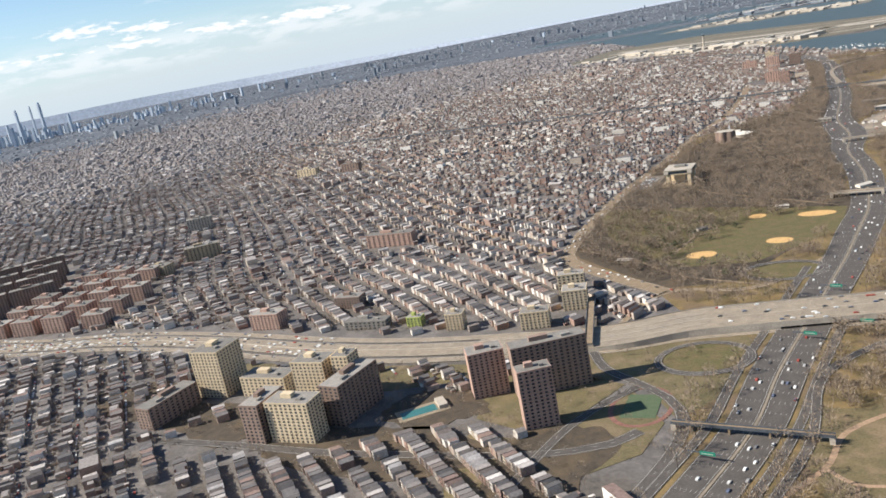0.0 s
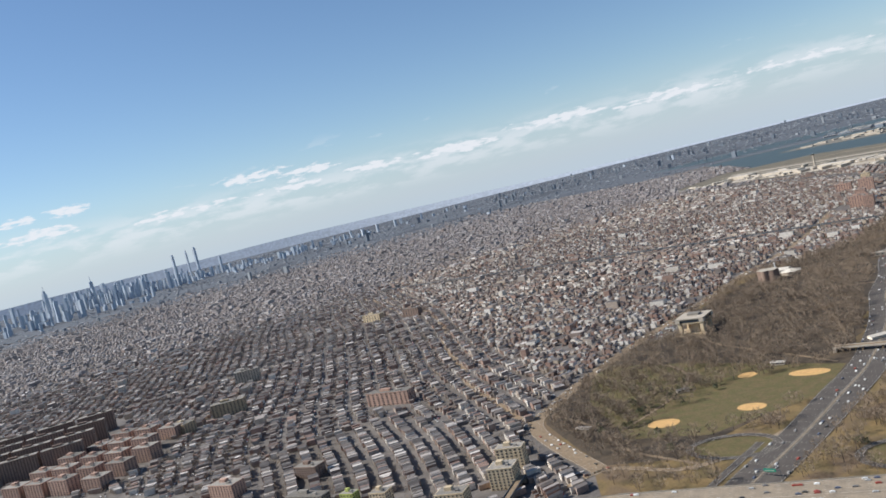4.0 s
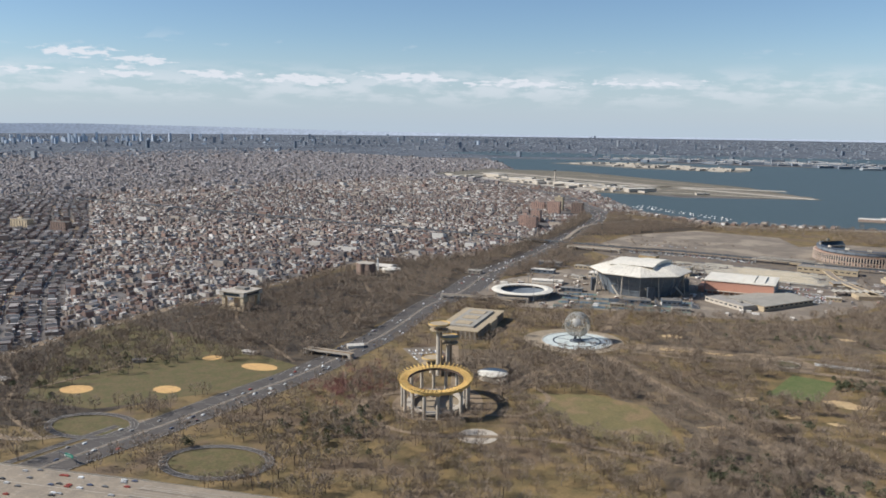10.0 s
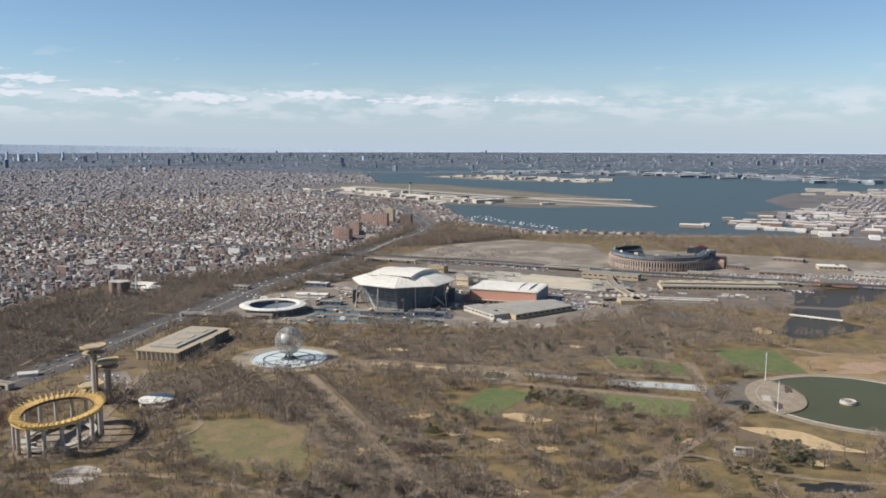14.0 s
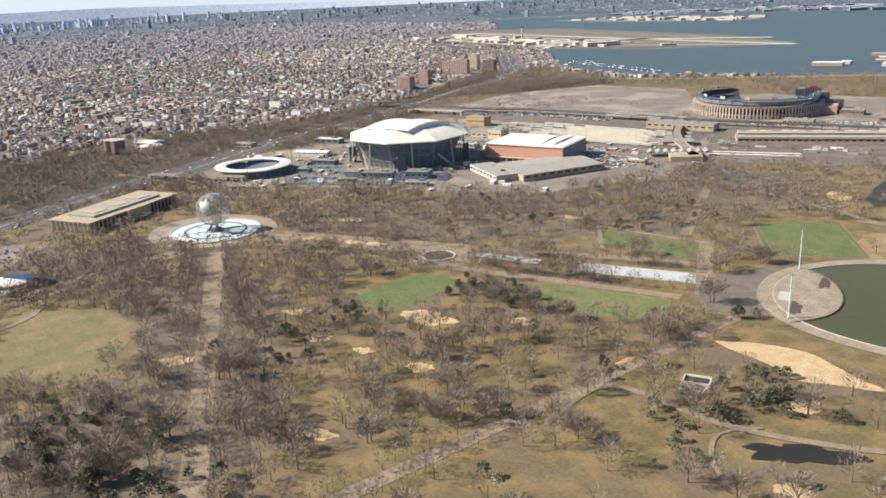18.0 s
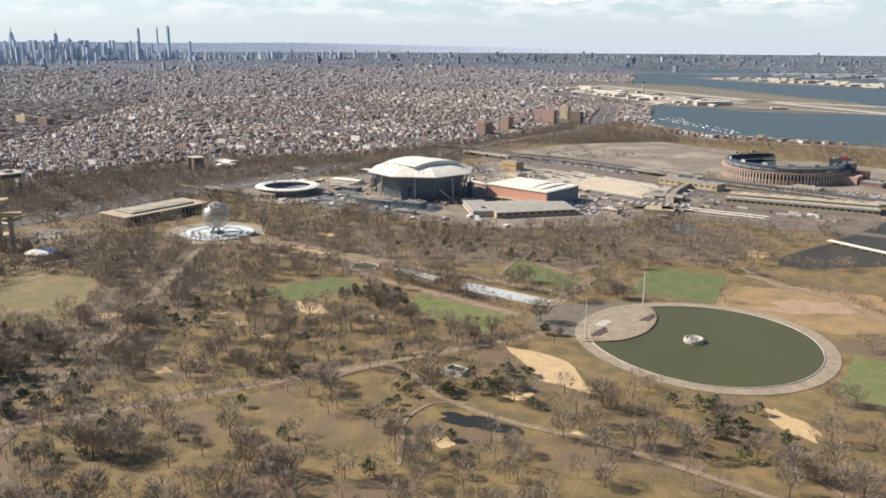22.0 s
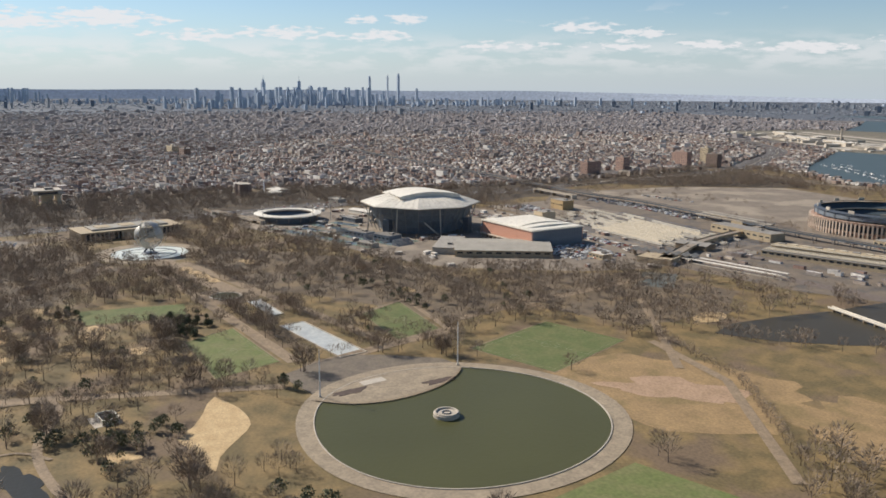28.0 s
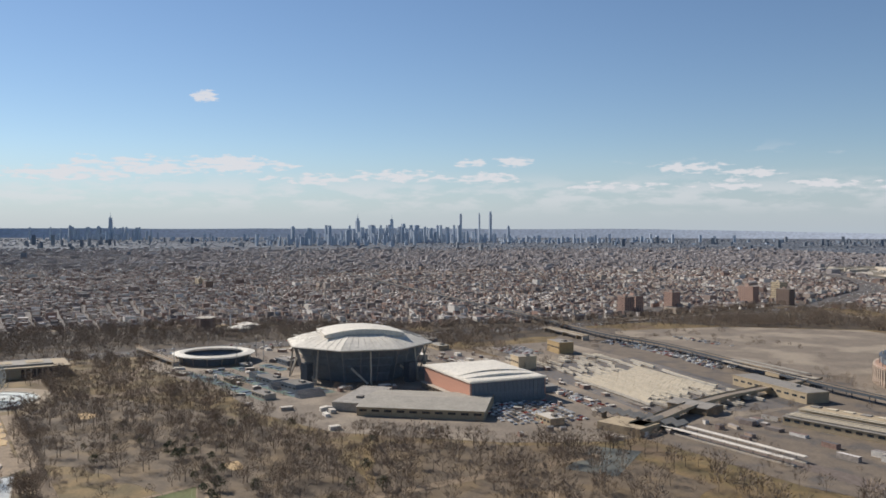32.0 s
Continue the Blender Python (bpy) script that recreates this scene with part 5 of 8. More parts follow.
def ballpark():
    b = thing("ballpark", -45, 1232, 0.5, label="brick ballpark with arched facade and a dark open bowl", category="stadium")
    R = 118
    ring = [(R * math.cos(radians(a)), R * math.sin(radians(a))) for a in range(150, 400, 6)]
    facade = Shape()
    for (x0, y0), (x1, y1) in zip(ring, ring[1:]):
        facade.poly([(x0, y0, 0), (x1, y1, 0), (x1, y1, 22), (x0, y0, 22)])
        facade.poly([(x0, y0, 22), (x1, y1, 22), (x1 * .9, y1 * .9, 22), (x0 * .9, y0 * .9, 22)])
    part("facade", facade, PIERBRICK, b, "curved brown brick facade")
    part("cornice_band", Shape().strip(ring, 2.4, 22.4).strip(ring, 3.0, 20.9), LIMESTONE, b, "pale stone band along the top")
    part("belt_course", Shape().strip(ring, 3.4, 7.4).strip(ring, 3.4, 6.6), LIMESTONE, b, "pale stone band above the arcade")
    pier = mesh_of("brick_pier", Shape().box(0, 0, 0, 2.3, 2.4, 21), LIMESTONE)
    arch_shape = Shape().prism([(-1.9, -0.5), (1.9, -0.5), (1.9, 0.5), (-1.9, 0.5)], 0, 9.0).prism([(-1.4, -0.5), (1.4, -0.5), (1.4, 0.5), (-1.4, 0.5)], 9.0, 10.2).prism([(-0.7, -0.5), (0.7, -0.5), (0.7, 0.5), (-0.7, 0.5)], 10.2, 10.8)
    arch, gate = mesh_of("arch_window", arch_shape, DARKGLASS), mesh_of("arcade_opening", Shape().box(0, 0, 0, 3.6, 1.0, 4.8), DARKGLASS)
    for a in np.arange(151.5, 396, 3.0):
        q, turn = radians(a), a + 90
        piece("arch_window", arch, b, at((R + 0.2) * math.cos(q), (R + 0.2) * math.sin(q), 8.4, turn))
        if int(a) % 2:
            piece("arcade_opening", gate, b, at((R + 0.2) * math.cos(q), (R + 0.2) * math.sin(q), 0.6, turn))
        q += radians(1.5)
        piece("brick_pier", pier, b, at((R + 0.6) * math.cos(q), (R + 0.6) * math.sin(q), 0, turn + 1.5))
    seats = mat("seat_green", (0.05, 0.068, 0.078), (0.068, 0.085, 0.095), size=5, rough=0.6)
    # three tiers of seats, each a sloped ring with a pale front rail
    for name, (r0, z0), (r1, z1) in (("upper_tier", (111, 31), (96, 22)), ("middle_tier", (100, 19), (84, 12)), ("lower_tier", (86, 9), (58, 1.6))):
        tier, rail = Shape(), Shape()
        for a in range(140, 410, 6):
            c0, s0, c1, s1 = math.cos(radians(a)), math.sin(radians(a)), math.cos(radians(a + 6)), math.sin(radians(a + 6))
            tier.poly([(r0 * c0, r0 * s0, z0), (r1 * c0, r1 * s0, z1), (r1 * c1, r1 * s1, z1), (r0 * c1, r0 * s1, z0)])
            rail.poly([(r1 * c0, r1 * s0, z1 - 1.6), (r1 * c0, r1 * s0, z1 + 0.9), (r1 * c1, r1 * s1, z1 + 0.9), (r1 * c1, r1 * s1, z1 - 1.6)])
        t_ = part(name, tier, seats, b, "dark green tier of seats")
        part("front_rail", rail, PALE, t_, "pale parapet of a seating tier")
    back = Shape()
    for a in range(140, 410, 6):
        c0, s0, c1, s1 = math.cos(radians(a)), math.sin(radians(a)), math.cos(radians(a + 6)), math.sin(radians(a + 6))
        back.poly([(111 * c0, 111 * s0, 24.5), (111 * c1, 111 * s1, 24.5), (111 * c1, 111 * s1, 31), (111 * c0, 111 * s0, 31)])
    part("upper_deck_back", back, BLUESTEEL, b)
    for a in range(144, 408, 12):
        q = radians(a)
        part("deck_strut", Shape().beam((112 * math.cos(q), 112 * math.sin(q), 21), (112.4 * math.cos(q), 112.4 * math.sin(q), 33), 0.5, 4), STEEL, b)
    canopy = Shape()
    for a in range(146, 404, 6):
        c0, s0, c1, s1 = math.cos(radians(a)), math.sin(radians(a)), math.cos(radians(a + 6)), math.sin(radians(a + 6))
        canopy.poly([(113 * c0, 113 * s0, 33), (113 * c1, 113 * s1, 33), (104 * c1, 104 * s1, 34.6), (104 * c0, 104 * s0, 34.6)])
        canopy.poly([(104 * c0, 104 * s0, 34.1), (104 * c1, 104 * s1, 34.1), (113 * c1, 113 * s1, 32.5), (113 * c0, 113 * s0, 32.5)])
        canopy.poly([(113 * c0, 113 * s0, 32.5), (113 * c1, 113 * s1, 32.5), (113 * c1, 113 * s1, 33), (113 * c0, 113 * s0, 33)])
    part("roof_canopy", canopy, STEEL, b, "dark steel roof canopy")
    part("playing_field", Shape().poly([(x, y, 1.2) for x, y in oval(0, 0, 58, 58, 0, 32)]), TURF, b)
    part("infield", Shape().poly([(x, y, 1.35) for x, y in oval(-10, -24, 20, 20, 0, 24)]), CLAY, b, "brown clay infield")
    part("outfield_block", Shape().box(95, 80, 0, 60, 30, 20, 0.7), BROWNBRICK, b)
    part("office_block", Shape().box(120, 40, 0, 34, 46, 15, 0.4), PIERBRICK, b, "brick office wing beside the bowl")
    for bx, by, bw, bh in ((62, 96, 30, 20), (96, 70, 22, 16), (30, 112, 20, 14)):
        board = part("scoreboard", Shape().box(bx, by, 17, bw, 3, bh, 0.6), STEEL, b, "dark tall scoreboard")
        part("scoreboard_sign", Shape().box(bx, by, 17 + bh, bw * 0.5, 2, 4, 0.6), mat("sign_red", (0.5, 0.06, 0.05), size=4) if bw > 25 else PALE, board, "red sign panel" if bw > 25 else "pale sign panel")
    for a in (165, 190, 215, 240, 265, 290, 315, 340, 365, 390):
        q = radians(a)
        part("light_bank", Shape().box(108 * math.cos(q), 108 * math.sin(q), 34, 10, 1.2, 4.5, q + 1.57), PALE, b, "bank of pale floodlights")


ballpark()


# ---- west side of the park ----
terr = thing("banquet_hall", -500, -220, 0.5, 20, "banquet hall raised on four concrete pylons with a wide flat top", "building")
part("top_floor", Shape().box(0, 0, 22, 46, 46, 8, 0, True), TAN, terr)
part("roof_slab", Shape().box(0, 0, 30, 50, 50, 1.4, 0, True), PALE, terr)
part("roof_house", Shape().box(0, 4, 31.4, 20, 14, 3.5), ROOFGREY, terr)
for sx, sy in ((-1, -1), (1, -1), (1, 1), (-1, 1)):
    part("pylon", Shape().box(sx * 19, sy * 19, 0, 6, 6, 22), CREAM, terr)
    part("cross_arm", Shape().box(sx * 21, sy * 21, 24, 8, 8, 7.2, 0, True), PALE, terr)
part("core", Shape().box(0, 0, 0, 18, 18, 22), CREAM, terr)
part("window_band", Shape().box(0, 0, 24.4, 46.6, 46.6, 3.6), DARKGLASS, terr)
part("podium", Shape().box(-4, 0, 0, 56, 40, 3.6), TAN, terr)

sci = thing("science_hall", -600, 118, 0.5, 20, "tall wavy-walled dark concrete science hall", "museum")
wave = [(15 * (1 + 0.12 * math.sin(k * math.pi / 3)) * math.cos(k * math.pi / 18) * 1.3, 15 * (1 + 0.12 * math.sin(k * math.pi / 3)) * math.sin(k * math.pi / 18)) for k in range(36)]
part("wavy_wall", Shape().prism(wave, 0, 24), BROWNBRICK, sci)
part("cap_slab", Shape().prism([(x * 1.03, y * 1.03) for x, y in wave], 24, 25), PALE, sci)
hall("science_annex", -632, 190, 50, 34, 8, 20, PALE, ROOFWHITE, "low white science annex", 2.5, 6)
dome = thing("science_dome", -590, 178, 0.5, label="round pale building with a shallow cone roof", category="building")
part("drum_wall", Shape().tube(0, 0, 0, 6, 19, 19, 32), PALE, dome)
part("cone_roof", Shape().lathe([(20.5, 6), (20.5, 6.8), (3, 11), (0.1, 11.4)], 32), WHITE, dome)
rocket = thing("rocket", -612, 160, 0.5, label="tall slim white rocket on a stand", category="rocket")
part("hull", Shape().lathe([(1.6, 0), (1.6, 24), (1.2, 27), (0.1, 31)], 16), MASTW, rocket)
for k in range(4):
    part("fin", Shape().box(2.2 * math.cos(k * 1.57), 2.2 * math.sin(k * 1.57), 0, 1.8, 0.3, 4, k * 1.57), MASTW, rocket)


def overpass(name, a, b, w, z, label, piers=3, wall=PALE):
    d = Vector((b[0] - a[0], b[1] - a[1]))
    o = thing(name, (a[0] + b[0]) / 2, (a[1] + b[1]) / 2, 0.5, math.degrees(math.atan2(d.y, d.x)), label, "bridge")
    L = d.length
    part("deck", Shape().box(0, 0, z - 1.4, L, w, 1.4, 0, True), wall, o)
    part("deck_surface", Shape().box(0, 0, z, L, w - 1.2, 0.08), PATHM, o)
    for s in (-1, 1):
        part("parapet", Shape().box(0, s * (w / 2 - 0.3), z, L, 0.5, 1.1), wall, o)
    for k in range(piers):
        part("pier", Shape().box(-L / 2 + L * (k + 0.5) / piers, 0, 0, 1.4, w * 0.8, z - 1.4), PATHM, o)
    for s in (-1, 1):
        part("abutment", Shape().box(s * (L / 2 - 2), 0, 0, 4, w, z - 1.4), PALE, o)
    return o


overpass("foot_overpass", (-45, -1018), (75, -985), 5, 7, "narrow grey footbridge across the parkway", 4, STEEL)
overpass("park_overpass", (-208, -321), (-140, -294), 11, 7, "pale concrete bridge across the parkway", 3)
overpass("park_overpass", (-400, 66), (-265, 150), 9, 7, "pale concrete bridge across the parkway", 3)
overpass("street_overpass", (-290, -785), (-205, -905), 9, 8.5, "dark railed bridge across the expressway", 4, STEEL)
overpass("highway_overpass", (-610, 760), (-480, 800), 12, 8, "pale road bridge across the parkway", 3)
bridge_pts = [p for p in EXPRESSWAY if -130 < p[0] < 90]
expr_bridge = thing("expressway_bridge", 0, 0, 0, 0, "long pale concrete expressway bridge over the parkway", "bridge")
part("deck", Shape().strip(bridge_pts, 58, 7.6), CONCRETE, expr_bridge)
for s in (-29, 29):
    side = Shape()
    ln = offset(bridge_pts, s)
    for a, b in zip(ln, ln[1:]):
        side.poly([(*a, 3.4), (*b, 3.4), (*b, 9.2), (*a, 9.2)])
    part("edge_beam", side, PALE, expr_bridge)
for p in bridge_pts[2:-2:3]:
    for o in (-18, 0, 18):
        part("pier", Shape().box(p[0] - o * 0.5, p[1] + o * 0.85, 0.4, 2, 6, 7.4, 0.55), PATHM, expr_bridge)
for s in (-28.8, 28.8):
    wall_ = Shape()
    ln = offset([p for p in EXPRESSWAY if -135 < p[0] < -52], s)
    for a, b in zip(ln, ln[1:]):
        wall_.poly([(*a, 0.3), (*b, 0.3), (*b, 7.9), (*a, 7.9)])
    part("abutment", wall_, PALE, expr_bridge, "pale concrete abutment wall")
part("centre_barrier", Shape().strip(bridge_pts, 0.9, 8.3), PALE, expr_bridge)
road("expressway_deck", bridge_pts, 57, 8.06, CONCRETE, "pale concrete bridge deck with many lanes", 12)
for x0, x1, up in ((-330, -112, 1), (70, 330, -1)):
    pts = [p for p in EXPRESSWAY if x0 < p[0] < x1]
    k = len(pts)
    zz = [0.95 + 7.05 * (i / (k - 1) if up > 0 else 1 - i / (k - 1)) for i in range(k)]
    ramp_ = part("approach_ramp", Shape().strip(pts, 57, zz), CONCRETE, expr_bridge)
    for o_ in (-21, -17, -10, -6, -2, 2, 6, 10, 17, 21):
        part("lane_line", Shape().strip(offset(pts, o_), 0.3, [q + 0.08 for q in zz]), PAINT, ramp_)
    for o_ in (-13.5, 0, 13.5):
        part("barrier", Shape().strip(offset(pts, o_), 0.9, [q + 0.7 for q in zz]), PALE, ramp_)
    for s in (-28.4, 28.4):
        bank = Shape()
        ln = offset(pts, s)
        for i in range(k - 1):
            bank.poly([(*ln[i], 0.3), (*ln[i + 1], 0.3), (*ln[i + 1], zz[i + 1] + 1.0), (*ln[i], zz[i] + 1.0)])
        part("retaining_wall", bank, PALE, expr_bridge)

# green direction signs over the parkway
SIGN = mat("sign_green", (0.02, 0.20, 0.13), (0.02, 0.17, 0.11), size=2, rough=0.5)
for x, y, tn in ((5, -1050, 10), (-12, -815, 10), (22, -770, 10), (-40, -690, 12)):
    gantry = thing("sign_gantry", x, y, 0.8, tn, "green direction sign on a steel gantry", "road sign", "signs over the parkway")
    for s in (-1, 1):
        part("post", Shape().tube(s * 13, 0, 0, 7.4, 0.25, 0.2, 6), STEEL, gantry)
    part("truss", Shape().box(0, 0, 6.8, 26, 0.7, 0.7, 0, True), STEEL, gantry)
    panel = part("sign_panel", Shape().box(3, -0.5, 5.6, 12, 0.3, 3.2, 0, True), SIGN, gantry)
    part("text_bar", Shape().box(3, -0.7, 6.7, 9, 0.1, 0.5, 0, True), PAINT, panel)

# ---- railways ----
VIADUCT = smooth_line([(-2600, 300), (-1500, 560), (-903, 722), (-552, 822), (-190, 925), (80, 990), (500, 1110), (1200, 1320)], 30)
via = thing("elevated_railway", 0, 0, 0, 0, "long elevated railway on steel bents", "railway")
part("deck", Shape().strip(VIADUCT, 10, 9.0), PATHM, via)
vs = Shape()
for s in (-5, 5):
    ln = offset(VIADUCT, s)
    for a, b in zip(ln, ln[1:]):
        vs.poly([(*a, 7.2), (*b, 7.2), (*b, 10.2), (*a, 10.2)])
part("side_girder", vs, STEEL, via, "dark steel side girders")
bent = mesh_of("bent", Shape().box(-4, 0, 0, 0.8, 0.8, 8).box(4, 0, 0, 0.8, 0.8, 8).box(0, 0, 7, 10, 0.9, 1, 0, True), STEEL)
for i in range(0, len(VIADUCT) - 1):
    a, b = VIADUCT[i], VIADUCT[i + 1]
    piece("bent", bent, via, at(a[0], a[1], 0.3, math.degrees(math.atan2(b[1] - a[1], b[0] - a[0])) + 90))
stn = thing("elevated_station", -130, 942, 0, 15, "elevated station with long platform roofs", "station")
for s in (-1, 1):
    part("platform", Shape().box(0, s * 8, 8.6, 150, 5, 1.2, 0, True), PALE, stn)
    part("platform_roof", Shape().box(0, s * 8, 13.2, 120, 6, 0.5, 0, True), SHED, stn)
part("station_house", Shape().box(20, 0, 4, 24, 22, 4, 0, True), TAN, stn)

CARSILVER = mat("train_silver", (0.55, 0.50, 0.42), (0.45, 0.41, 0.35), size=4, rough=0.45, metal=0.2)




def train(x, y, turn, cars, roof, label):
    t = thing("train", x, y, 0.6, turn, label, "train", "trains in the yard")
    body = mesh_of("rail_car", Shape().box(0, 0, 0.9, 17.6, 2.9, 2.9, 0, True), CARSILVER)
    top = mesh_of("car_roof", Shape().box(0, 0, 3.8, 17.4, 2.3, 0.35), roof)
    for k in range(cars):
        c = piece("rail_car", body, t, at((k - cars / 2) * 18.3, 0, 0))
        piece("car_roof", top, c, Matrix.Identity(4))
    return t


YU, YV = Vector((math.cos(radians(14.5)), math.sin(radians(14.5)))), Vector((-math.sin(radians(14.5)), math.cos(radians(14.5))))
for k in range(27):
    c = Vector((-75, 775)) + YV * (-58 + k * 4.5) + YU * (random.uniform(-8, 8) + k * -1.6)
    train(c.x, c.y, 14.5, random.choice((7, 8, 9)), ROOFCREAM, "row of silver subway cars with pale roofs in the yard")
stored = []
for k in range(30):
    for q in range(-11, 9):
        if -5 < q < 4 and k < 28 or random.random() < 0.45 + 0.03 * abs(q) or k % 5 == 3:
            continue
        c = Vector((-75, 775)) + YV * (-58 + k * 4.5) + YU * (q * 18.3 + k * -1.6)
        stored.append((c.x, c.y, 17.6, 2.9, 2.9, radians(14.5)))
STORED = np.array(stored)
tracks = Shape()
for k in range(34):
    c = Vector((-75, 775)) + YV * (-95 + k * 5.6)
    tracks.strip([tuple(c - YU * 190), tuple(c + YU * 150)], 2.2, 0.62)
tagged(part("yard_track", tracks, STEEL), "many dark rail tracks side by side", "track", kind="structure")
LIRR = smooth_line([(-900, 430), (-400, 540), (-120, 620), (100, 692), (215, 750), (420, 850), (800, 1000)], 25)
road("rail_bed", LIRR, 20, 0.6, mat("ballast", (0.13, 0.10, 0.08), (0.17, 0.135, 0.11), size=4), "brown ballast bed of a railway line")
plat = thing("rail_platform", 216, 750, 0.5, 27, "two long narrow platforms with pale roofs", "platform")
for s in (-1, 1):
    part("platform_deck", Shape().box(0, s * 8, 0, 150, 5, 1.2), PALE, plat)
    part("platform_roof", Shape().box(0, s * 8, 5, 146, 5.4, 0.5, 0, True), ROOFWHITE, plat)
    for k in range(10):
        part("roof_post", Shape().box(-65 + k * 14.4, s * 8, 1.2, 0.4, 0.4, 3.8), STEEL, plat)

# boardwalk from the park to the station
bw = thing("boardwalk", 0, 0, 0, 0, "raised plank boardwalk that bends over the rail yard", "bridge")
BW = smooth_line([(150, 672), (95, 735), (30, 800), (0, 835), (-40, 910), (-78, 985)], 14)
part("deck", Shape().strip(BW, 17, 8.0), mat("boardwalk_planks", (0.27, 0.22, 0.165), (0.22, 0.18, 0.135), size=3), bw)
bs = Shape()
for s in (-8.5, 8.5):
    ln = offset(BW, s)
    for a, b in zip(ln, ln[1:]):
        bs.poly([(*a, 6.4), (*b, 6.4), (*b, 9.3), (*a, 9.3)])
part("side_wall", bs, TAN, bw)
for p in BW[1::2]:
    part("pier", Shape().box(p[0], p[1], 0.4, 2, 10, 6.4, 0.6), PALE, bw)
part("landing", Shape().box(140, 668, 0.4, 46, 34, 7.6, radians(40)), TAN, bw)

canopy = thing("folded_canopy", 116, 686, 0.4, 40, "long tan canopy with a zigzag folded roof", "canopy")
for k in range(8):
    u = -46 + k * 11.5
    fold = Shape()
    for a, b, za, zb in ((0, 5.75, 7.2, 10.0), (5.75, 11.5, 10.0, 7.2)):
        fold.poly([(u + a, -11, za), (u + b, -11, zb), (u + b, 11, zb), (u + a, 11, za)])
        fold.poly([(u + a, 11, za - 0.5), (u + b, 11, zb - 0.5), (u + b, -11, zb - 0.5), (u + a, -11, za - 0.5)])
        for s in (-11, 11):
            fold.poly([(u + a, s, za - 0.5), (u + b, s, zb - 0.5), (u + b, s, zb), (u + a, s, za)])
    part("roof_fold", fold, SHED, canopy)
for k in range(5):
    part("pillar", Shape().box(-40 + k * 20, 0, 0, 1.4, 8, 7.4), PALE, canopy)

kiosk = thing("park_pavilion", 592, 39, 0.4, 25, "small white-walled park building with a dark shaded inside", "pavilion")
for wx, wy, ww, wd in ((0, -5.5, 17, 0.7), (0, 5.5, 17, 0.7), (-8.2, 0, 0.7, 10.4), (8.2, 0, 0.7, 10.4)):
    part("wall", Shape().box(wx, wy, 0, ww, wd, 3.6, 0), WHITE, kiosk)
# near-black sheet low between the walls, painted for the shade inside
part("flat_roof", Shape().box(0, 0, 2.0, 15.6, 10.2, 0.4), mat("dark_inside", (0.05, 0.045, 0.04), size=3), kiosk, "dark sheet for the shaded inside")
part("doorway", Shape().box(2, -5.9, 0, 2.4, 0.2, 2.3), STEEL, kiosk)
part("paved_yard", Shape().box(0, -2, 0, 20, 18, 0.25), PALE, kiosk)
hall("park_house", -250, -380, 18, 9, 4, 20, PALE, ROOFWHITE, "small white park house", 1.5, 3)
hall("park_house", -305, -505, 16, 8, 4, 60, PALE, ROOFGREY, "small park house with a grey roof", 1.5, 3)
hall("park_house", -330, -655, 20, 10, 5, 15, TAN, ROOFWHITE, "small tan park house", 1.5, 3)
hall("park_house", -185, -255, 22, 12, 4, 60, WHITE, ROOFWHITE, "small white event tent on grass", 2.0, 0)


# ---- apartment towers ----
def tower(name, x, y, w, d, h, turn, wall, label, cols=(8, 8), floors=14, balcony=False, group="", single=True):
    b = thing(name, x, y, 0.4, turn, label, "apartment building", group)
    part("body", Shape().box(0, 0, 0, w, d, h), wall, b)
    part("parapet", Shape().box(0, 0, h, w + 0.5, d + 0.5, 1.0, 0, True), wall, b)
    part("roof_deck", Shape().box(0, 0, h + 1.0, w - 1, d - 1, 0.12), ROOFGREY, b)
    part("lift_house", Shape().box(-w * 0.1, d * 0.05, h + 1, w * 0.25, d * 0.3, 4.2), wall, b)
    part("tank_house", Shape().box(w * 0.25, -d * 0.2, h + 1, w * 0.12, d * 0.15, 2.4), ROOFGREY, b)
    fh = h / floors
    for along_x, n, size in ((True, cols[0], w), (False, cols[1], d)):
        pitch = size / n
        # one strip of windows a floor and side, each pane its own box
        me = mesh_of("window", Shape().box(0, 0, 0, pitch * 0.44, 0.35, fh * 0.5), DARKGLASS)
        for side_ in (-1, 1):
            if not along_x and side_ < 0 and not balcony:
                continue
            if along_x and side_ > 0:
                continue
            if not single:
                row = Shape()
                for f in range(floors):
                    for k in range(n):
                        u, z = -size / 2 + pitch * (k + 0.5), fh * f + fh * 0.25
                        if along_x:
                            row.box(u, side_ * (d / 2 + 0.02), z, pitch * 0.44, 0.35, fh * 0.5)
                        else:
                            row.box(side_ * (w / 2 + 0.02), u, z, 0.35, pitch * 0.44, fh * 0.5)
                tagged(part("window_grid", row, DARKGLASS, b), "many small dark windows", kind="stuff")
                continue
            for f in range(floors):
                for k in range(n):
                    u = -size / 2 + pitch * (k + 0.5)
                    z = fh * f + fh * 0.25
                    if along_x:
                        piece("window", me, b, at(u, side_ * (d / 2 + 0.02), z))
                    else:
                        piece("window", me, b, at(side_ * (w / 2 + 0.02), u, z, 90))
    return b


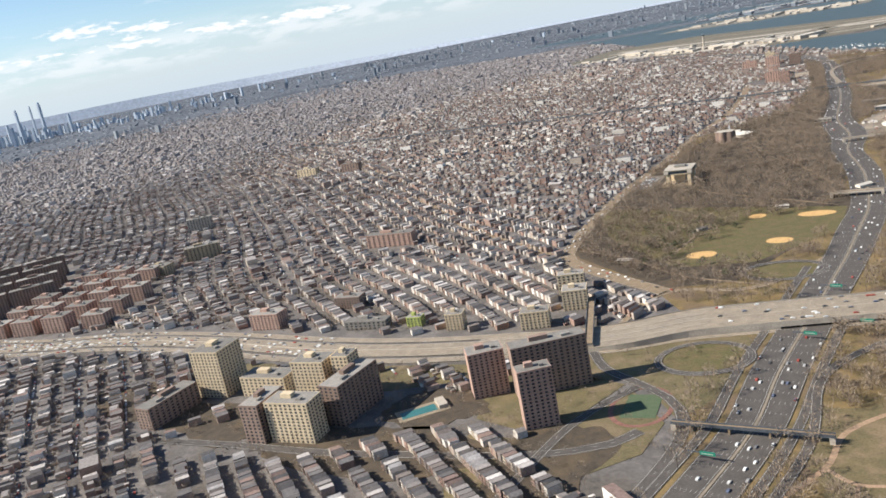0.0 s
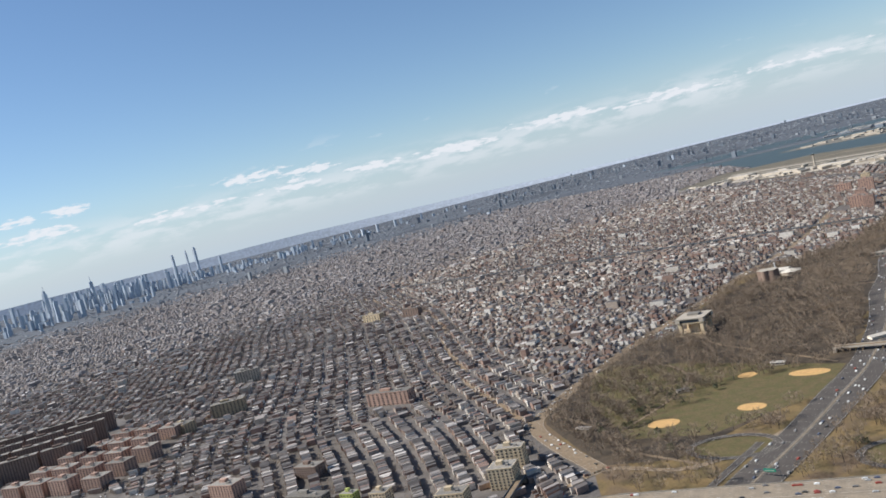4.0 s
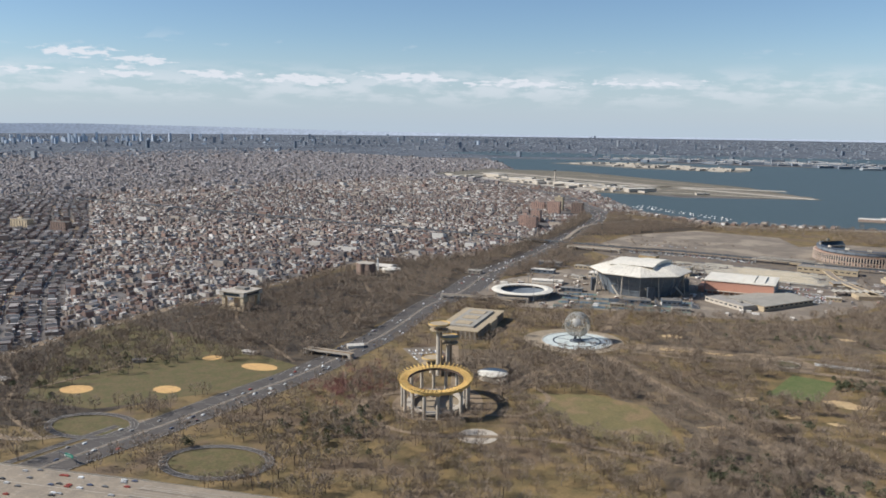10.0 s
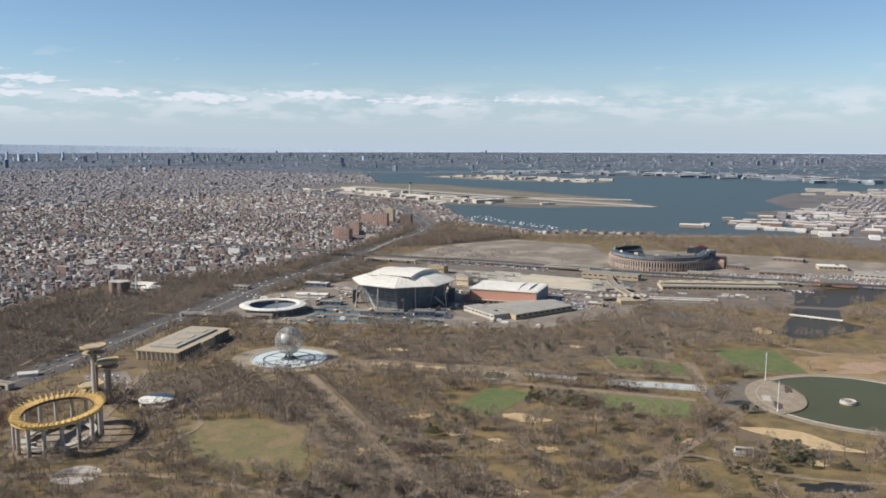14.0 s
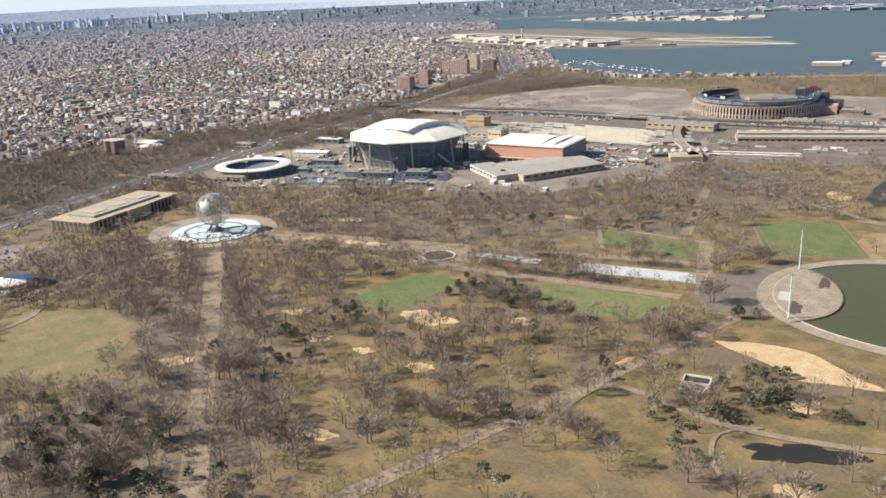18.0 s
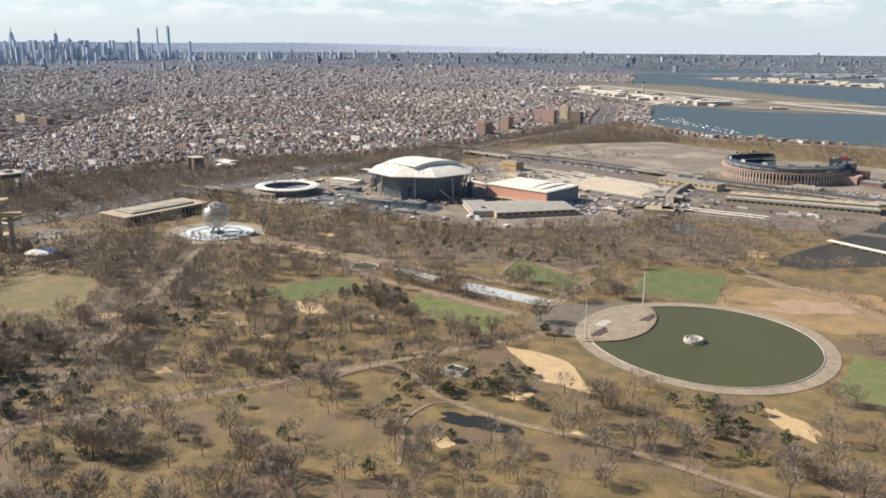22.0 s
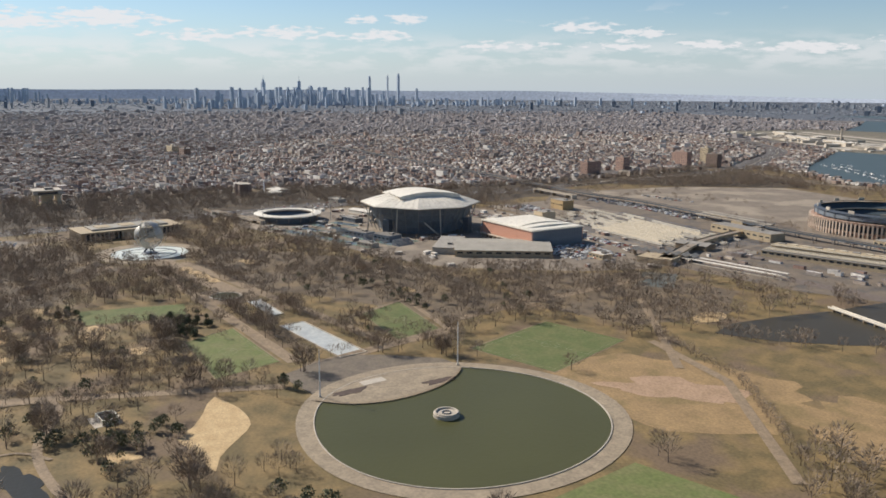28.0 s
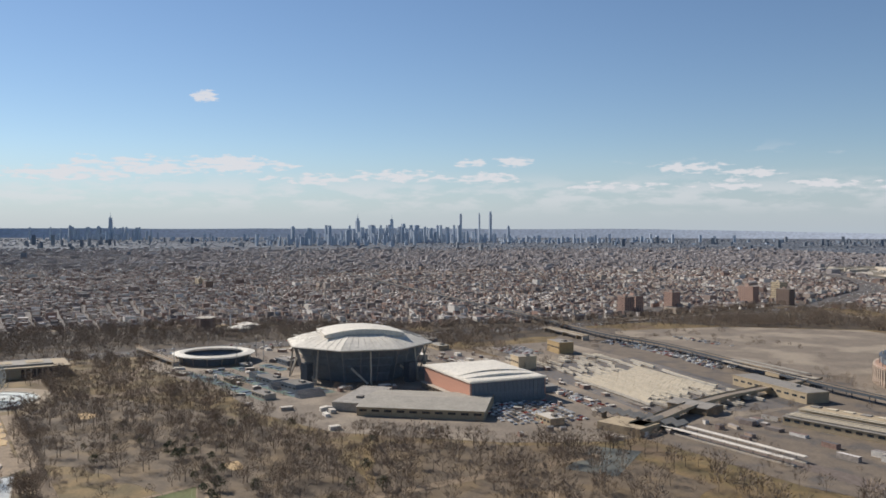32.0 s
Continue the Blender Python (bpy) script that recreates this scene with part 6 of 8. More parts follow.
tower("apartment_tower", -520, -1126, 40, 42, 55, 22, CREAM, "tall cream brick apartment tower with rows of windows", (8, 8), 15)
tower("apartment_slab", -322, -1160, 50, 26, 41, 22, CREAM, "cream brick apartment slab with rows of windows", (9, 5), 12)
tower("apartment_slab", -378, -1098, 40, 28, 48, 22, CREAM, "cream brick apartment block with a grey roof", (8, 5), 13)
tower("apartment_slab", -345, -1083, 20, 22, 52, 22, CREAM, "slim cream brick block with a white roof", (4, 4), 14)
tower("apartment_slab", -316, -1100, 24, 66, 42, 15, BROWNBRICK, "long dark brick slab with a white roof", (4, 10), 12)
tower("apartment_slab", -362, -1172, 22, 44, 40, 22, BROWNBRICK, "dark brick slab beside the cream one", (4, 7), 11)
tower("apartment_slab", -455, -1104, 60, 28, 22, 22, CREAM, "lower cream block with a flat grey roof", (10, 5), 6)
tower("apartment_slab", -520, -1195, 22, 70, 24, 15, BROWNBRICK, "dark brick slab with roof houses", (4, 10), 7)
tower("apartment_tower", -222, -1016, 36, 24, 46, 53, BRICK, "tall red brick tower with rows of balconies", (7, 5), 15)
tower("apartment_tower", -145, -1042, 31, 17, 55, 53, BRICK, "narrow red brick tower with a pale roof", (6, 4), 16)
tower("apartment_tower", -176, -984, 74, 20, 51, 53, BROWNBRICK, "long dark brick tower wing", (13, 4), 15)
tower("apartment_block", -667, -985, 46, 26, 22, 25, BRICK, "brown brick apartment block", (8, 5), 7, single=False)
tower("apartment_block", -306, -868, 34, 22, 20, 35, CREAM, "cream apartment block beside the expressway", (7, 5), 6)
tower("apartment_block", -295, -808, 30, 26, 24, 35, CREAM, "cream and white apartment block", (6, 5), 7)
tower("apartment_block", -330, -770, 34, 18, 26, 35, CREAM, "cream block of flats with a flat roof", (6, 4), 7)
tower("apartment_block", -455, -915, 20, 14, 12, 25, mat("lime_paint", (0.42, 0.46, 0.13), size=4), "lime green painted block", (4, 3), 4)
tower("apartment_block", -395, -905, 22, 18, 20, 30, CREAM, "narrow cream block of flats", (5, 4), 6)
# brick estate beside the expressway, with long tall slabs behind it
for r_ in range(5):
    for k in range(4 - r_ // 3):
        u, v = 30 + k * 60, 22 + r_ * 64
        tower("apartment_block", -1150 + u * 0.84 - v * 0.62, -1196 + u * 0.54 + v * 0.78, 44, 30, 22 + (k + r_) % 3 * 2, 32, BRICK, "red brick apartment block of an estate", (6, 4), 7, group="brick estate", single=False)
for r_ in range(4):
    for k in range(3):
        u, v = 40 + k * 84, 14 + r_ * 105
        tower("apartment_slab", -1330 + u * 0.34 - v * 0.94, -1275 + u * 0.94 + v * 0.34 - r_ * 12, 76, 20, 42, 70, BROWNBRICK, "long tall dark brick slab of a tower estate", (14, 4), 13, group="tall estate slabs", single=False)

for x, y, w, d, h in ((-1130, 1370, 46, 20, 42), (-1080, 1440, 40, 20, 38), (-1190, 1480, 30, 24, 48), (-960, 1010, 44, 22, 34), (-1010, 1120, 30, 24, 38), (-1240, 1420, 50, 20, 30), (-1726, -94, 60, 22, 24), (-1879, -142, 70, 24, 22), (-905, 975, 28, 26, 36)):
    tower("apartment_block", x, y, w, d, h, 20, random.choice((BRICK, BRICK, CREAM, BROWNBRICK)), "mid-rise apartment block among houses", (6, 4), 9, single=False)
for x, y, w, d, h, tn, wall, label in ((-1555, -653, 60, 22, 30, 60, PALE, "white slab block beside the railway"), (-1234, -786, 70, 26, 26, 60, TAN, "wide tan apartment block among houses"), (-1196, -879, 44, 30, 20, 25, TAN, "low tan block beside the brick estate"), (-828, -647, 90, 24, 22, 25, BRICK, "long red brick block among row houses"), (-514, -940, 60, 18, 11, 25, ROOFGREY, "low grey store building near the expressway"), (-615, -893, 40, 22, 16, 25, BROWNBRICK, "brown brick block beside a street")):
    tower("apartment_block", x, y, w, d, h, tn, wall, label, (9, 4), max(3, int(h / 3.2)), single=False)


# ---- houses of the city ----
def inside_many(x, y, ring):
    hit = np.zeros(x.shape, bool)
    n = len(ring)
    for i in range(n):
        (x0, y0), (x1, y1) = ring[i], ring[i - 1]
        if y0 == y1:
            continue
        hit ^= ((y0 > y) != (y1 > y)) & (x < (x1 - x0) * (y - y0) / (y1 - y0) + x0)
    return hit


def far_from(x, y, pts, d):
    ok = np.ones(x.shape, bool)
    for (x0, y0), (x1, y1) in zip(pts, pts[1:]):
        dx, dy = x1 - x0, y1 - y0
        t = np.clip(((x - x0) * dx + (y - y0) * dy) / (dx * dx + dy * dy + 1e-9), 0, 1)
        ok &= (x - x0 - t * dx) ** 2 + (y - y0 - t * dy) ** 2 > d * d
    return ok


AIRPORT = [(-3050, 2600), (-2000, 2350), (-1600, 2250), (-1450, 2330), (-820, 2850), (-1300, 3200), (-2700, 3560), (-3200, 3300)]


def built_land(x, y):
    ok = ~inside_many(x, y, PARK_EDGE) & ~inside_many(x, y, BAY_EDGE) & ~inside_many(x, y, AIRPORT)
    ok &= far_from(x, y, EXPRESSWAY[::3], 48) & far_from(x, y, PARKWAY[::3], 42) & far_from(x, y, CORONA_AVE[::3], 15)
    ok &= far_from(x, y, VIADUCT[::4], 14) & far_from(x, y, RAIL_CUT[::3], 20)
    return ok


def joined_boxes(name, x, y, w, d, h, turn, wall, roof, gable=None, z0=0.3):
    """Many separate boxes in one mesh; some have a ridge roof."""
    n = len(x)
    gable = np.zeros(n) if gable is None else gable
    c, s = np.cos(turn), np.sin(turn)
    v = np.empty((n, 10, 3))
    for k, (a, b) in enumerate(((-1, -1), (1, -1), (1, 1), (-1, 1))):
        px, py = x + a * w / 2 * c - b * d / 2 * s, y + a * w / 2 * s + b * d / 2 * c
        v[:, k] = np.stack([px, py, np.full(n, z0)], 1)
        v[:, k + 4] = np.stack([px, py, z0 + h], 1)
    for k, b in ((8, -1), (9, 1)):
        v[:, k] = np.stack([x - b * d / 2 * s, y + b * d / 2 * c, z0 + h + gable], 1)
    base = (np.arange(n) * 10)[:, None]
    walls = np.array([[0, 1, 5, 4], [1, 2, 6, 5], [2, 3, 7, 6], [3, 0, 4, 7]])
    lids = np.array([[4, 8, 9, 7], [5, 6, 9, 8]])
    tri = np.array([[4, 5, 8], [6, 7, 9]])
    quads = np.concatenate([(base[:, :, None] + walls[None]).reshape(-1, 4), (base[:, :, None] + lids[None]).reshape(-1, 4)])
    tris = (base[:, :, None] + tri[None]).reshape(-1, 3)
    me = bpy.data.meshes.new(name)
    nv, nq, nt_ = n * 10, len(quads), len(tris)
    me.vertices.add(nv)
    me.vertices.foreach_set("co", (v.reshape(-1, 3) * S).ravel())
    me.loops.add(nq * 4 + nt_ * 3)
    me.loops.foreach_set("vertex_index", np.concatenate([quads.ravel(), tris.ravel()]).astype(np.int32))
    me.polygons.add(nq + nt_)
    starts = np.concatenate([np.arange(nq) * 4, nq * 4 + np.arange(nt_) * 3])
    me.polygons.foreach_set("loop_start", starts.astype(np.int32))
    me.materials.append(wall)
    me.materials.append(roof)
    idx = np.zeros(nq + nt_, np.int32)
    idx[n * 4:n * 6] = 1
    me.polygons.foreach_set("material_index", idx)
    me.polygons.foreach_set("use_smooth", np.zeros(nq + nt_, bool))
    me.update(calc_edges=True)
    return new(name, me)


rng = np.random.default_rng(7)


def block_grid(angle, pitch_u, pitch_v, block_u, rows, box, keep=0.93):
    """House places on a street grid: along the street by pitch_u, two rows back to back in each block."""
    x0, x1, y0, y1 = box
    a = radians(angle)
    c, s = math.cos(a), math.sin(a)
    R = max(abs(v) for v in box) * 1.5
    u, v = np.meshgrid(np.arange(-R, R, pitch_u), np.arange(-R, R, pitch_v))
    u, v = u.ravel(), v.ravel()
    us, vs_, sd = [], [], []
    for o in rows:
        us.append(u)
        vs_.append(v + o)
        sd.append(np.full(u.shape, math.copysign(1, o)))
    u, v, sd = np.concatenate(us), np.concatenate(vs_), np.concatenate(sd)
    ok = (np.mod(u + 37 * np.floor(v / pitch_v), block_u) > 14)
    x, y = u * c - v * s, u * s + v * c
    # streets bend a little
    x, y = x + 9 * np.sin(y / 230.0) + 5 * np.sin(y / 97.0 + 1), y + 9 * np.sin(x / 260.0 + 2) + 5 * np.sin(x / 110.0)
    ok &= (x > x0) & (x < x1) & (y > y0) & (y < y1) & (rng.random(u.shape) < keep)
    return x[ok], y[ok], np.full(ok.sum(), a)


SOUTH_LINE = lambda x: -560 - (x + 420) * 0.42


def city(name, x, y, turn, w, d, h, gab, label, wall=None, roof=None):
    ok = built_land(x, y)
    x, y, turn, w, d, h, gab = (q[ok] for q in (x, y, turn, w, d, h, gab))
    ob = joined_boxes(name, x, y, w, d, h, turn, wall or HOUSEWALL, roof or HOUSEROOF, gab)
    return tagged(ob, label, "houses", kind="stuff"), len(x)


def spread(n, mean, dev, lo):
    return np.maximum(rng.normal(mean, dev, n), lo)


KEEP_OUT = ((-1555, -653, 36), (-1234, -786, 42), (-1196, -879, 32), (-828, -647, 48), (-514, -940, 34), (-615, -893, 26), (-520, -1126, 60), (-340, -1120, 95), (-180, -1015, 66), (-667, -985, 32), (-306, -868, 30), (-295, -808, 28), (-330, -770, 28), (-455, -915, 20), (-395, -905, 20), (-1150, -1060, 150), (-1260, -960, 90), (-1360, -1120, 110), (-1500, -1080, 120), (-1620, -1040, 110),)
KEEP_OUT += ((-1080, 1420, 75), (-975, 1040, 80), (-1726, -94, 45), (-1879, -142, 50), (-455, -1104, 45), (-520, -1195, 50), (-250, -1075, 42), (-80, -992, 60), (-420, -1215, 45), (-150, -925, 62), (-120, -860, 48), (-80, -915, 55), (-40, -940, 50), (-80, -1050, 62), (-30, -1080, 40), (-190, -965, 40),)


def clear(x, y):
    ok = np.ones(x.shape, bool)
    for cx, cy, r in KEEP_OUT:
        ok &= (x - cx) ** 2 + (y - cy) ** 2 > r * r
    return ok


# close quarter: one house a lot
SEEDS = np.array([(rng.uniform(-3000, -400), rng.uniform(-1500, 2300)) for _ in range(26)])


def district(x, y, keys):
    d = (x[:, None] - SEEDS[None, :, 0]) ** 2 + (y[:, None] - SEEDS[None, :, 1]) ** 2
    return np.isin(np.argmin(d, 1) % 3, keys)


def zone(x, y, south, keys):
    ok = ((y < SOUTH_LINE(x)) == south) & clear(x, y)
    ok &= ~((x > -480) & (x < -50) & (y > -1300) & (y < -1075)) & ~((x > -765) & (x < -325) & (y > -1015) & (y < -695))
    ok &= rng.random(x.shape) > np.clip((-2300 - x) / 700, 0, 1)
    return ok if south else ok & district(x, y, keys)


for name, angle, box, south, keys in (("south_houses", 156.5, (-3000, 0, -1900, 900), True, ()), ("north_houses", 110.5, (-3000, -300, -1500, 2300), False, (0,)), ("west_houses", 21.5, (-3000, -300, -1500, 2300), False, (1,)), ("east_houses", 104.0, (-3000, -300, -1500, 2300), False, (2,))):
    x, y, a = block_grid(angle, 8.2, 54, 172, (-13.5, 13.5), box, 0.86)
    side_ok = zone(x, y, south, keys)
    x, y, a = x[side_ok], y[side_ok], a[side_ok]
    n = len(x)
    h = spread(n, 6.6, 1.7, 3.6)
    gab = np.where(rng.random(n) < 0.3, 2.0, 0.0)
    city(name, x + rng.normal(0, 1.3, n), y + rng.normal(0, 1.3, n), a + rng.normal(0, 0.03, n), spread(n, 6.9, 1.9, 4.5), spread(n, 11.5, 3, 6), h, gab, "dense rows of small brick and sided city houses")
    # back garages and sheds
    x, y, a = block_grid(angle, 11, 54, 172, (-2.5, 2.5), box, 0.3)
    side_ok = zone(x, y, south, keys)
    x, y, a = x[side_ok], y[side_ok], a[side_ok]
    n = len(x)
    city("garages", x, y, a, spread(n, 4, 1, 2.5), spread(n, 5, 1, 3), spread(n, 2.8, 0.4, 2), np.zeros(n), "small back-yard garages and sheds")
    # larger blocks among them
    x, y, a = block_grid(angle, 42, 54, 172, (-13.5, 13.5), box, 0.09)
    side_ok = zone(x, y, south, keys)
    x, y, a = x[side_ok], y[side_ok], a[side_ok]
    n = len(x)
    city("apartment_rows", x, y, a, spread(n, 22, 8, 11), spread(n, 15, 4, 9), spread(n, 11, 4, 6), np.zeros(n), "larger flat-roofed brick apartment houses")
# middle distance
for angle, box in ((110.5, (-7400, -2280, -3500, 4200)), (156.5, (-3000, -300, -3500, -1890)), (95, (-250, 2200, 1900, 5200))):
    x, y, a = block_grid(angle, 19, 58, 220, (-15, 15), box, 0.68)
    ok = (x < -2990) | (y < -1900) | (y > 2300) | (rng.random(x.shape) < np.clip((-2300 - x) / 700, 0, 1))
    ok &= rng.random(x.shape) < np.clip((7400 + x) / 2200, 0.2, 1)
    x, y, a = x[ok], y[ok], a[ok]
    n = len(x)
    big = rng.random(n) < 0.03
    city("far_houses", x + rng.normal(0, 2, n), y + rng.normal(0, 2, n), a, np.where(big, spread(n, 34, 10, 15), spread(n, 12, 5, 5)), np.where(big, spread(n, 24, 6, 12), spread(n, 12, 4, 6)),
         np.where(big, spread(n, 11, 4, 6), spread(n, 4.8, 1.2, 3)), np.where(rng.random(n) < 0.3, 2.5, 0.0), "distant rows of low city houses", HAZEMIDWALL, HAZEMIDROOF)
# the quarter east of the park
x, y, a = block_grid(98, 24, 58, 190, (-15, 15), (960, 3000, -2200, 1800), 0.5)
n = len(x)
city("eastern_houses", x, y, a, spread(n, 12, 3, 6), spread(n, 12, 3, 7), spread(n, 7, 1.5, 4), np.where(rng.random(n) < 0.4, 2.2, 0.0), "rows of houses east of the park")
# far distance, to the river and beyond the bay
nf = 19000
th, rr = rng.uniform(radians(60), radians(225), nf), np.sqrt(rng.uniform(0, 1, nf)) * 12500 + 4300
x, y = rr * np.cos(th), rr * np.sin(th)
ok = (x < -6900) | (y > 4300) | (y < -3400) | ((x < -5200) & (rng.random(nf) < 0.5))
ok &= ~((y > 5000) & (y < 8800) & (x < 1500) & (x > -5600) & (y < 6200 + 0.33 * x + 900))
x, y = x[ok], y[ok]
n = len(x)
tall = rng.random(n) < 0.03
city("far_city", x, y, rng.choice([1.9, 2.1, 0.35], n), spread(n, 24, 11, 8), spread(n, 20, 8, 8), np.where(tall, spread(n, 17, 6, 10), spread(n, 5, 1.5, 3)), np.zeros(n), "far city buildings spread to the horizon", HAZEWALL, HAZEROOF)

tagged(joined_boxes("stored_trains", *STORED.T, CARSILVER, ROOFCREAM, z0=1.4), "more subway cars with pale roofs stored in the yard", "trains", kind="stuff")

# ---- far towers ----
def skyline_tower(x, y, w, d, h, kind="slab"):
    t = thing("skyscraper", x, y, 0, random.uniform(0, 30) if kind == "slab" else 29, "distant skyscraper of the midtown skyline, blue-grey with haze", "skyscraper", "midtown skyline")
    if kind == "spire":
        part("base", Shape().box(0, 0, 0, w * 1.5, d * 1.5, h * 0.25), HAZETOWER, t)
        part("shaft", Shape().box(0, 0, h * 0.25, w, d, h * 0.5), HAZETOWER, t)
        part("crown", Shape().box(0, 0, h * 0.75, w * 0.6, d * 0.6, h * 0.1), HAZETOWER, t)
        part("needle", Shape().tube(0, 0, h * 0.85, h, w * 0.12, w * 0.03, 8), HAZETOWER, t)
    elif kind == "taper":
        part("shaft", Shape().tube(0, 0, 0, h * 0.82, w * 0.75, w * 0.5, 8), HAZETOWER, t)
        part("needle", Shape().tube(0, 0, h * 0.82, h, w * 0.10, w * 0.03, 8), HAZETOWER, t)
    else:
        part("shaft", Shape().box(0, 0, 0, w, d, h * 0.93), HAZETOWER, t)
        part("crown", Shape().box(0, 0, h * 0.93, w * 0.7, d * 0.7, h * 0.07), HAZETOWER, t)
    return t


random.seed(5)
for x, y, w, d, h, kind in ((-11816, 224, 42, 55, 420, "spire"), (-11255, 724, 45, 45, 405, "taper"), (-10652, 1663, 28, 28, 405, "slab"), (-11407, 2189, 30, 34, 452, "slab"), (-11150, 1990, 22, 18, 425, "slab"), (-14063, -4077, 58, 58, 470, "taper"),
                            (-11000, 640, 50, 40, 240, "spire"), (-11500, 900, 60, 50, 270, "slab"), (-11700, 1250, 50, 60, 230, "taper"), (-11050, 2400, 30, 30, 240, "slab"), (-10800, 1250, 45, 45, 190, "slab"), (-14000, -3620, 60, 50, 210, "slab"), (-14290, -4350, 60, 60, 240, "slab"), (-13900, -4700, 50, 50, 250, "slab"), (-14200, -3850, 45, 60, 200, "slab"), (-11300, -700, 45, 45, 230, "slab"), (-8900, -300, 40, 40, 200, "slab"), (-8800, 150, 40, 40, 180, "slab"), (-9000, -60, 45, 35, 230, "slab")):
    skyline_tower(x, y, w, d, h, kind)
sk = []
for cx, cy, sx, sy, n, hm in ((-11300, 850, 430, 560, 330, 112), (-11100, 2500, 500, 1300, 170, 55), (-14040, -4250, 350, 480, 110, 100), (-12500, -1500, 500, 1300, 120, 50), (-8850, 0, 350, 500, 45, 80), (-9200, 6500, 1500, 2500, 110, 38), (-2500, 11000, 4500, 1800, 100, 30), (-5200, 8500, 2600, 1300, 100, 32), (-3800, -3200, 1200, 900, 50, 40), (-8600, -2800, 900, 1200, 50, 55)):
    for _ in range(n):
        sk.append((rng.normal(cx, sx), rng.normal(cy, sy), rng.uniform(18, 44), rng.uniform(18, 42), min(max(22, rng.gamma(3, hm / 3)), 2.2 * hm), rng.uniform(0, 0.8)))
sk = np.array(sk)
tagged(joined_boxes("far_towers", *sk[:790].T, HAZETOWER, HAZEWALL), "hazy skyline of many blue-grey towers across the river", "towers", kind="stuff")
tagged(joined_boxes("far_towers", *sk[790:].T, HAZEBULK, HAZEBULK), "hazy far skyline of many blue-grey towers", "towers", kind="stuff")
# backdrop ridge; the haze over it is painted as its pale blue
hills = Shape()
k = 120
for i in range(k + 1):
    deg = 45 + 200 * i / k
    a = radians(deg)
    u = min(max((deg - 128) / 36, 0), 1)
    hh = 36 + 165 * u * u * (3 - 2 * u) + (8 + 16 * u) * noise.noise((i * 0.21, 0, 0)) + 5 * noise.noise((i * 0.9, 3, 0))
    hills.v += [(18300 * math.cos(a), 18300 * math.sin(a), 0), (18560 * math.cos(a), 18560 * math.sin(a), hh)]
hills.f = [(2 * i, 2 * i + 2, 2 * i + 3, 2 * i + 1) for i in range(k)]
tagged(part("distant_hills", hills, mat("hazed_hill_blue", (0.41, 0.45, 0.505), (0.38, 0.42, 0.475), size=400, fine=60, bump=0)), "low wooded hills along the horizon, pale blue with haze", "hills", kind="structure")


# ---- houses of the near streets, one by one ----
def house_kit(seed, gable):
    g = random.Random(seed)
    t = thing("house", 0, 0, 0.3, 0, "narrow two-storey attached city house with a " + ("pitched" if gable else "flat") + " roof", "house", "near row houses")
    w, d, h = g.uniform(5.6, 6.6), g.uniform(10.5, 13.5), g.uniform(6.4, 8.2)
    body = Shape().box(0, 0, 0, w, d, h)
    if gable:
        for s in (-1, 1):
            q = [(-w / 2, s * d / 2, h), (w / 2, s * d / 2, h), (0, s * d / 2, h + 2.4)]
            body.poly(q if s < 0 else q[::-1])
    part("wall_shell", body, HOUSEWALL, t)
    roof = Shape()
    if gable:
        for s in (-1, 1):
            q = [(s * (w / 2 + 0.3), -d / 2 - 0.4, h - 0.2), (s * (w / 2 + 0.3), d / 2 + 0.4, h - 0.2), (0, d / 2 + 0.4, h + 2.5), (0, -d / 2 - 0.4, h + 2.5)]
            roof.poly(q if s > 0 else q[::-1])
    else:
        roof.box(0, 0, h, w - 0.1, d - 0.1, 0.5)
    part("roof", roof, HOUSEROOF, t)
    wins = Shape()
    for s in (-1, 1):
        for z in (1.2, 4.3):
            for u in (-1.5, 1.2):
                wins.box(u, s * (d / 2 + 0.02), z, 1.1, 0.2, 1.5)
    tagged(part("window_set", wins, DARKGLASS, t), kind="stuff")
    return t


random.seed(21)
house_kits = [house_kit(k, k % 2 == 0) for k in range(6)]
plots = []
for box in ((-470, -60, -1290, -1080), (-760, -330, -1010, -700)):
    hx, hy, ha = block_grid(156.5, 6.6, 54, 172, (-13.5, 13.5), box, 0.97)
    okh = built_land(hx, hy) & clear(hx, hy)
    plots.append(np.stack([hx[okh], hy[okh], ha[okh]], 1))
plots = np.concatenate(plots)
# those nearest to the flight line stand singly, the rest is joined
order = np.argsort(np.hypot(plots[:, 0] + 60, plots[:, 1] + 1400))
spots_h, rest_h = plots[order[:190]], plots[order[190:]]
n = len(rest_h)
tagged(joined_boxes("row_houses", rest_h[:, 0], rest_h[:, 1], spread(n, 6.2, 0.3, 5), spread(n, 12, 1.5, 8), spread(n, 7.2, 0.8, 5), rest_h[:, 2], HOUSEWALL, HOUSEROOF, np.where(rng.random(n) < 0.3, 2.2, 0.0)), "attached brick row houses along near streets", "houses", kind="stuff")
for i, (x, y, a) in enumerate(spots_h):
    m = at(x, y, 0.3, math.degrees(a) + (180 if i % 3 == 0 else 0))
    if i < 6:
        house_kits[i].matrix_basis = m
    else:
        copy_thing(house_kits[random.randrange(6)], m)


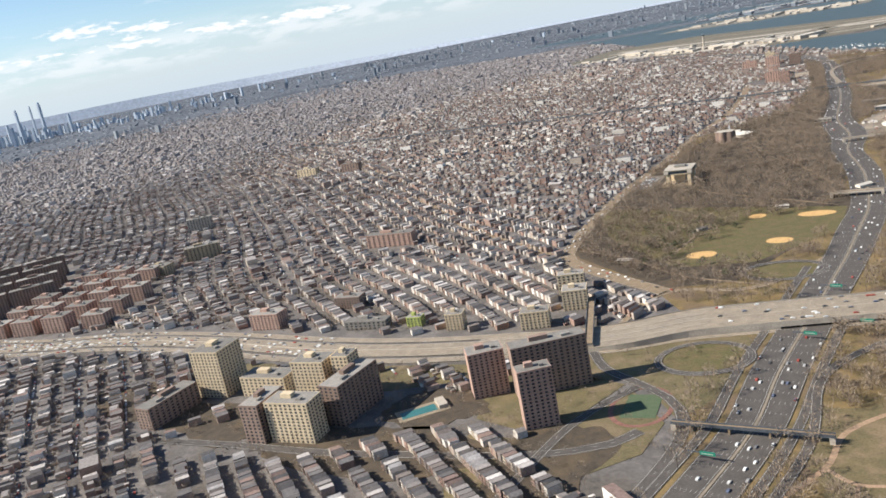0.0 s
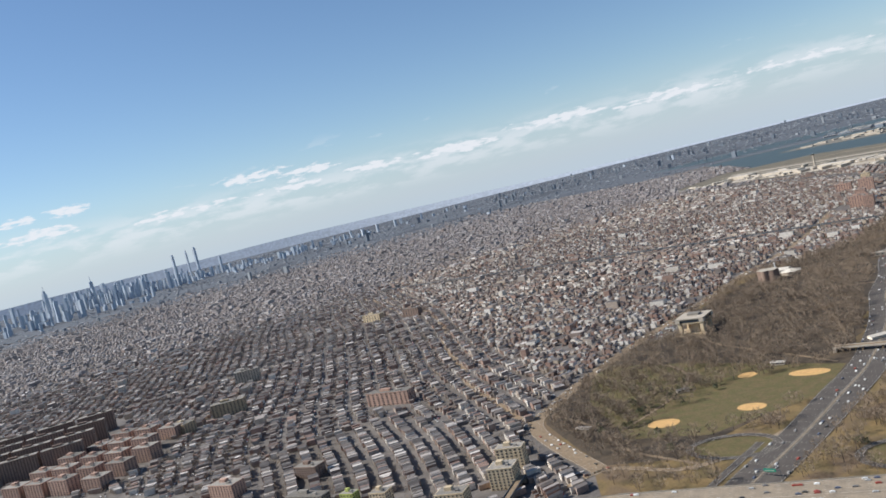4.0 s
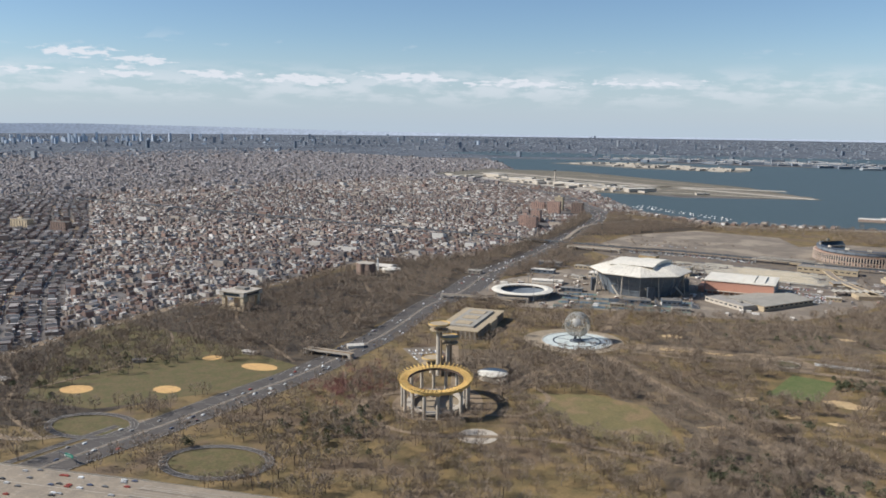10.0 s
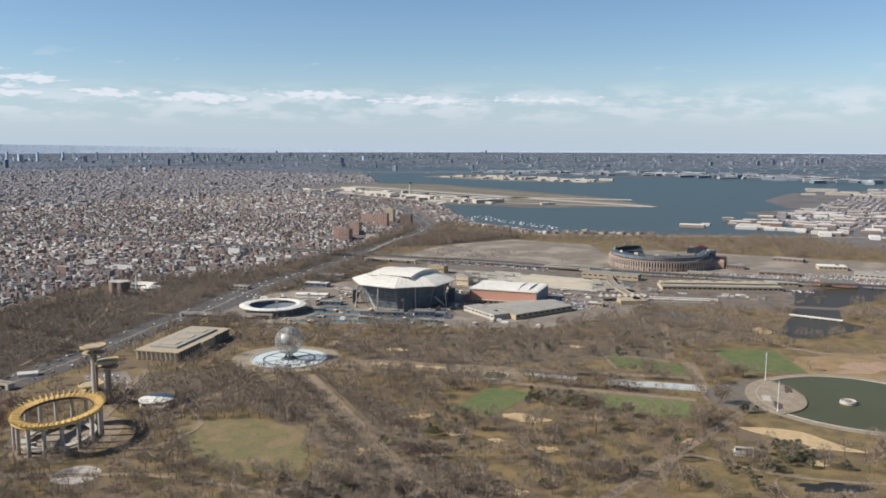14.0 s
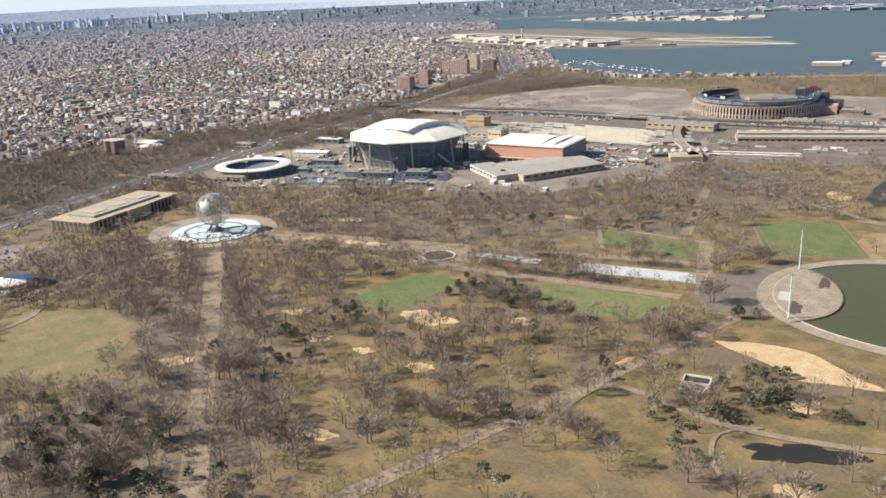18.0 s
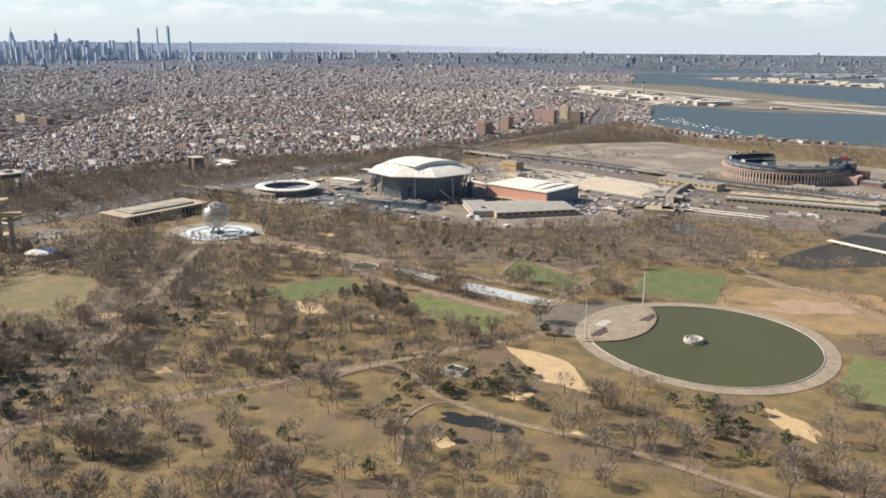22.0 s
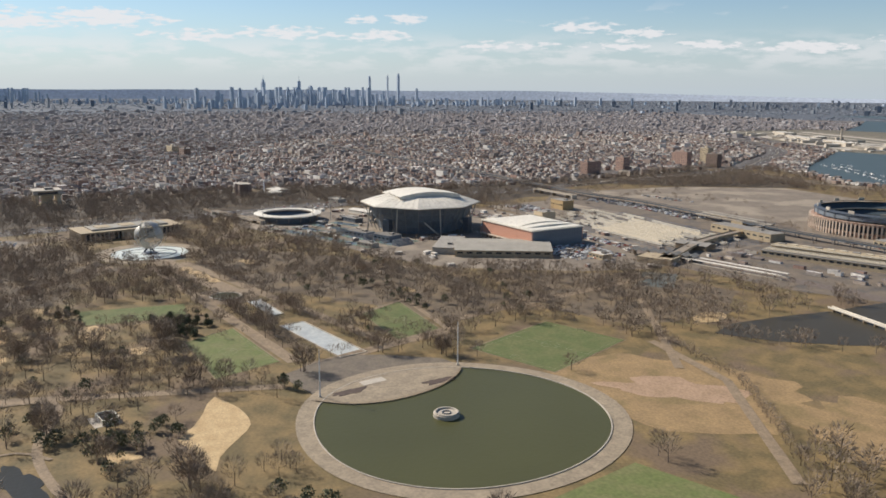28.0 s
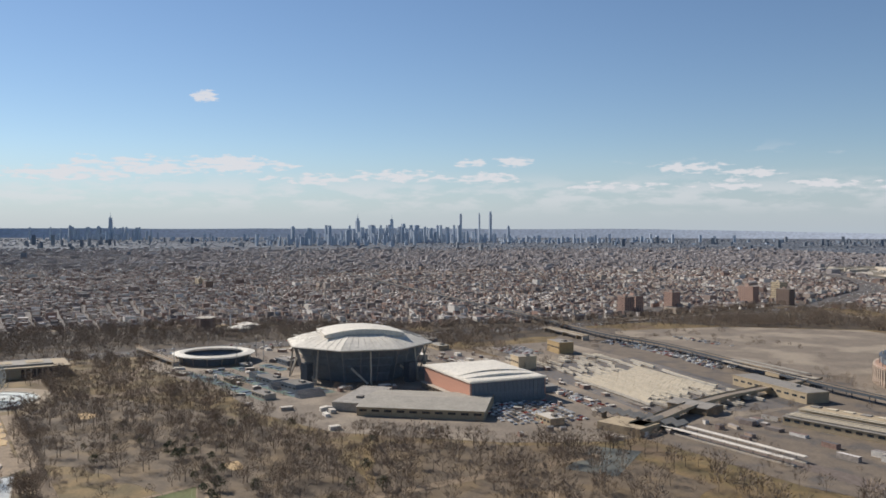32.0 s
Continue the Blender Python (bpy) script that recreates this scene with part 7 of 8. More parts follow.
# ---- airport ----
sheet("airfield", AIRPORT, 0.9, mat("airfield_grass", (0.17, 0.145, 0.10), (0.13, 0.115, 0.085), size=60, fine=8), "flat dry airfield grass on a peninsula", "airfield")
for a, b, w in (((-2950, 3050), (-860, 2860), 60), ((-2400, 2500), (-1100, 3150), 50), ((-2950, 2950), (-1500, 2700), 30), ((-1700, 2420), (-900, 2830), 24)):
    road("runway", [a, b], w, 1.1, PALE, "long pale concrete runway")
sheet("apron", [(-2700, 2560), (-1700, 2330), (-1500, 2500), (-2500, 2800)], 1.2, PALE, "pale concrete airport apron", "apron")
for x, y, w, d, h, tn in ((-1480, 2480, 150, 40, 16, 65), (-1650, 2440, 130, 34, 14, 20), (-1900, 2480, 200, 50, 15, -12), (-2250, 2560, 260, 50, 14, -14), (-2600, 2700, 160, 60, 18, -14), (-1250, 2620, 60, 26, 8, 50)):
    hall("terminal", x, y, w, d, h, tn, PALE, ROOFWHITE, "pale airport terminal block", 0, 0)
tagged(joined_boxes("airport_sheds", *np.array([(-1500 - q * 1300 + rng.normal(0, 60), 2440 + q * 230 + rng.normal(0, 70), rng.uniform(15, 80), rng.uniform(10, 30), rng.uniform(4, 14), rng.choice([-0.22, 0.6, 1.3])) for q in rng.uniform(0, 1, 110)]).T, PALE, ROOFWHITE), "pale hangars, piers and sheds along the airport apron", "sheds", kind="stuff")
for a, b, w in (((-2900, 3120), (-900, 2940), 20), ((-2300, 3250), (-1300, 3080), 26), ((-2000, 2560), (-1150, 2800), 18), ((-2750, 2850), (-2300, 3330), 24), ((-1500, 2560), (-1350, 3100), 20)):
    road("taxiway", [a, b], w, 1.05, CONCRETE, "pale concrete taxiway between grass strips")
ctl = thing("control_tower", -2131, 2660, 0.5, label="pale slender airport control tower", category="tower")
part("shaft", Shape().tube(0, 0, 0, 58, 5, 4, 14), PALE, ctl)
part("cab", Shape().tube(0, 0, 58, 66, 6, 8, 14), DARKGLASS, ctl)


def airliner(x, y, turn):
    p = thing("airliner", x, y, 1.2, turn, "parked white passenger airliner on the apron", "aircraft", "parked airliners")
    s = Shape()
    s.beam((-16, 0, 3.5), (16, 0, 3.5), 1.9, 10)
    part("fuselage", s, MASTW, p)
    for sd in (-1, 1):
        part("wing", Shape().prism([(3, sd * 1.5), (-7, sd * 16), (-9, sd * 16), (-3, sd * 1.5)][::sd], 3.0, 3.4, True, True), MASTW, p)
        part("engine", Shape().beam((-1, sd * 5.5, 2), (3, sd * 5.5, 2), 1.0, 8), STEEL, p)
    part("tail_fin", Shape().box(-14.5, 0, 4.5, 4, 0.4, 6), BLUESTEEL, p)


for k in range(14):
    airliner(-1560 - k * 75, 2400 + k * 16 + (k % 3) * 30, 60 + 25 * (k % 4))

# islands and headlands across the bay
sheet("bay_island", [(-3500, 4350), (-2600, 4230), (-1930, 4430), (-1960, 4640), (-2700, 4980), (-3400, 4900)], 1.2, mat("island_ground", (0.21, 0.19, 0.155), (0.16, 0.147, 0.122), size=60, fine=8), "low flat island of dry grass and pale paving in the bay", "island")
tagged(joined_boxes("island_blocks", *np.array([(rng.uniform(-3350, -2050), rng.uniform(4380, 4800), rng.uniform(30, 110), rng.uniform(14, 34), rng.uniform(7, 16), rng.choice([0.1, 1.67])) for _ in range(60)]).T, PALE, ROOFWHITE), "pale long blocks on the bay island", "blocks", kind="stuff")
tagged(joined_boxes("shore_blocks", *np.array([(rng.uniform(-560, 700), rng.uniform(4000, 4600), rng.uniform(30, 120), rng.uniform(18, 50), rng.uniform(7, 20), 0.3) for _ in range(70)]).T, PALE, ROOFWHITE), "pale sheds along the far headland", "sheds", kind="stuff")
tagged(joined_boxes("shore_blocks", *np.array([(-3600 + q * 3300 + rng.normal(0, 120), 5400 + 500 * math.sin(q * 3) + rng.normal(0, 160), rng.uniform(30, 140), rng.uniform(18, 60), rng.uniform(8, 26), rng.uniform(0, 1)) for q in rng.uniform(0, 1, 260)]).T, HAZEBULK, ROOFWHITE), "pale sheds and blocks along the north shore", "sheds", kind="stuff")

# marina boats
for k in range(44):
    bx, by = -1080 + (k % 20) * 24 + random.uniform(-6, 6), 1800 - (k % 20) * 8 + (k // 20) * 38 + random.uniform(-8, 8)
    bt = thing("boat", bx, by, 0.6, random.uniform(0, 180), "small white moored boat", "boat", "marina boats")
    part("hull", Shape().prism([(-5, -1.6), (3, -1.6), (6, 0), (3, 1.6), (-5, 1.6)], 0, 1.5), MASTW, bt)
    part("cabin", Shape().box(-1, 0, 1.5, 4, 2.2, 1.4), MASTW, bt)
tagged(joined_boxes("harbour_sheds", *np.array([(rng.uniform(-300, 700), rng.uniform(2000, 3300), rng.uniform(25, 90), rng.uniform(20, 60), rng.uniform(6, 12), 0.3) for _ in range(150)]).T, HOUSEWALL, ROOFWHITE), "pale industrial sheds along the far shore", "sheds", kind="stuff")


# ---- cars ----
def car_kit():
    c = thing("car", 0, 0, 0, 0, "small passenger car driving on the roadway", "car", "cars on the highways")
    b = Shape().prism([(-2.2, -0.9), (2.2, -0.9), (2.3, -0.6), (2.3, 0.6), (2.2, 0.9), (-2.2, 0.9), (-2.3, 0.6), (-2.3, -0.6)], 0.35, 0.95, True, True)
    part("body", b, CARPAINT, c)
    g = Shape()
    lo, hi = [(-1.9, -0.82), (1.0, -0.82), (1.0, 0.82), (-1.9, 0.82)], [(-1.4, -0.68), (0.3, -0.68), (0.3, 0.68), (-1.4, 0.68)]
    k = len(g.v)
    g.v += [(x, y, 0.95) for x, y in lo] + [(x, y, 1.45) for x, y in hi]
    g.f += [(k + i, k + (i + 1) % 4, k + 4 + (i + 1) % 4, k + 4 + i) for i in range(4)]
    part("window_band", g, DARKGLASS, c)
    part("roof", Shape().prism(hi, 1.45, 1.5), CARPAINT, c)
    for x in (-1.4, 1.4):
        for y in (-0.85, 0.85):
            part("wheel", Shape().beam((x, y - 0.1, 0.34), (x, y + 0.1, 0.34), 0.34, 8), STEEL, c)
    return c


kit = car_kit()
random.seed(11)


def on_line(pts, t):
    i = min(int(t * (len(pts) - 1)), len(pts) - 2)
    f = t * (len(pts) - 1) - i
    a, b = Vector(pts[i]), Vector(pts[i + 1])
    return a.lerp(b, f), (b - a).normalized()


spots = []
for pts, lanes, z, n, lo, hi in ((PARKWAY, (-22, -18, -14.5, -11, -7, -3.5, 3.5, 7, 11, 14.5, 18, 22), 0.9, 46, 0.04, 0.45), (EXPRESSWAY, (-15, -11, -7, -3, 3, 7, 11, 15, 27, -27, 31, -31), 0.95, 50, 0.42, 0.66)):
    for _ in range(n):
        p, d = on_line(pts, random.uniform(lo, hi))
        o = random.choice(lanes)
        zz = z + (7.2 if pts is EXPRESSWAY and -130 < p.x < 90 else 0)
        spots.append((p.x - d.y * o, p.y + d.x * o, zz, math.degrees(math.atan2(d.y, d.x)) + (180 if o > 0 else 0)))
kit.matrix_basis = at(*spots[0])
for sp in spots[1:]:
    copy_thing(kit, at(*sp))
far_cars = []
for pts, lanes, n, lo, hi in ((PARKWAY, (-22, -18, -14.5, -11, -7, -3.5, 3.5, 7, 11, 14.5, 18, 22), 420, 0.02, 0.9), (EXPRESSWAY, (-15, -11, -7, -3, 3, 7, 11, 15, 27, -27, 31, -31), 760, 0.15, 0.65), (CORONA_AVE, (-8, -4, 4, 8), 160, 0, 1), (EXPRESSWAY, (-14, -10.5, -6.5, -3, 3, 6.5, 10.5, 14, 28, -28), 520, 0.34, 0.55)):
    for _ in range(n):
        p, d = on_line(pts, random.uniform(lo, hi))
        if pts is EXPRESSWAY and -330 < p.x < 330:
            continue
        o = random.choice(lanes)
        far_cars.append((p.x - d.y * o, p.y + d.x * o, 4.6, 1.9, 1.5, math.atan2(d.y, d.x)))
for cx, cy, w, d, tn, fill in ((-330, 880, 300, 50, 15, 0.5), (70, 590, 90, 110, 20, 0.6), (-20, 660, 120, 40, 20, 0.6), (-92, -212, 42, 84, 62, 0.3), (-575, -215, 36, 100, 20, 0.5), (330, 980, 120, 30, 32, 0.5), (200, 1110, 160, 90, 20, 0.5), (380, 1200, 200, 120, 15, 0.4), (-380, 680, 80, 60, 15, 0.6), (-440, 980, 130, 30, 20, 0.25),
                               (-250, 560, 110, 40, 20, 0.5), (100, 1040, 120, 30, 15, 0.6), (480, 1340, 130, 90, 10, 0.4)):
    a = radians(tn)
    for i in range(int(w / 2.8)):
        for j in range(int(d / 8.5)):
            if random.random() < fill:
                u, v = -w / 2 + i * 2.8, -d / 2 + j * 8.5
                far_cars.append((cx + u * math.cos(a) - v * math.sin(a), cy + u * math.sin(a) + v * math.cos(a), 1.9, 4.5, 1.5, a))
deck_cars = []
for _ in range(46):
    p, d = on_line(bridge_pts, random.uniform(0.02, 0.98))
    o = random.choice((-25, -21, -14, -10, -6, -3, 3, 6, 10, 14, 21, 25))
    deck_cars.append((p.x - d.y * o, p.y + d.x * o, 4.6, 1.9, 0.85, math.atan2(d.y, d.x)))
dc_ = np.array(deck_cars)
tagged(joined_boxes("bridge_cars", *dc_.T, CARPAINT, CARPAINT, np.full(len(dc_), 0.55), 8.2), "cars crossing the expressway bridge", "cars", kind="stuff")
fc_ = np.array(far_cars)
tagged(joined_boxes("parked_cars", fc_[:, 0], fc_[:, 1], fc_[:, 2], fc_[:, 3], fc_[:, 4] * 0.55, fc_[:, 5], CARPAINT, CARPAINT, np.full(len(fc_), 0.55), 0.9), "hundreds of small cars on roads and lots", "cars", kind="stuff")
# street cars between the houses
cs = []
for angle, box, south, keys in ((156.5, (-1700, -200, -1400, -300), True, ()), (110.5, (-1900, -450, -600, 1300), False, (0,))):
    x, y, a = block_grid(angle, 6.2, 54, 172, (-24.0, 24.0), box, 0.6)
    ok = zone(x, y, south, keys) & built_land(x, y)
    cs.append(np.stack([x[ok], y[ok], a[ok]], 1))
cs = np.concatenate(cs)
tagged(joined_boxes("street_cars", cs[:, 0], cs[:, 1], np.full(len(cs), 4.5), np.full(len(cs), 1.8), np.full(len(cs), 0.9), cs[:, 2], CARPAINT, CARPAINT, np.full(len(cs), 0.5), 0.3), "rows of cars parked along city streets", "cars", kind="stuff")


# ---- trees ----
def twig_cloud(seed, n, r, h0, h1, w):
    """Thin slivers that fan out in a rounded crown, as bare twigs do."""
    g = np.random.default_rng(seed)
    v = []
    for _ in range(n):
        a, q = g.uniform(0, 2 * math.pi), g.uniform(0.15, 1) ** 0.6
        t = g.uniform(0, 1)
        rr_ = r * q * math.sin(math.pi * (0.18 + 0.72 * t)) ** 0.8
        c = np.array([rr_ * math.cos(a), rr_ * math.sin(a), h0 + (h1 - h0) * t])
        out = np.array([math.cos(a) * g.uniform(0.2, 1), math.sin(a) * g.uniform(0.2, 1), g.uniform(0.2, 1.1)])
        out /= np.linalg.norm(out)
        L = g.uniform(0.8, 1.7) * r * 0.34
        side_ = np.cross(out, g.normal(size=3))
        side_ /= np.linalg.norm(side_)
        v += [c - side_ * w, c + side_ * w, c + out * L]
    return np.array(v)


def bare_parts(seed, n, r, h, w):
    g = random.Random(seed)
    wood = Shape()
    wood.tube(0, 0, 0, h * 0.45, 0.32, 0.2, 6)
    for k in range(6):
        a = k * 1.047 + g.uniform(-0.3, 0.3)
        e = (r * 0.62 * math.cos(a), r * 0.62 * math.sin(a), h * g.uniform(0.65, 0.88))
        wood.beam((0, 0, h * g.uniform(0.28, 0.45)), e, 0.11, 3)
        for q in range(2):
            b = a + g.uniform(-0.8, 0.8)
            wood.beam(e, (e[0] + r * 0.35 * math.cos(b), e[1] + r * 0.35 * math.sin(b), e[2] + h * g.uniform(0.02, 0.16)), 0.06, 3)
    tw = twig_cloud(seed, n, r, h * 0.32, h * 0.92, w)
    return wood, tw


def twig_shape(tw):
    s = Shape()
    s.v = [tuple(p) for p in tw]
    s.f = [(i, i + 1, i + 2) for i in range(0, len(tw), 3)]
    return s


def scatter(name, tw, places, material, label, category="trees"):
    """Copies of one crown, joined, each turned and sized in its own way."""
    if not len(places):
        return None
    p = np.asarray(places)
    n, m = len(p), len(tw)
    a = rng.uniform(0, 2 * math.pi, n)
    sc = p[:, 2]
    c, s_ = np.cos(a)[:, None], np.sin(a)[:, None]
    v = np.empty((n, m, 3))
    v[:, :, 0] = p[:, 0:1] + (tw[None, :, 0] * c - tw[None, :, 1] * s_) * sc[:, None]
    v[:, :, 1] = p[:, 1:2] + (tw[None, :, 0] * s_ + tw[None, :, 1] * c) * sc[:, None]
    v[:, :, 2] = 0.4 + tw[None, :, 2] * sc[:, None] * rng.uniform(0.85, 1.15, n)[:, None]
    me = bpy.data.meshes.new(name)
    nt_ = n * m // 3
    me.vertices.add(n * m)
    me.vertices.foreach_set("co", (v * S).ravel())
    me.loops.add(nt_ * 3)
    me.loops.foreach_set("vertex_index", np.arange(nt_ * 3, dtype=np.int32))
    me.polygons.add(nt_)
    me.polygons.foreach_set("loop_start", (np.arange(nt_) * 3).astype(np.int32))
    me.materials.append(material)
    me.update(calc_edges=True)
    return tagged(new(name, me), label, category, kind="stuff")


def tris_of(shape):
    out = []
    for f in shape.f:
        for i in range(1, len(f) - 1):
            out += [shape.v[f[0]], shape.v[f[i]], shape.v[f[i + 1]]]
    return np.array(out)


OPEN = [[(430, 505), (480, 560), (522, 620), (560, 720), (690, 700), (750, 600), (690, 480), (600, 518), (500, 508)], [(540, 400), (470, 470), (500, 505), (590, 515), (690, 480), (760, 440), (740, 400), (640, 410)], [(477, 328), (407, 420), (478, 468), (549, 378)], [(346, 248), (308, 292), (420, 315), (452, 271)], [(414, 77), (376, 117), (481, 158), (517, 108)]]
OPEN += [[(293, -46), (275, 58), (330, 64), (346, -29)], [(722, 374), (800, 430), (870, 330), (765, 290)], [(89, -250), (160, -190), (223, -180), (280, -225), (305, -255), (243, -303), (152, -276)], [(556, 92), (562, 136), (600, 152), (650, 148), (692, 132), (664, 100), (630, 90)]]
OPEN += [[(-400, 110), (-430, 300), (-420, 540), (-300, 640), (-130, 700), (150, 730), (180, 640), (190, 540), (150, 380), (60, 300), (-60, 250), (-250, 110)], [(-640, 850), (-520, 640), (-120, 690), (150, 640), (300, 720), (420, 860), (340, 1040), (420, 1100), (560, 1330), (420, 1520), (60, 1470), (-150, 1420), (-331, 1400), (-600, 1340)]]
OPEN += [[(470, 568), (440, 610), (422, 680), (412, 750), (384, 860), (345, 985), (420, 1100), (560, 1290), (640, 1270), (500, 1010), (452, 880), (490, 765), (530, 745), (520, 690), (500, 620)], [along(400, -12), along(545, -12), along(545, 20), along(400, 20)], [(-235, -425), (-165, -365), (-125, -470), (-165, -620), (-260, -640), (-270, -560)], oval(620, 480, 65, 85, -35, 20)]
OPEN += [oval(735, 560, 80, 50, 20, 20), oval(120, -985, 50, 75, 20, 20)]
ROUND = ((630, 282, 134), (545, 235, 62), (-27, -4, 66), (57, -337, 58), (-172, -50, 62), (-140, -116, 44), (-204, 16, 42), (248, 100, 20), (162, -391, 22), (-500, -220, 34), (-600, 118, 30), (-600, 180, 40), (592, 39, 14), (684, 10, 30), (685, -92, 24), (784, 211, 22), (30, -236, 24), (-20, -280, 16), (-80, -888, 34), (-118, -640, 44), (44, -598, 46), (-575, -215, 40), (-92, -212, 48))


def tree_places(n, box, dens):
    x, y = rng.uniform(box[0], box[1], n), rng.uniform(box[2], box[3], n)
    ok = inside_many(x, y, PARK_EDGE)
    for ring in OPEN:
        if len(ring) == 4:
            qx, qy = sum(q[0] for q in ring) / 4, sum(q[1] for q in ring) / 4
            ring = [(qx + (q[0] - qx) * 1.16, qy + (q[1] - qy) * 1.16) for q in ring]
        ok &= ~inside_many(x, y, ring)
    for cx, cy, r in ROUND:
        ok &= (x - cx) ** 2 + (y - cy) ** 2 > r * r
    ok &= far_from(x, y, EXPRESSWAY[::3], 42) & far_from(x, y, PARKWAY[::3], 29) & far_from(x, y, CORONA_AVE[::3], 13) & far_from(x, y, [(533, -330), (545, 160)], 8) & far_from(x, y, [(60, -42), (580, -303)], 11)
    ok &= far_from(x, y, [(-960, 1430), (-760, 1440), (-560, 1490), (-300, 1640), (60, 1900)], 24) & far_from(x, y, [(-700, 870), (-840, 1180), (-780, 1420), (-600, 1480)], 20)
    ok &= far_from(x, y, [along(20, 0), along(300, 0)], 15) & far_from(x, y, [along(300, -47), along(520, -47)], 8) & far_from(x, y, [along(300, 47), along(520, 47)], 8)
    x, y = x[ok], y[ok]
    keep = np.array([rng.random() < dens(a, b) for a, b in zip(x, y)], bool)
    return np.stack([x[keep], y[keep], rng.uniform(0.95, 1.5, keep.sum())], 1) if keep.any() else np.zeros((0, 3))


WOODS = [[(-590, -200), (-480, -330), (-300, -340), (-190, -300), (-290, -110), (-420, 110), (-560, 60), (-640, 20)], [(-470, -600), (-430, -640), (-300, -690), (-280, -560), (-330, -440), (-480, -400), (-540, -420)], [(-110, -180), (-20, -80), (60, -100), (110, -160), (80, -250), (0, -240)], [(70, -80), (260, -60), (280, -160), (110, -170)]]
WOODS += [[(560, -330), (700, -200), (900, -300), (1000, -400), (600, -600), (420, -420), (380, -270)], [(-60, 80), (60, 260), (180, 380), (330, 420), (400, 330), (300, 250), (230, 140), (80, 60)], [(190, 420), (200, 620), (320, 690), (400, 640), (440, 500), (330, 420)], [(-700, 620), (-600, 580), (-700, 840), (-960, 1360), (-1020, 1380), (-760, 850)]]
WOODS += [[(-660, 60), (-420, 110), (-440, 300), (-430, 540), (-560, 600), (-690, 420)], [(-900, 1440), (-640, 1460), (-560, 1360), (-640, 1120), (-760, 900), (-840, 1150)]]

WOODS += [[(20, -55), (70, -25), (290, -105), (470, -190), (480, -262), (300, -212), (120, -165)], [(300, -232), (310, -216), (480, -265), (560, -330), (400, -400), (310, -320), (316, -262), (300, -235)]]
WOODS += [[(-900, 560), (-660, 540), (-470, 560), (-480, 640), (-520, 700), (-560, 790), (-700, 820), (-860, 680)]]
WOODS += [[(-640, 20), (-600, -200), (-545, -400), (-460, -595), (-410, -650), (-300, -700), (-215, -735), (-150, -690), (-165, -640), (-270, -650), (-280, -540), (-235, -420), (-150, -370), (-225, -245), (-325, -60), (-415, 110), (-470, 200), (-640, 200)]]
WOOD_FILL = {13: 0.5, 10: 0.6, 11: 0.45}


GLADES = ((272, 240, 38, 26), (356, 324, 40, 20), (368, 503, 40, 26), (366, 660, 38, 30))


def density(x, y):
    for cx, cy, rx, ry in GLADES:
        if ((x - cx) / rx) ** 2 + ((y - cy) / ry) ** 2 < 1:
            return 0.06
    for i, w in enumerate(WOODS):
        if inside(x, y, w):
            return (0.30 if noise.noise((x * 0.016, y * 0.016, 6.0)) < 0.12 else 0.62) if i in (5, 6) else WOOD_FILL.get(i, 0.62)
    f = noise.noise((x * 0.012, y * 0.012, 0.3)) + 0.5 * noise.noise((x * 0.035, y * 0.035, 1.7))
    more = 0.14 if x < 360 and y < 140 else -0.12 if x > 520 and y > -140 else 0.0
    return min(max(0.34 + more + 0.5 * f, 0.07), 0.62)


trees = tree_places(66000, (-1060, 1060, -1120, 1950), density)
near = (trees[:, 0] > 350) & (trees[:, 1] < 330) & (trees[:, 1] > -420)
pick = np.flatnonzero(near)[:260]
single = np.zeros(len(trees), bool)
single[pick] = True
for i, w in enumerate(WOODS):
    if i != 13:
        ring = []
        for a, b in zip(w, w[1:] + w[:1]):
            for q in range(12):
                x, y = a[0] + (b[0] - a[0]) * q / 12, a[1] + (b[1] - a[1]) * q / 12
                ring.append((x + 12 * noise.noise((x * 0.03, y * 0.03, 1.0)), y + 12 * noise.noise((x * 0.03, y * 0.03, 9.0))))
        sheet("wood_floor", ring, 0.40 + i * 0.003, PALELITTER if sum(q[0] for q in w) > 0 else LITTER, "brown leaf litter beneath dense bare trees", "ground")
kits = []
for seed in (1, 2, 3, 4):
    wood, tw = bare_parts(seed, 560, 5.6, 12.5, 0.095)
    t = thing("tree", 0, 0, 0.4, 0, "bare deciduous tree with a rounded crown of fine twigs", "tree", "bare park trees")
    part("trunk", wood, BARK, t)
    part("crown", twig_shape(tw), TWIG, t)
    kits.append(t)
for i, (x, y, sc) in enumerate(trees[single]):
    m = at(x, y, 0.4, random.uniform(0, 360)) @ Matrix.Scale(sc, 4)
    if i < 4:
        kits[i].matrix_basis = m
    else:
        copy_thing(kits[i % 4], m)
rest = trees[~single]
closer = (rest[:, 0] > 120) & (rest[:, 1] < 420) & (rest[:, 1] > -520)
for k, (sub, n_, w_) in enumerate(((rest[closer][0::2], 230, 0.105), (rest[closer][1::2], 230, 0.105), (rest[~closer][0::2], 100, 0.2), (rest[~closer][1::2], 100, 0.2))):
    wood, tw = bare_parts(10 + k, n_, 5.5, 12.5, w_)
    scatter("woodland", tw, sub, TWIG, "bare winter trees spread through the park")
    wood2 = Shape().tube(0, 0, 0, 6.0, 0.3, 0.14, 3, False)
    wood2.v += [(0, 0.12, 3.6), (0, -0.12, 3.6), (2.6 * math.cos(k), 2.6 * math.sin(k), 8.2)]
    wood2.f.append((6, 7, 8))
    scatter("tree_trunks", tris_of(wood2), sub, BARK, "slim dark trunks of bare park trees")
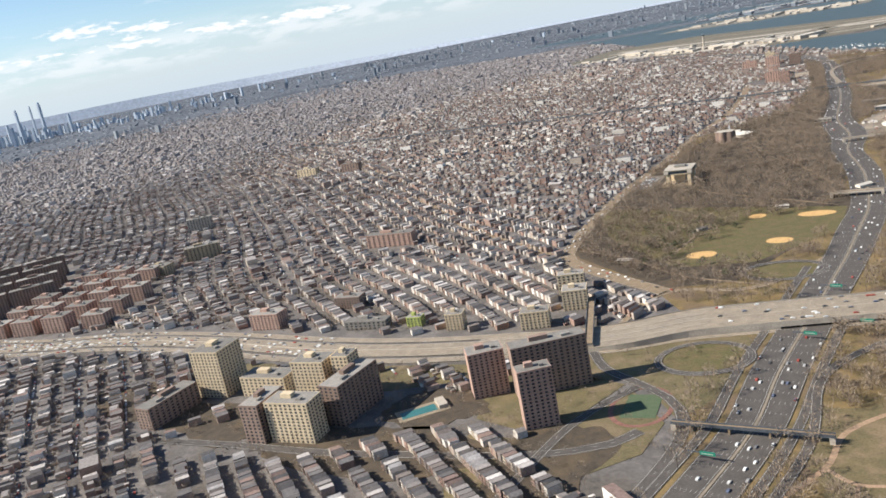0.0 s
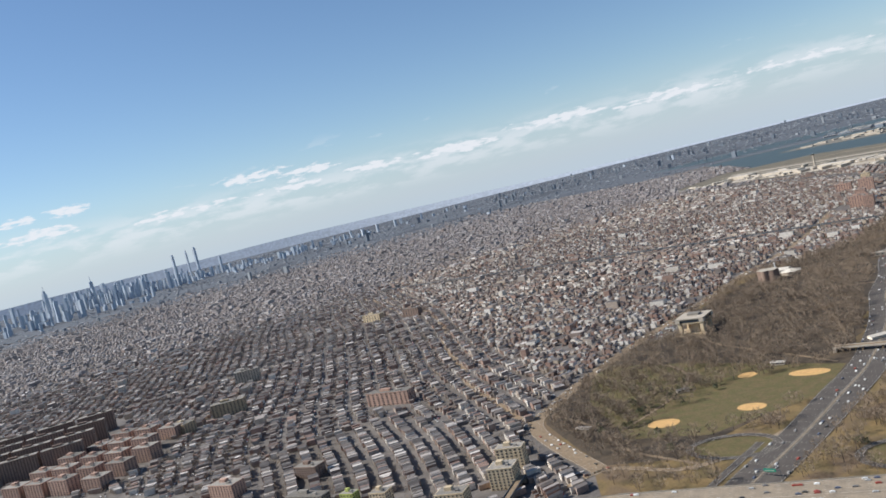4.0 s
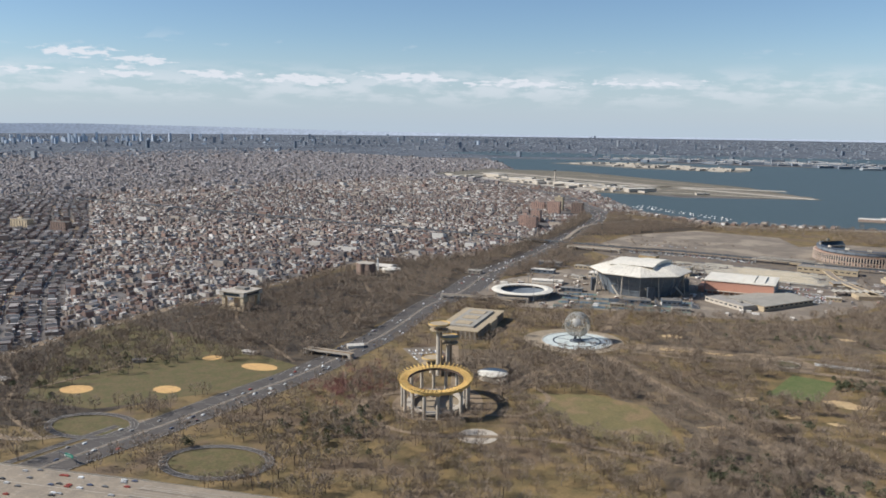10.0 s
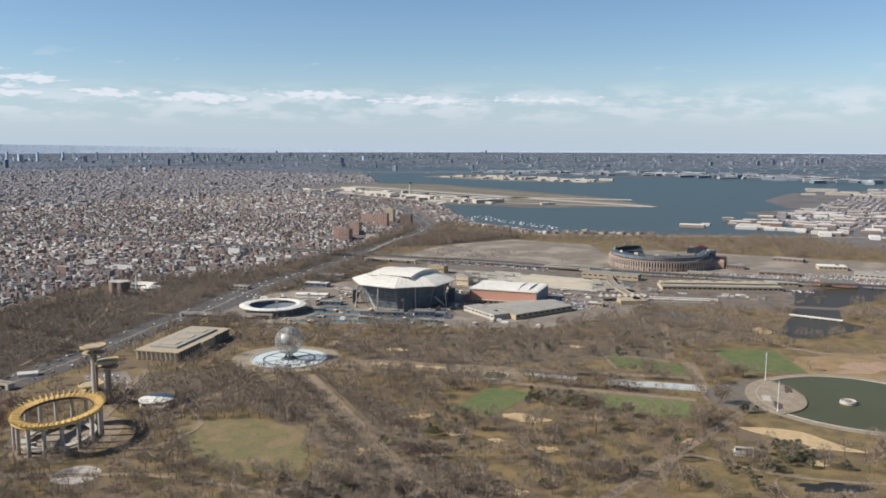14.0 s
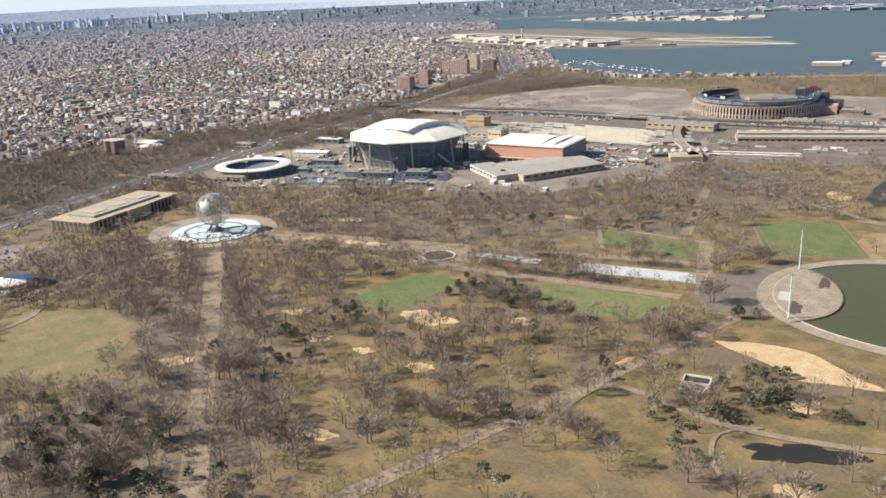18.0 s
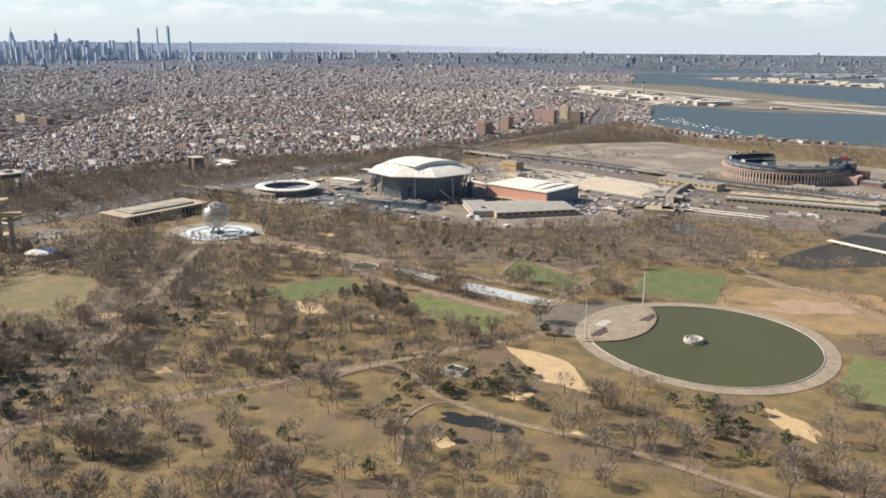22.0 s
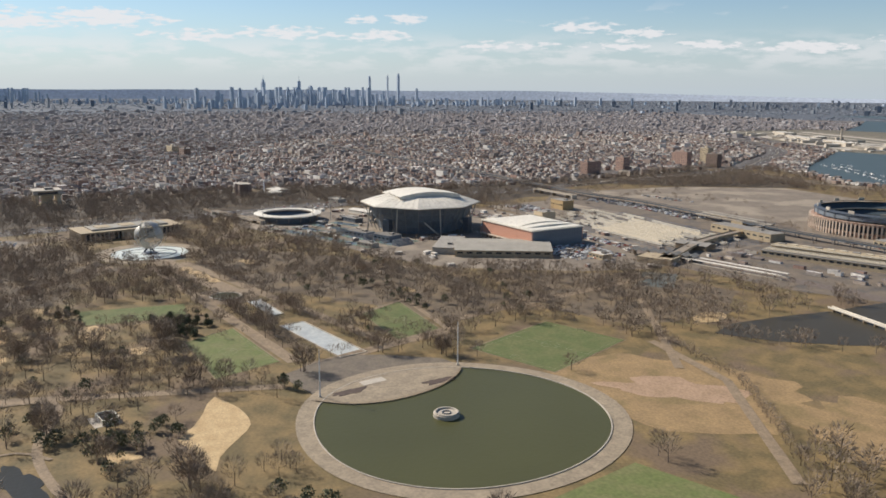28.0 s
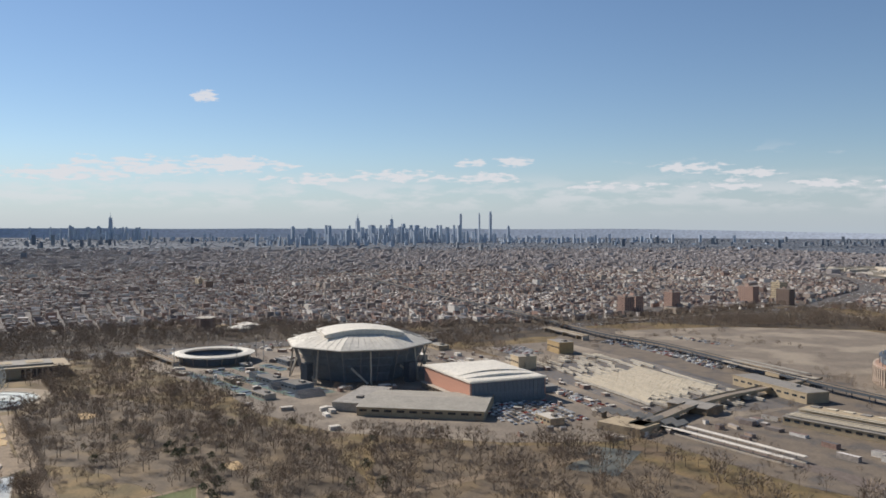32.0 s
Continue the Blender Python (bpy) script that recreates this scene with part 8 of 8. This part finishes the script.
# rows along the walks
rows_ = []
for a, b, o in (((533, -330), (545, 160), 9), ((533, -330), (545, 160), -9), (along(90, 0), along(540, 0), 29), (along(90, 0), along(540, 0), -29), ((60, -42), (580, -303), 16), ((30, -42), (476, -226), -9), ((30, -42), (476, -226), 20), ((30, -42), (476, -226), -20), ((485, 495), (595, 507), 6), ((595, 507), (766, 456), 6), ((390, 330), (230, 620), 10), ((390, 330), (230, 620), -10), ((500, 180), (415, 330), 12), ((700, -470), (533, -270), 8), ((20, -60), (70, -270), 18), ((20, -60), (70, -270), -18), ((-27, 66), (-120, 300), 16), ((-27, 66), (-120, 300), -16)):
    d = Vector((b[0] - a[0], b[1] - a[1]))
    n = d.normalized()
    for i in range(int(d.length / 11)):
        rows_.append((a[0] + n.x * i * 11 - n.y * o + random.uniform(-1.5, 1.5), a[1] + n.y * i * 11 + n.x * o + random.uniform(-1, 1), random.uniform(0.7, 1.05)))
rows_ = np.array(rows_)
wood, tw = bare_parts(21, 130, 4.6, 11, 0.15)
scatter("tree_rows", tw, rows_, TWIG, "rows of bare trees along the park walks")
scatter("row_trunks", tris_of(Shape().tube(0, 0, 0, 5.2, 0.28, 0.18, 4)), rows_, BARK, "trunks of the trees along the walks")
# reddish grove near the pavilion
grove = np.stack([rng.normal(-52, 26, 150), rng.normal(-372, 34, 150), rng.uniform(0.6, 0.95, 150)], 1)
scatter("reddish_grove", tw, grove[far_from(grove[:, 0], grove[:, 1], PARKWAY[::3], 34)], TWIGRED, "grove of trees with reddish twigs")


clutter = []
for _ in range(230):
    x, y = random.uniform(-520, 180), random.uniform(130, 720)
    if not inside(x, y, OPEN[9]) or any((x - cx) ** 2 + (y - cy) ** 2 < r * r for cx, cy, r in ((-172, 406, 92), (-35, 549, 72), (-322, 190, 56), (62, 473, 70), (22, 408, 44))):
        continue
    clutter.append((x, y, random.uniform(3, 14), random.uniform(3, 9), random.uniform(2.2, 5), radians(random.choice((20, 65, 110)))))
tagged(joined_boxes("plaza_stalls", *np.array(clutter).T, HOUSEWALL, ROOFWHITE, np.where(np.arange(len(clutter)) % 3 == 0, 1.2, 0.0)), "small stalls, tents and sheds on the tennis grounds", "stalls", kind="stuff")


sheds = []
for _ in range(90):
    x, y = random.uniform(60, 420), random.uniform(670, 1030)
    if not inside(x, y, [(150, 690), (215, 730), (330, 790), (400, 850), (345, 960), (290, 1030), (120, 965), (60, 885), (130, 745)]) or abs((y - 750) - (x - 216) * 0.51) < 26 or (x - 216) ** 2 + (y - 918) ** 2 < 60 ** 2:
        continue
    sheds.append((x, y, random.uniform(5, 20), random.uniform(3, 7), random.uniform(2.6, 5), radians(random.choice((14.5, 27, 30)))))
tagged(joined_boxes("yard_sheds", *np.array(sheds).T, HOUSEWALL, HOUSEROOF), "small sheds, containers and stores on the rail land", "sheds", kind="stuff")
# trees of the tennis centre and the rail land
n = 2600
xs, ys = rng.uniform(-640, 420, n), rng.uniform(100, 1080, n)
ok = far_from(xs, ys, PARKWAY[::3], 27) & far_from(xs, ys, LIRR, 14) & far_from(xs, ys, VIADUCT, 10)
for cx, cy, r in ((-172, 406, 105), (-35, 549, 85), (-322, 190, 62), (62, 473, 84), (-75, 775, 150), (216, 918, 125), (22, 408, 52), (-300, 900, 130), (60, 770, 40), (-45, 1232, 140), (449, 756, 60)):
    ok &= (xs - cx) ** 2 + (ys - cy) ** 2 > r * r
ok &= np.array([noise.noise((a * 0.015, b * 0.015, 5.0)) > -0.1 for a, b in zip(xs, ys)]) & (rng.random(n) < 0.8)
scatter("plaza_trees", tw, np.stack([xs[ok], ys[ok], rng.uniform(0.5, 0.9, ok.sum())], 1), TWIG, "bare trees between the tennis courts and rail land")


# evergreens
def pine(seed, n):
    g = np.random.default_rng(seed)
    v = []
    for _ in range(n):
        a, t = g.uniform(0, 2 * math.pi), g.uniform(0.05, 1)
        rr_ = 4.6 * math.sin(math.pi * (0.15 + 0.8 * t)) ** 0.7 * g.uniform(0.35, 1)
        c = np.array([rr_ * math.cos(a), rr_ * math.sin(a), 2 + 7 * t])
        d1, d2 = g.normal(size=3), g.normal(size=3)
        d1 /= np.linalg.norm(d1)
        d2 /= np.linalg.norm(d2)
        v += [c, c + d1 * 1.5, c + d2 * 1.5]
    return np.array(v)


ever = []
GROVES = ((352, 62, 22, 12, 26), (385, 74, 16, 9, 14), (322, -52, 14, 9, 8), (357, -138, 6, 5, 4), (380, -287, 34, 20, 34), (455, -285, 30, 26, 34), (639, 48, 16, 10, 14), (615, 84, 9, 8, 8), (758, 166, 16, 12, 18), (790, 188, 14, 10, 12), (545, 160, 3, 2, 3), (558, 170, 3, 2, 3), (765, 140, 20, 12, 8), (330, -120, 25, 20, 8), (40, -450, 25, 30, 22), (70, -500, 30, 30, 24), (640, -10, 30, 20, 12),)
GROVES += ((-60, -610, 30, 30, 20), (-330, -610, 40, 30, 20), (-330, -520, 30, 30, 14), (560, -60, 60, 80, 14), (760, -40, 60, 40, 12), (500, -250, 80, 60, 20), (330, 330, 60, 60, 20), (200, 260, 60, 50, 20), (640, -260, 60, 60, 20),)
for cx, cy, sx, sy, n in GROVES:
    for _ in range(n):
        ever.append((rng.normal(cx, sx), rng.normal(cy, sy), rng.uniform(0.6, 1.15)))
ever = np.array(ever)
okp = np.ones(len(ever), bool)
for cx, cy, r in ROUND:
    okp &= (ever[:, 0] - cx) ** 2 + (ever[:, 1] - cy) ** 2 > r * r
for ring in OPEN:
    okp &= ~inside_many(ever[:, 0], ever[:, 1], ring)
ever = ever[okp & far_from(ever[:, 0], ever[:, 1], PARKWAY[::3], 34)]
pk = thing("pine_tree", 0, 0, 0.4, 0, "dark evergreen pine with dense needles", "tree", "park evergreens")
part("trunk", Shape().tube(0, 0, 0, 7, 0.28, 0.12, 6), BARK, pk)
pp = pine(3, 300)
part("crown", twig_shape(pp), NEEDLE, pk)
for i, (x, y, sc) in enumerate(ever[:70]):
    m = at(x, y, 0.4, random.uniform(0, 360)) @ Matrix.Scale(sc, 4)
    if i == 0:
        pk.matrix_basis = m
    else:
        copy_thing(pk, m)
scatter("evergreens", pine(4, 150), ever[70:], NEEDLE, "dark evergreen trees in loose groups")
# street trees of the city
n = 60000
xs, ys = rng.uniform(-3600, -250, n), rng.uniform(-1700, 2300, n)
ok = built_land(xs, ys) & clear(xs, ys)
ok &= rng.random(n) < np.array([min(max(0.5 + 1.1 * noise.noise((a * 0.004, b * 0.004, 2.0)), 0.15), 1.0) for a, b in zip(xs, ys)])
st_ = np.stack([xs[ok], ys[ok], rng.uniform(0.55, 1.0, ok.sum())], 1)
scatter("street_trees", bare_parts(31, 13, 5.0, 10, 0.55)[1], st_, TWIG, "bare street trees among the houses")
n = 5000
xs, ys = rng.uniform(-1250, 200, n), rng.uniform(-1350, -860, n)
ok = ~inside_many(xs, ys, PARK_EDGE) & far_from(xs, ys, EXPRESSWAY[::3], 44) & far_from(xs, ys, PARKWAY[::3], 40)
for cx, cy, r in KEEP_OUT:
    ok &= (xs - cx) ** 2 + (ys - cy) ** 2 > (r * 0.42) ** 2
ok &= rng.random(n) < 0.7
scatter("street_trees", bare_parts(33, 80, 4.2, 9.5, 0.13)[1], np.stack([xs[ok], ys[ok], rng.uniform(0.6, 1.0, ok.sum())], 1), TWIG, "bare trees between the tower blocks")


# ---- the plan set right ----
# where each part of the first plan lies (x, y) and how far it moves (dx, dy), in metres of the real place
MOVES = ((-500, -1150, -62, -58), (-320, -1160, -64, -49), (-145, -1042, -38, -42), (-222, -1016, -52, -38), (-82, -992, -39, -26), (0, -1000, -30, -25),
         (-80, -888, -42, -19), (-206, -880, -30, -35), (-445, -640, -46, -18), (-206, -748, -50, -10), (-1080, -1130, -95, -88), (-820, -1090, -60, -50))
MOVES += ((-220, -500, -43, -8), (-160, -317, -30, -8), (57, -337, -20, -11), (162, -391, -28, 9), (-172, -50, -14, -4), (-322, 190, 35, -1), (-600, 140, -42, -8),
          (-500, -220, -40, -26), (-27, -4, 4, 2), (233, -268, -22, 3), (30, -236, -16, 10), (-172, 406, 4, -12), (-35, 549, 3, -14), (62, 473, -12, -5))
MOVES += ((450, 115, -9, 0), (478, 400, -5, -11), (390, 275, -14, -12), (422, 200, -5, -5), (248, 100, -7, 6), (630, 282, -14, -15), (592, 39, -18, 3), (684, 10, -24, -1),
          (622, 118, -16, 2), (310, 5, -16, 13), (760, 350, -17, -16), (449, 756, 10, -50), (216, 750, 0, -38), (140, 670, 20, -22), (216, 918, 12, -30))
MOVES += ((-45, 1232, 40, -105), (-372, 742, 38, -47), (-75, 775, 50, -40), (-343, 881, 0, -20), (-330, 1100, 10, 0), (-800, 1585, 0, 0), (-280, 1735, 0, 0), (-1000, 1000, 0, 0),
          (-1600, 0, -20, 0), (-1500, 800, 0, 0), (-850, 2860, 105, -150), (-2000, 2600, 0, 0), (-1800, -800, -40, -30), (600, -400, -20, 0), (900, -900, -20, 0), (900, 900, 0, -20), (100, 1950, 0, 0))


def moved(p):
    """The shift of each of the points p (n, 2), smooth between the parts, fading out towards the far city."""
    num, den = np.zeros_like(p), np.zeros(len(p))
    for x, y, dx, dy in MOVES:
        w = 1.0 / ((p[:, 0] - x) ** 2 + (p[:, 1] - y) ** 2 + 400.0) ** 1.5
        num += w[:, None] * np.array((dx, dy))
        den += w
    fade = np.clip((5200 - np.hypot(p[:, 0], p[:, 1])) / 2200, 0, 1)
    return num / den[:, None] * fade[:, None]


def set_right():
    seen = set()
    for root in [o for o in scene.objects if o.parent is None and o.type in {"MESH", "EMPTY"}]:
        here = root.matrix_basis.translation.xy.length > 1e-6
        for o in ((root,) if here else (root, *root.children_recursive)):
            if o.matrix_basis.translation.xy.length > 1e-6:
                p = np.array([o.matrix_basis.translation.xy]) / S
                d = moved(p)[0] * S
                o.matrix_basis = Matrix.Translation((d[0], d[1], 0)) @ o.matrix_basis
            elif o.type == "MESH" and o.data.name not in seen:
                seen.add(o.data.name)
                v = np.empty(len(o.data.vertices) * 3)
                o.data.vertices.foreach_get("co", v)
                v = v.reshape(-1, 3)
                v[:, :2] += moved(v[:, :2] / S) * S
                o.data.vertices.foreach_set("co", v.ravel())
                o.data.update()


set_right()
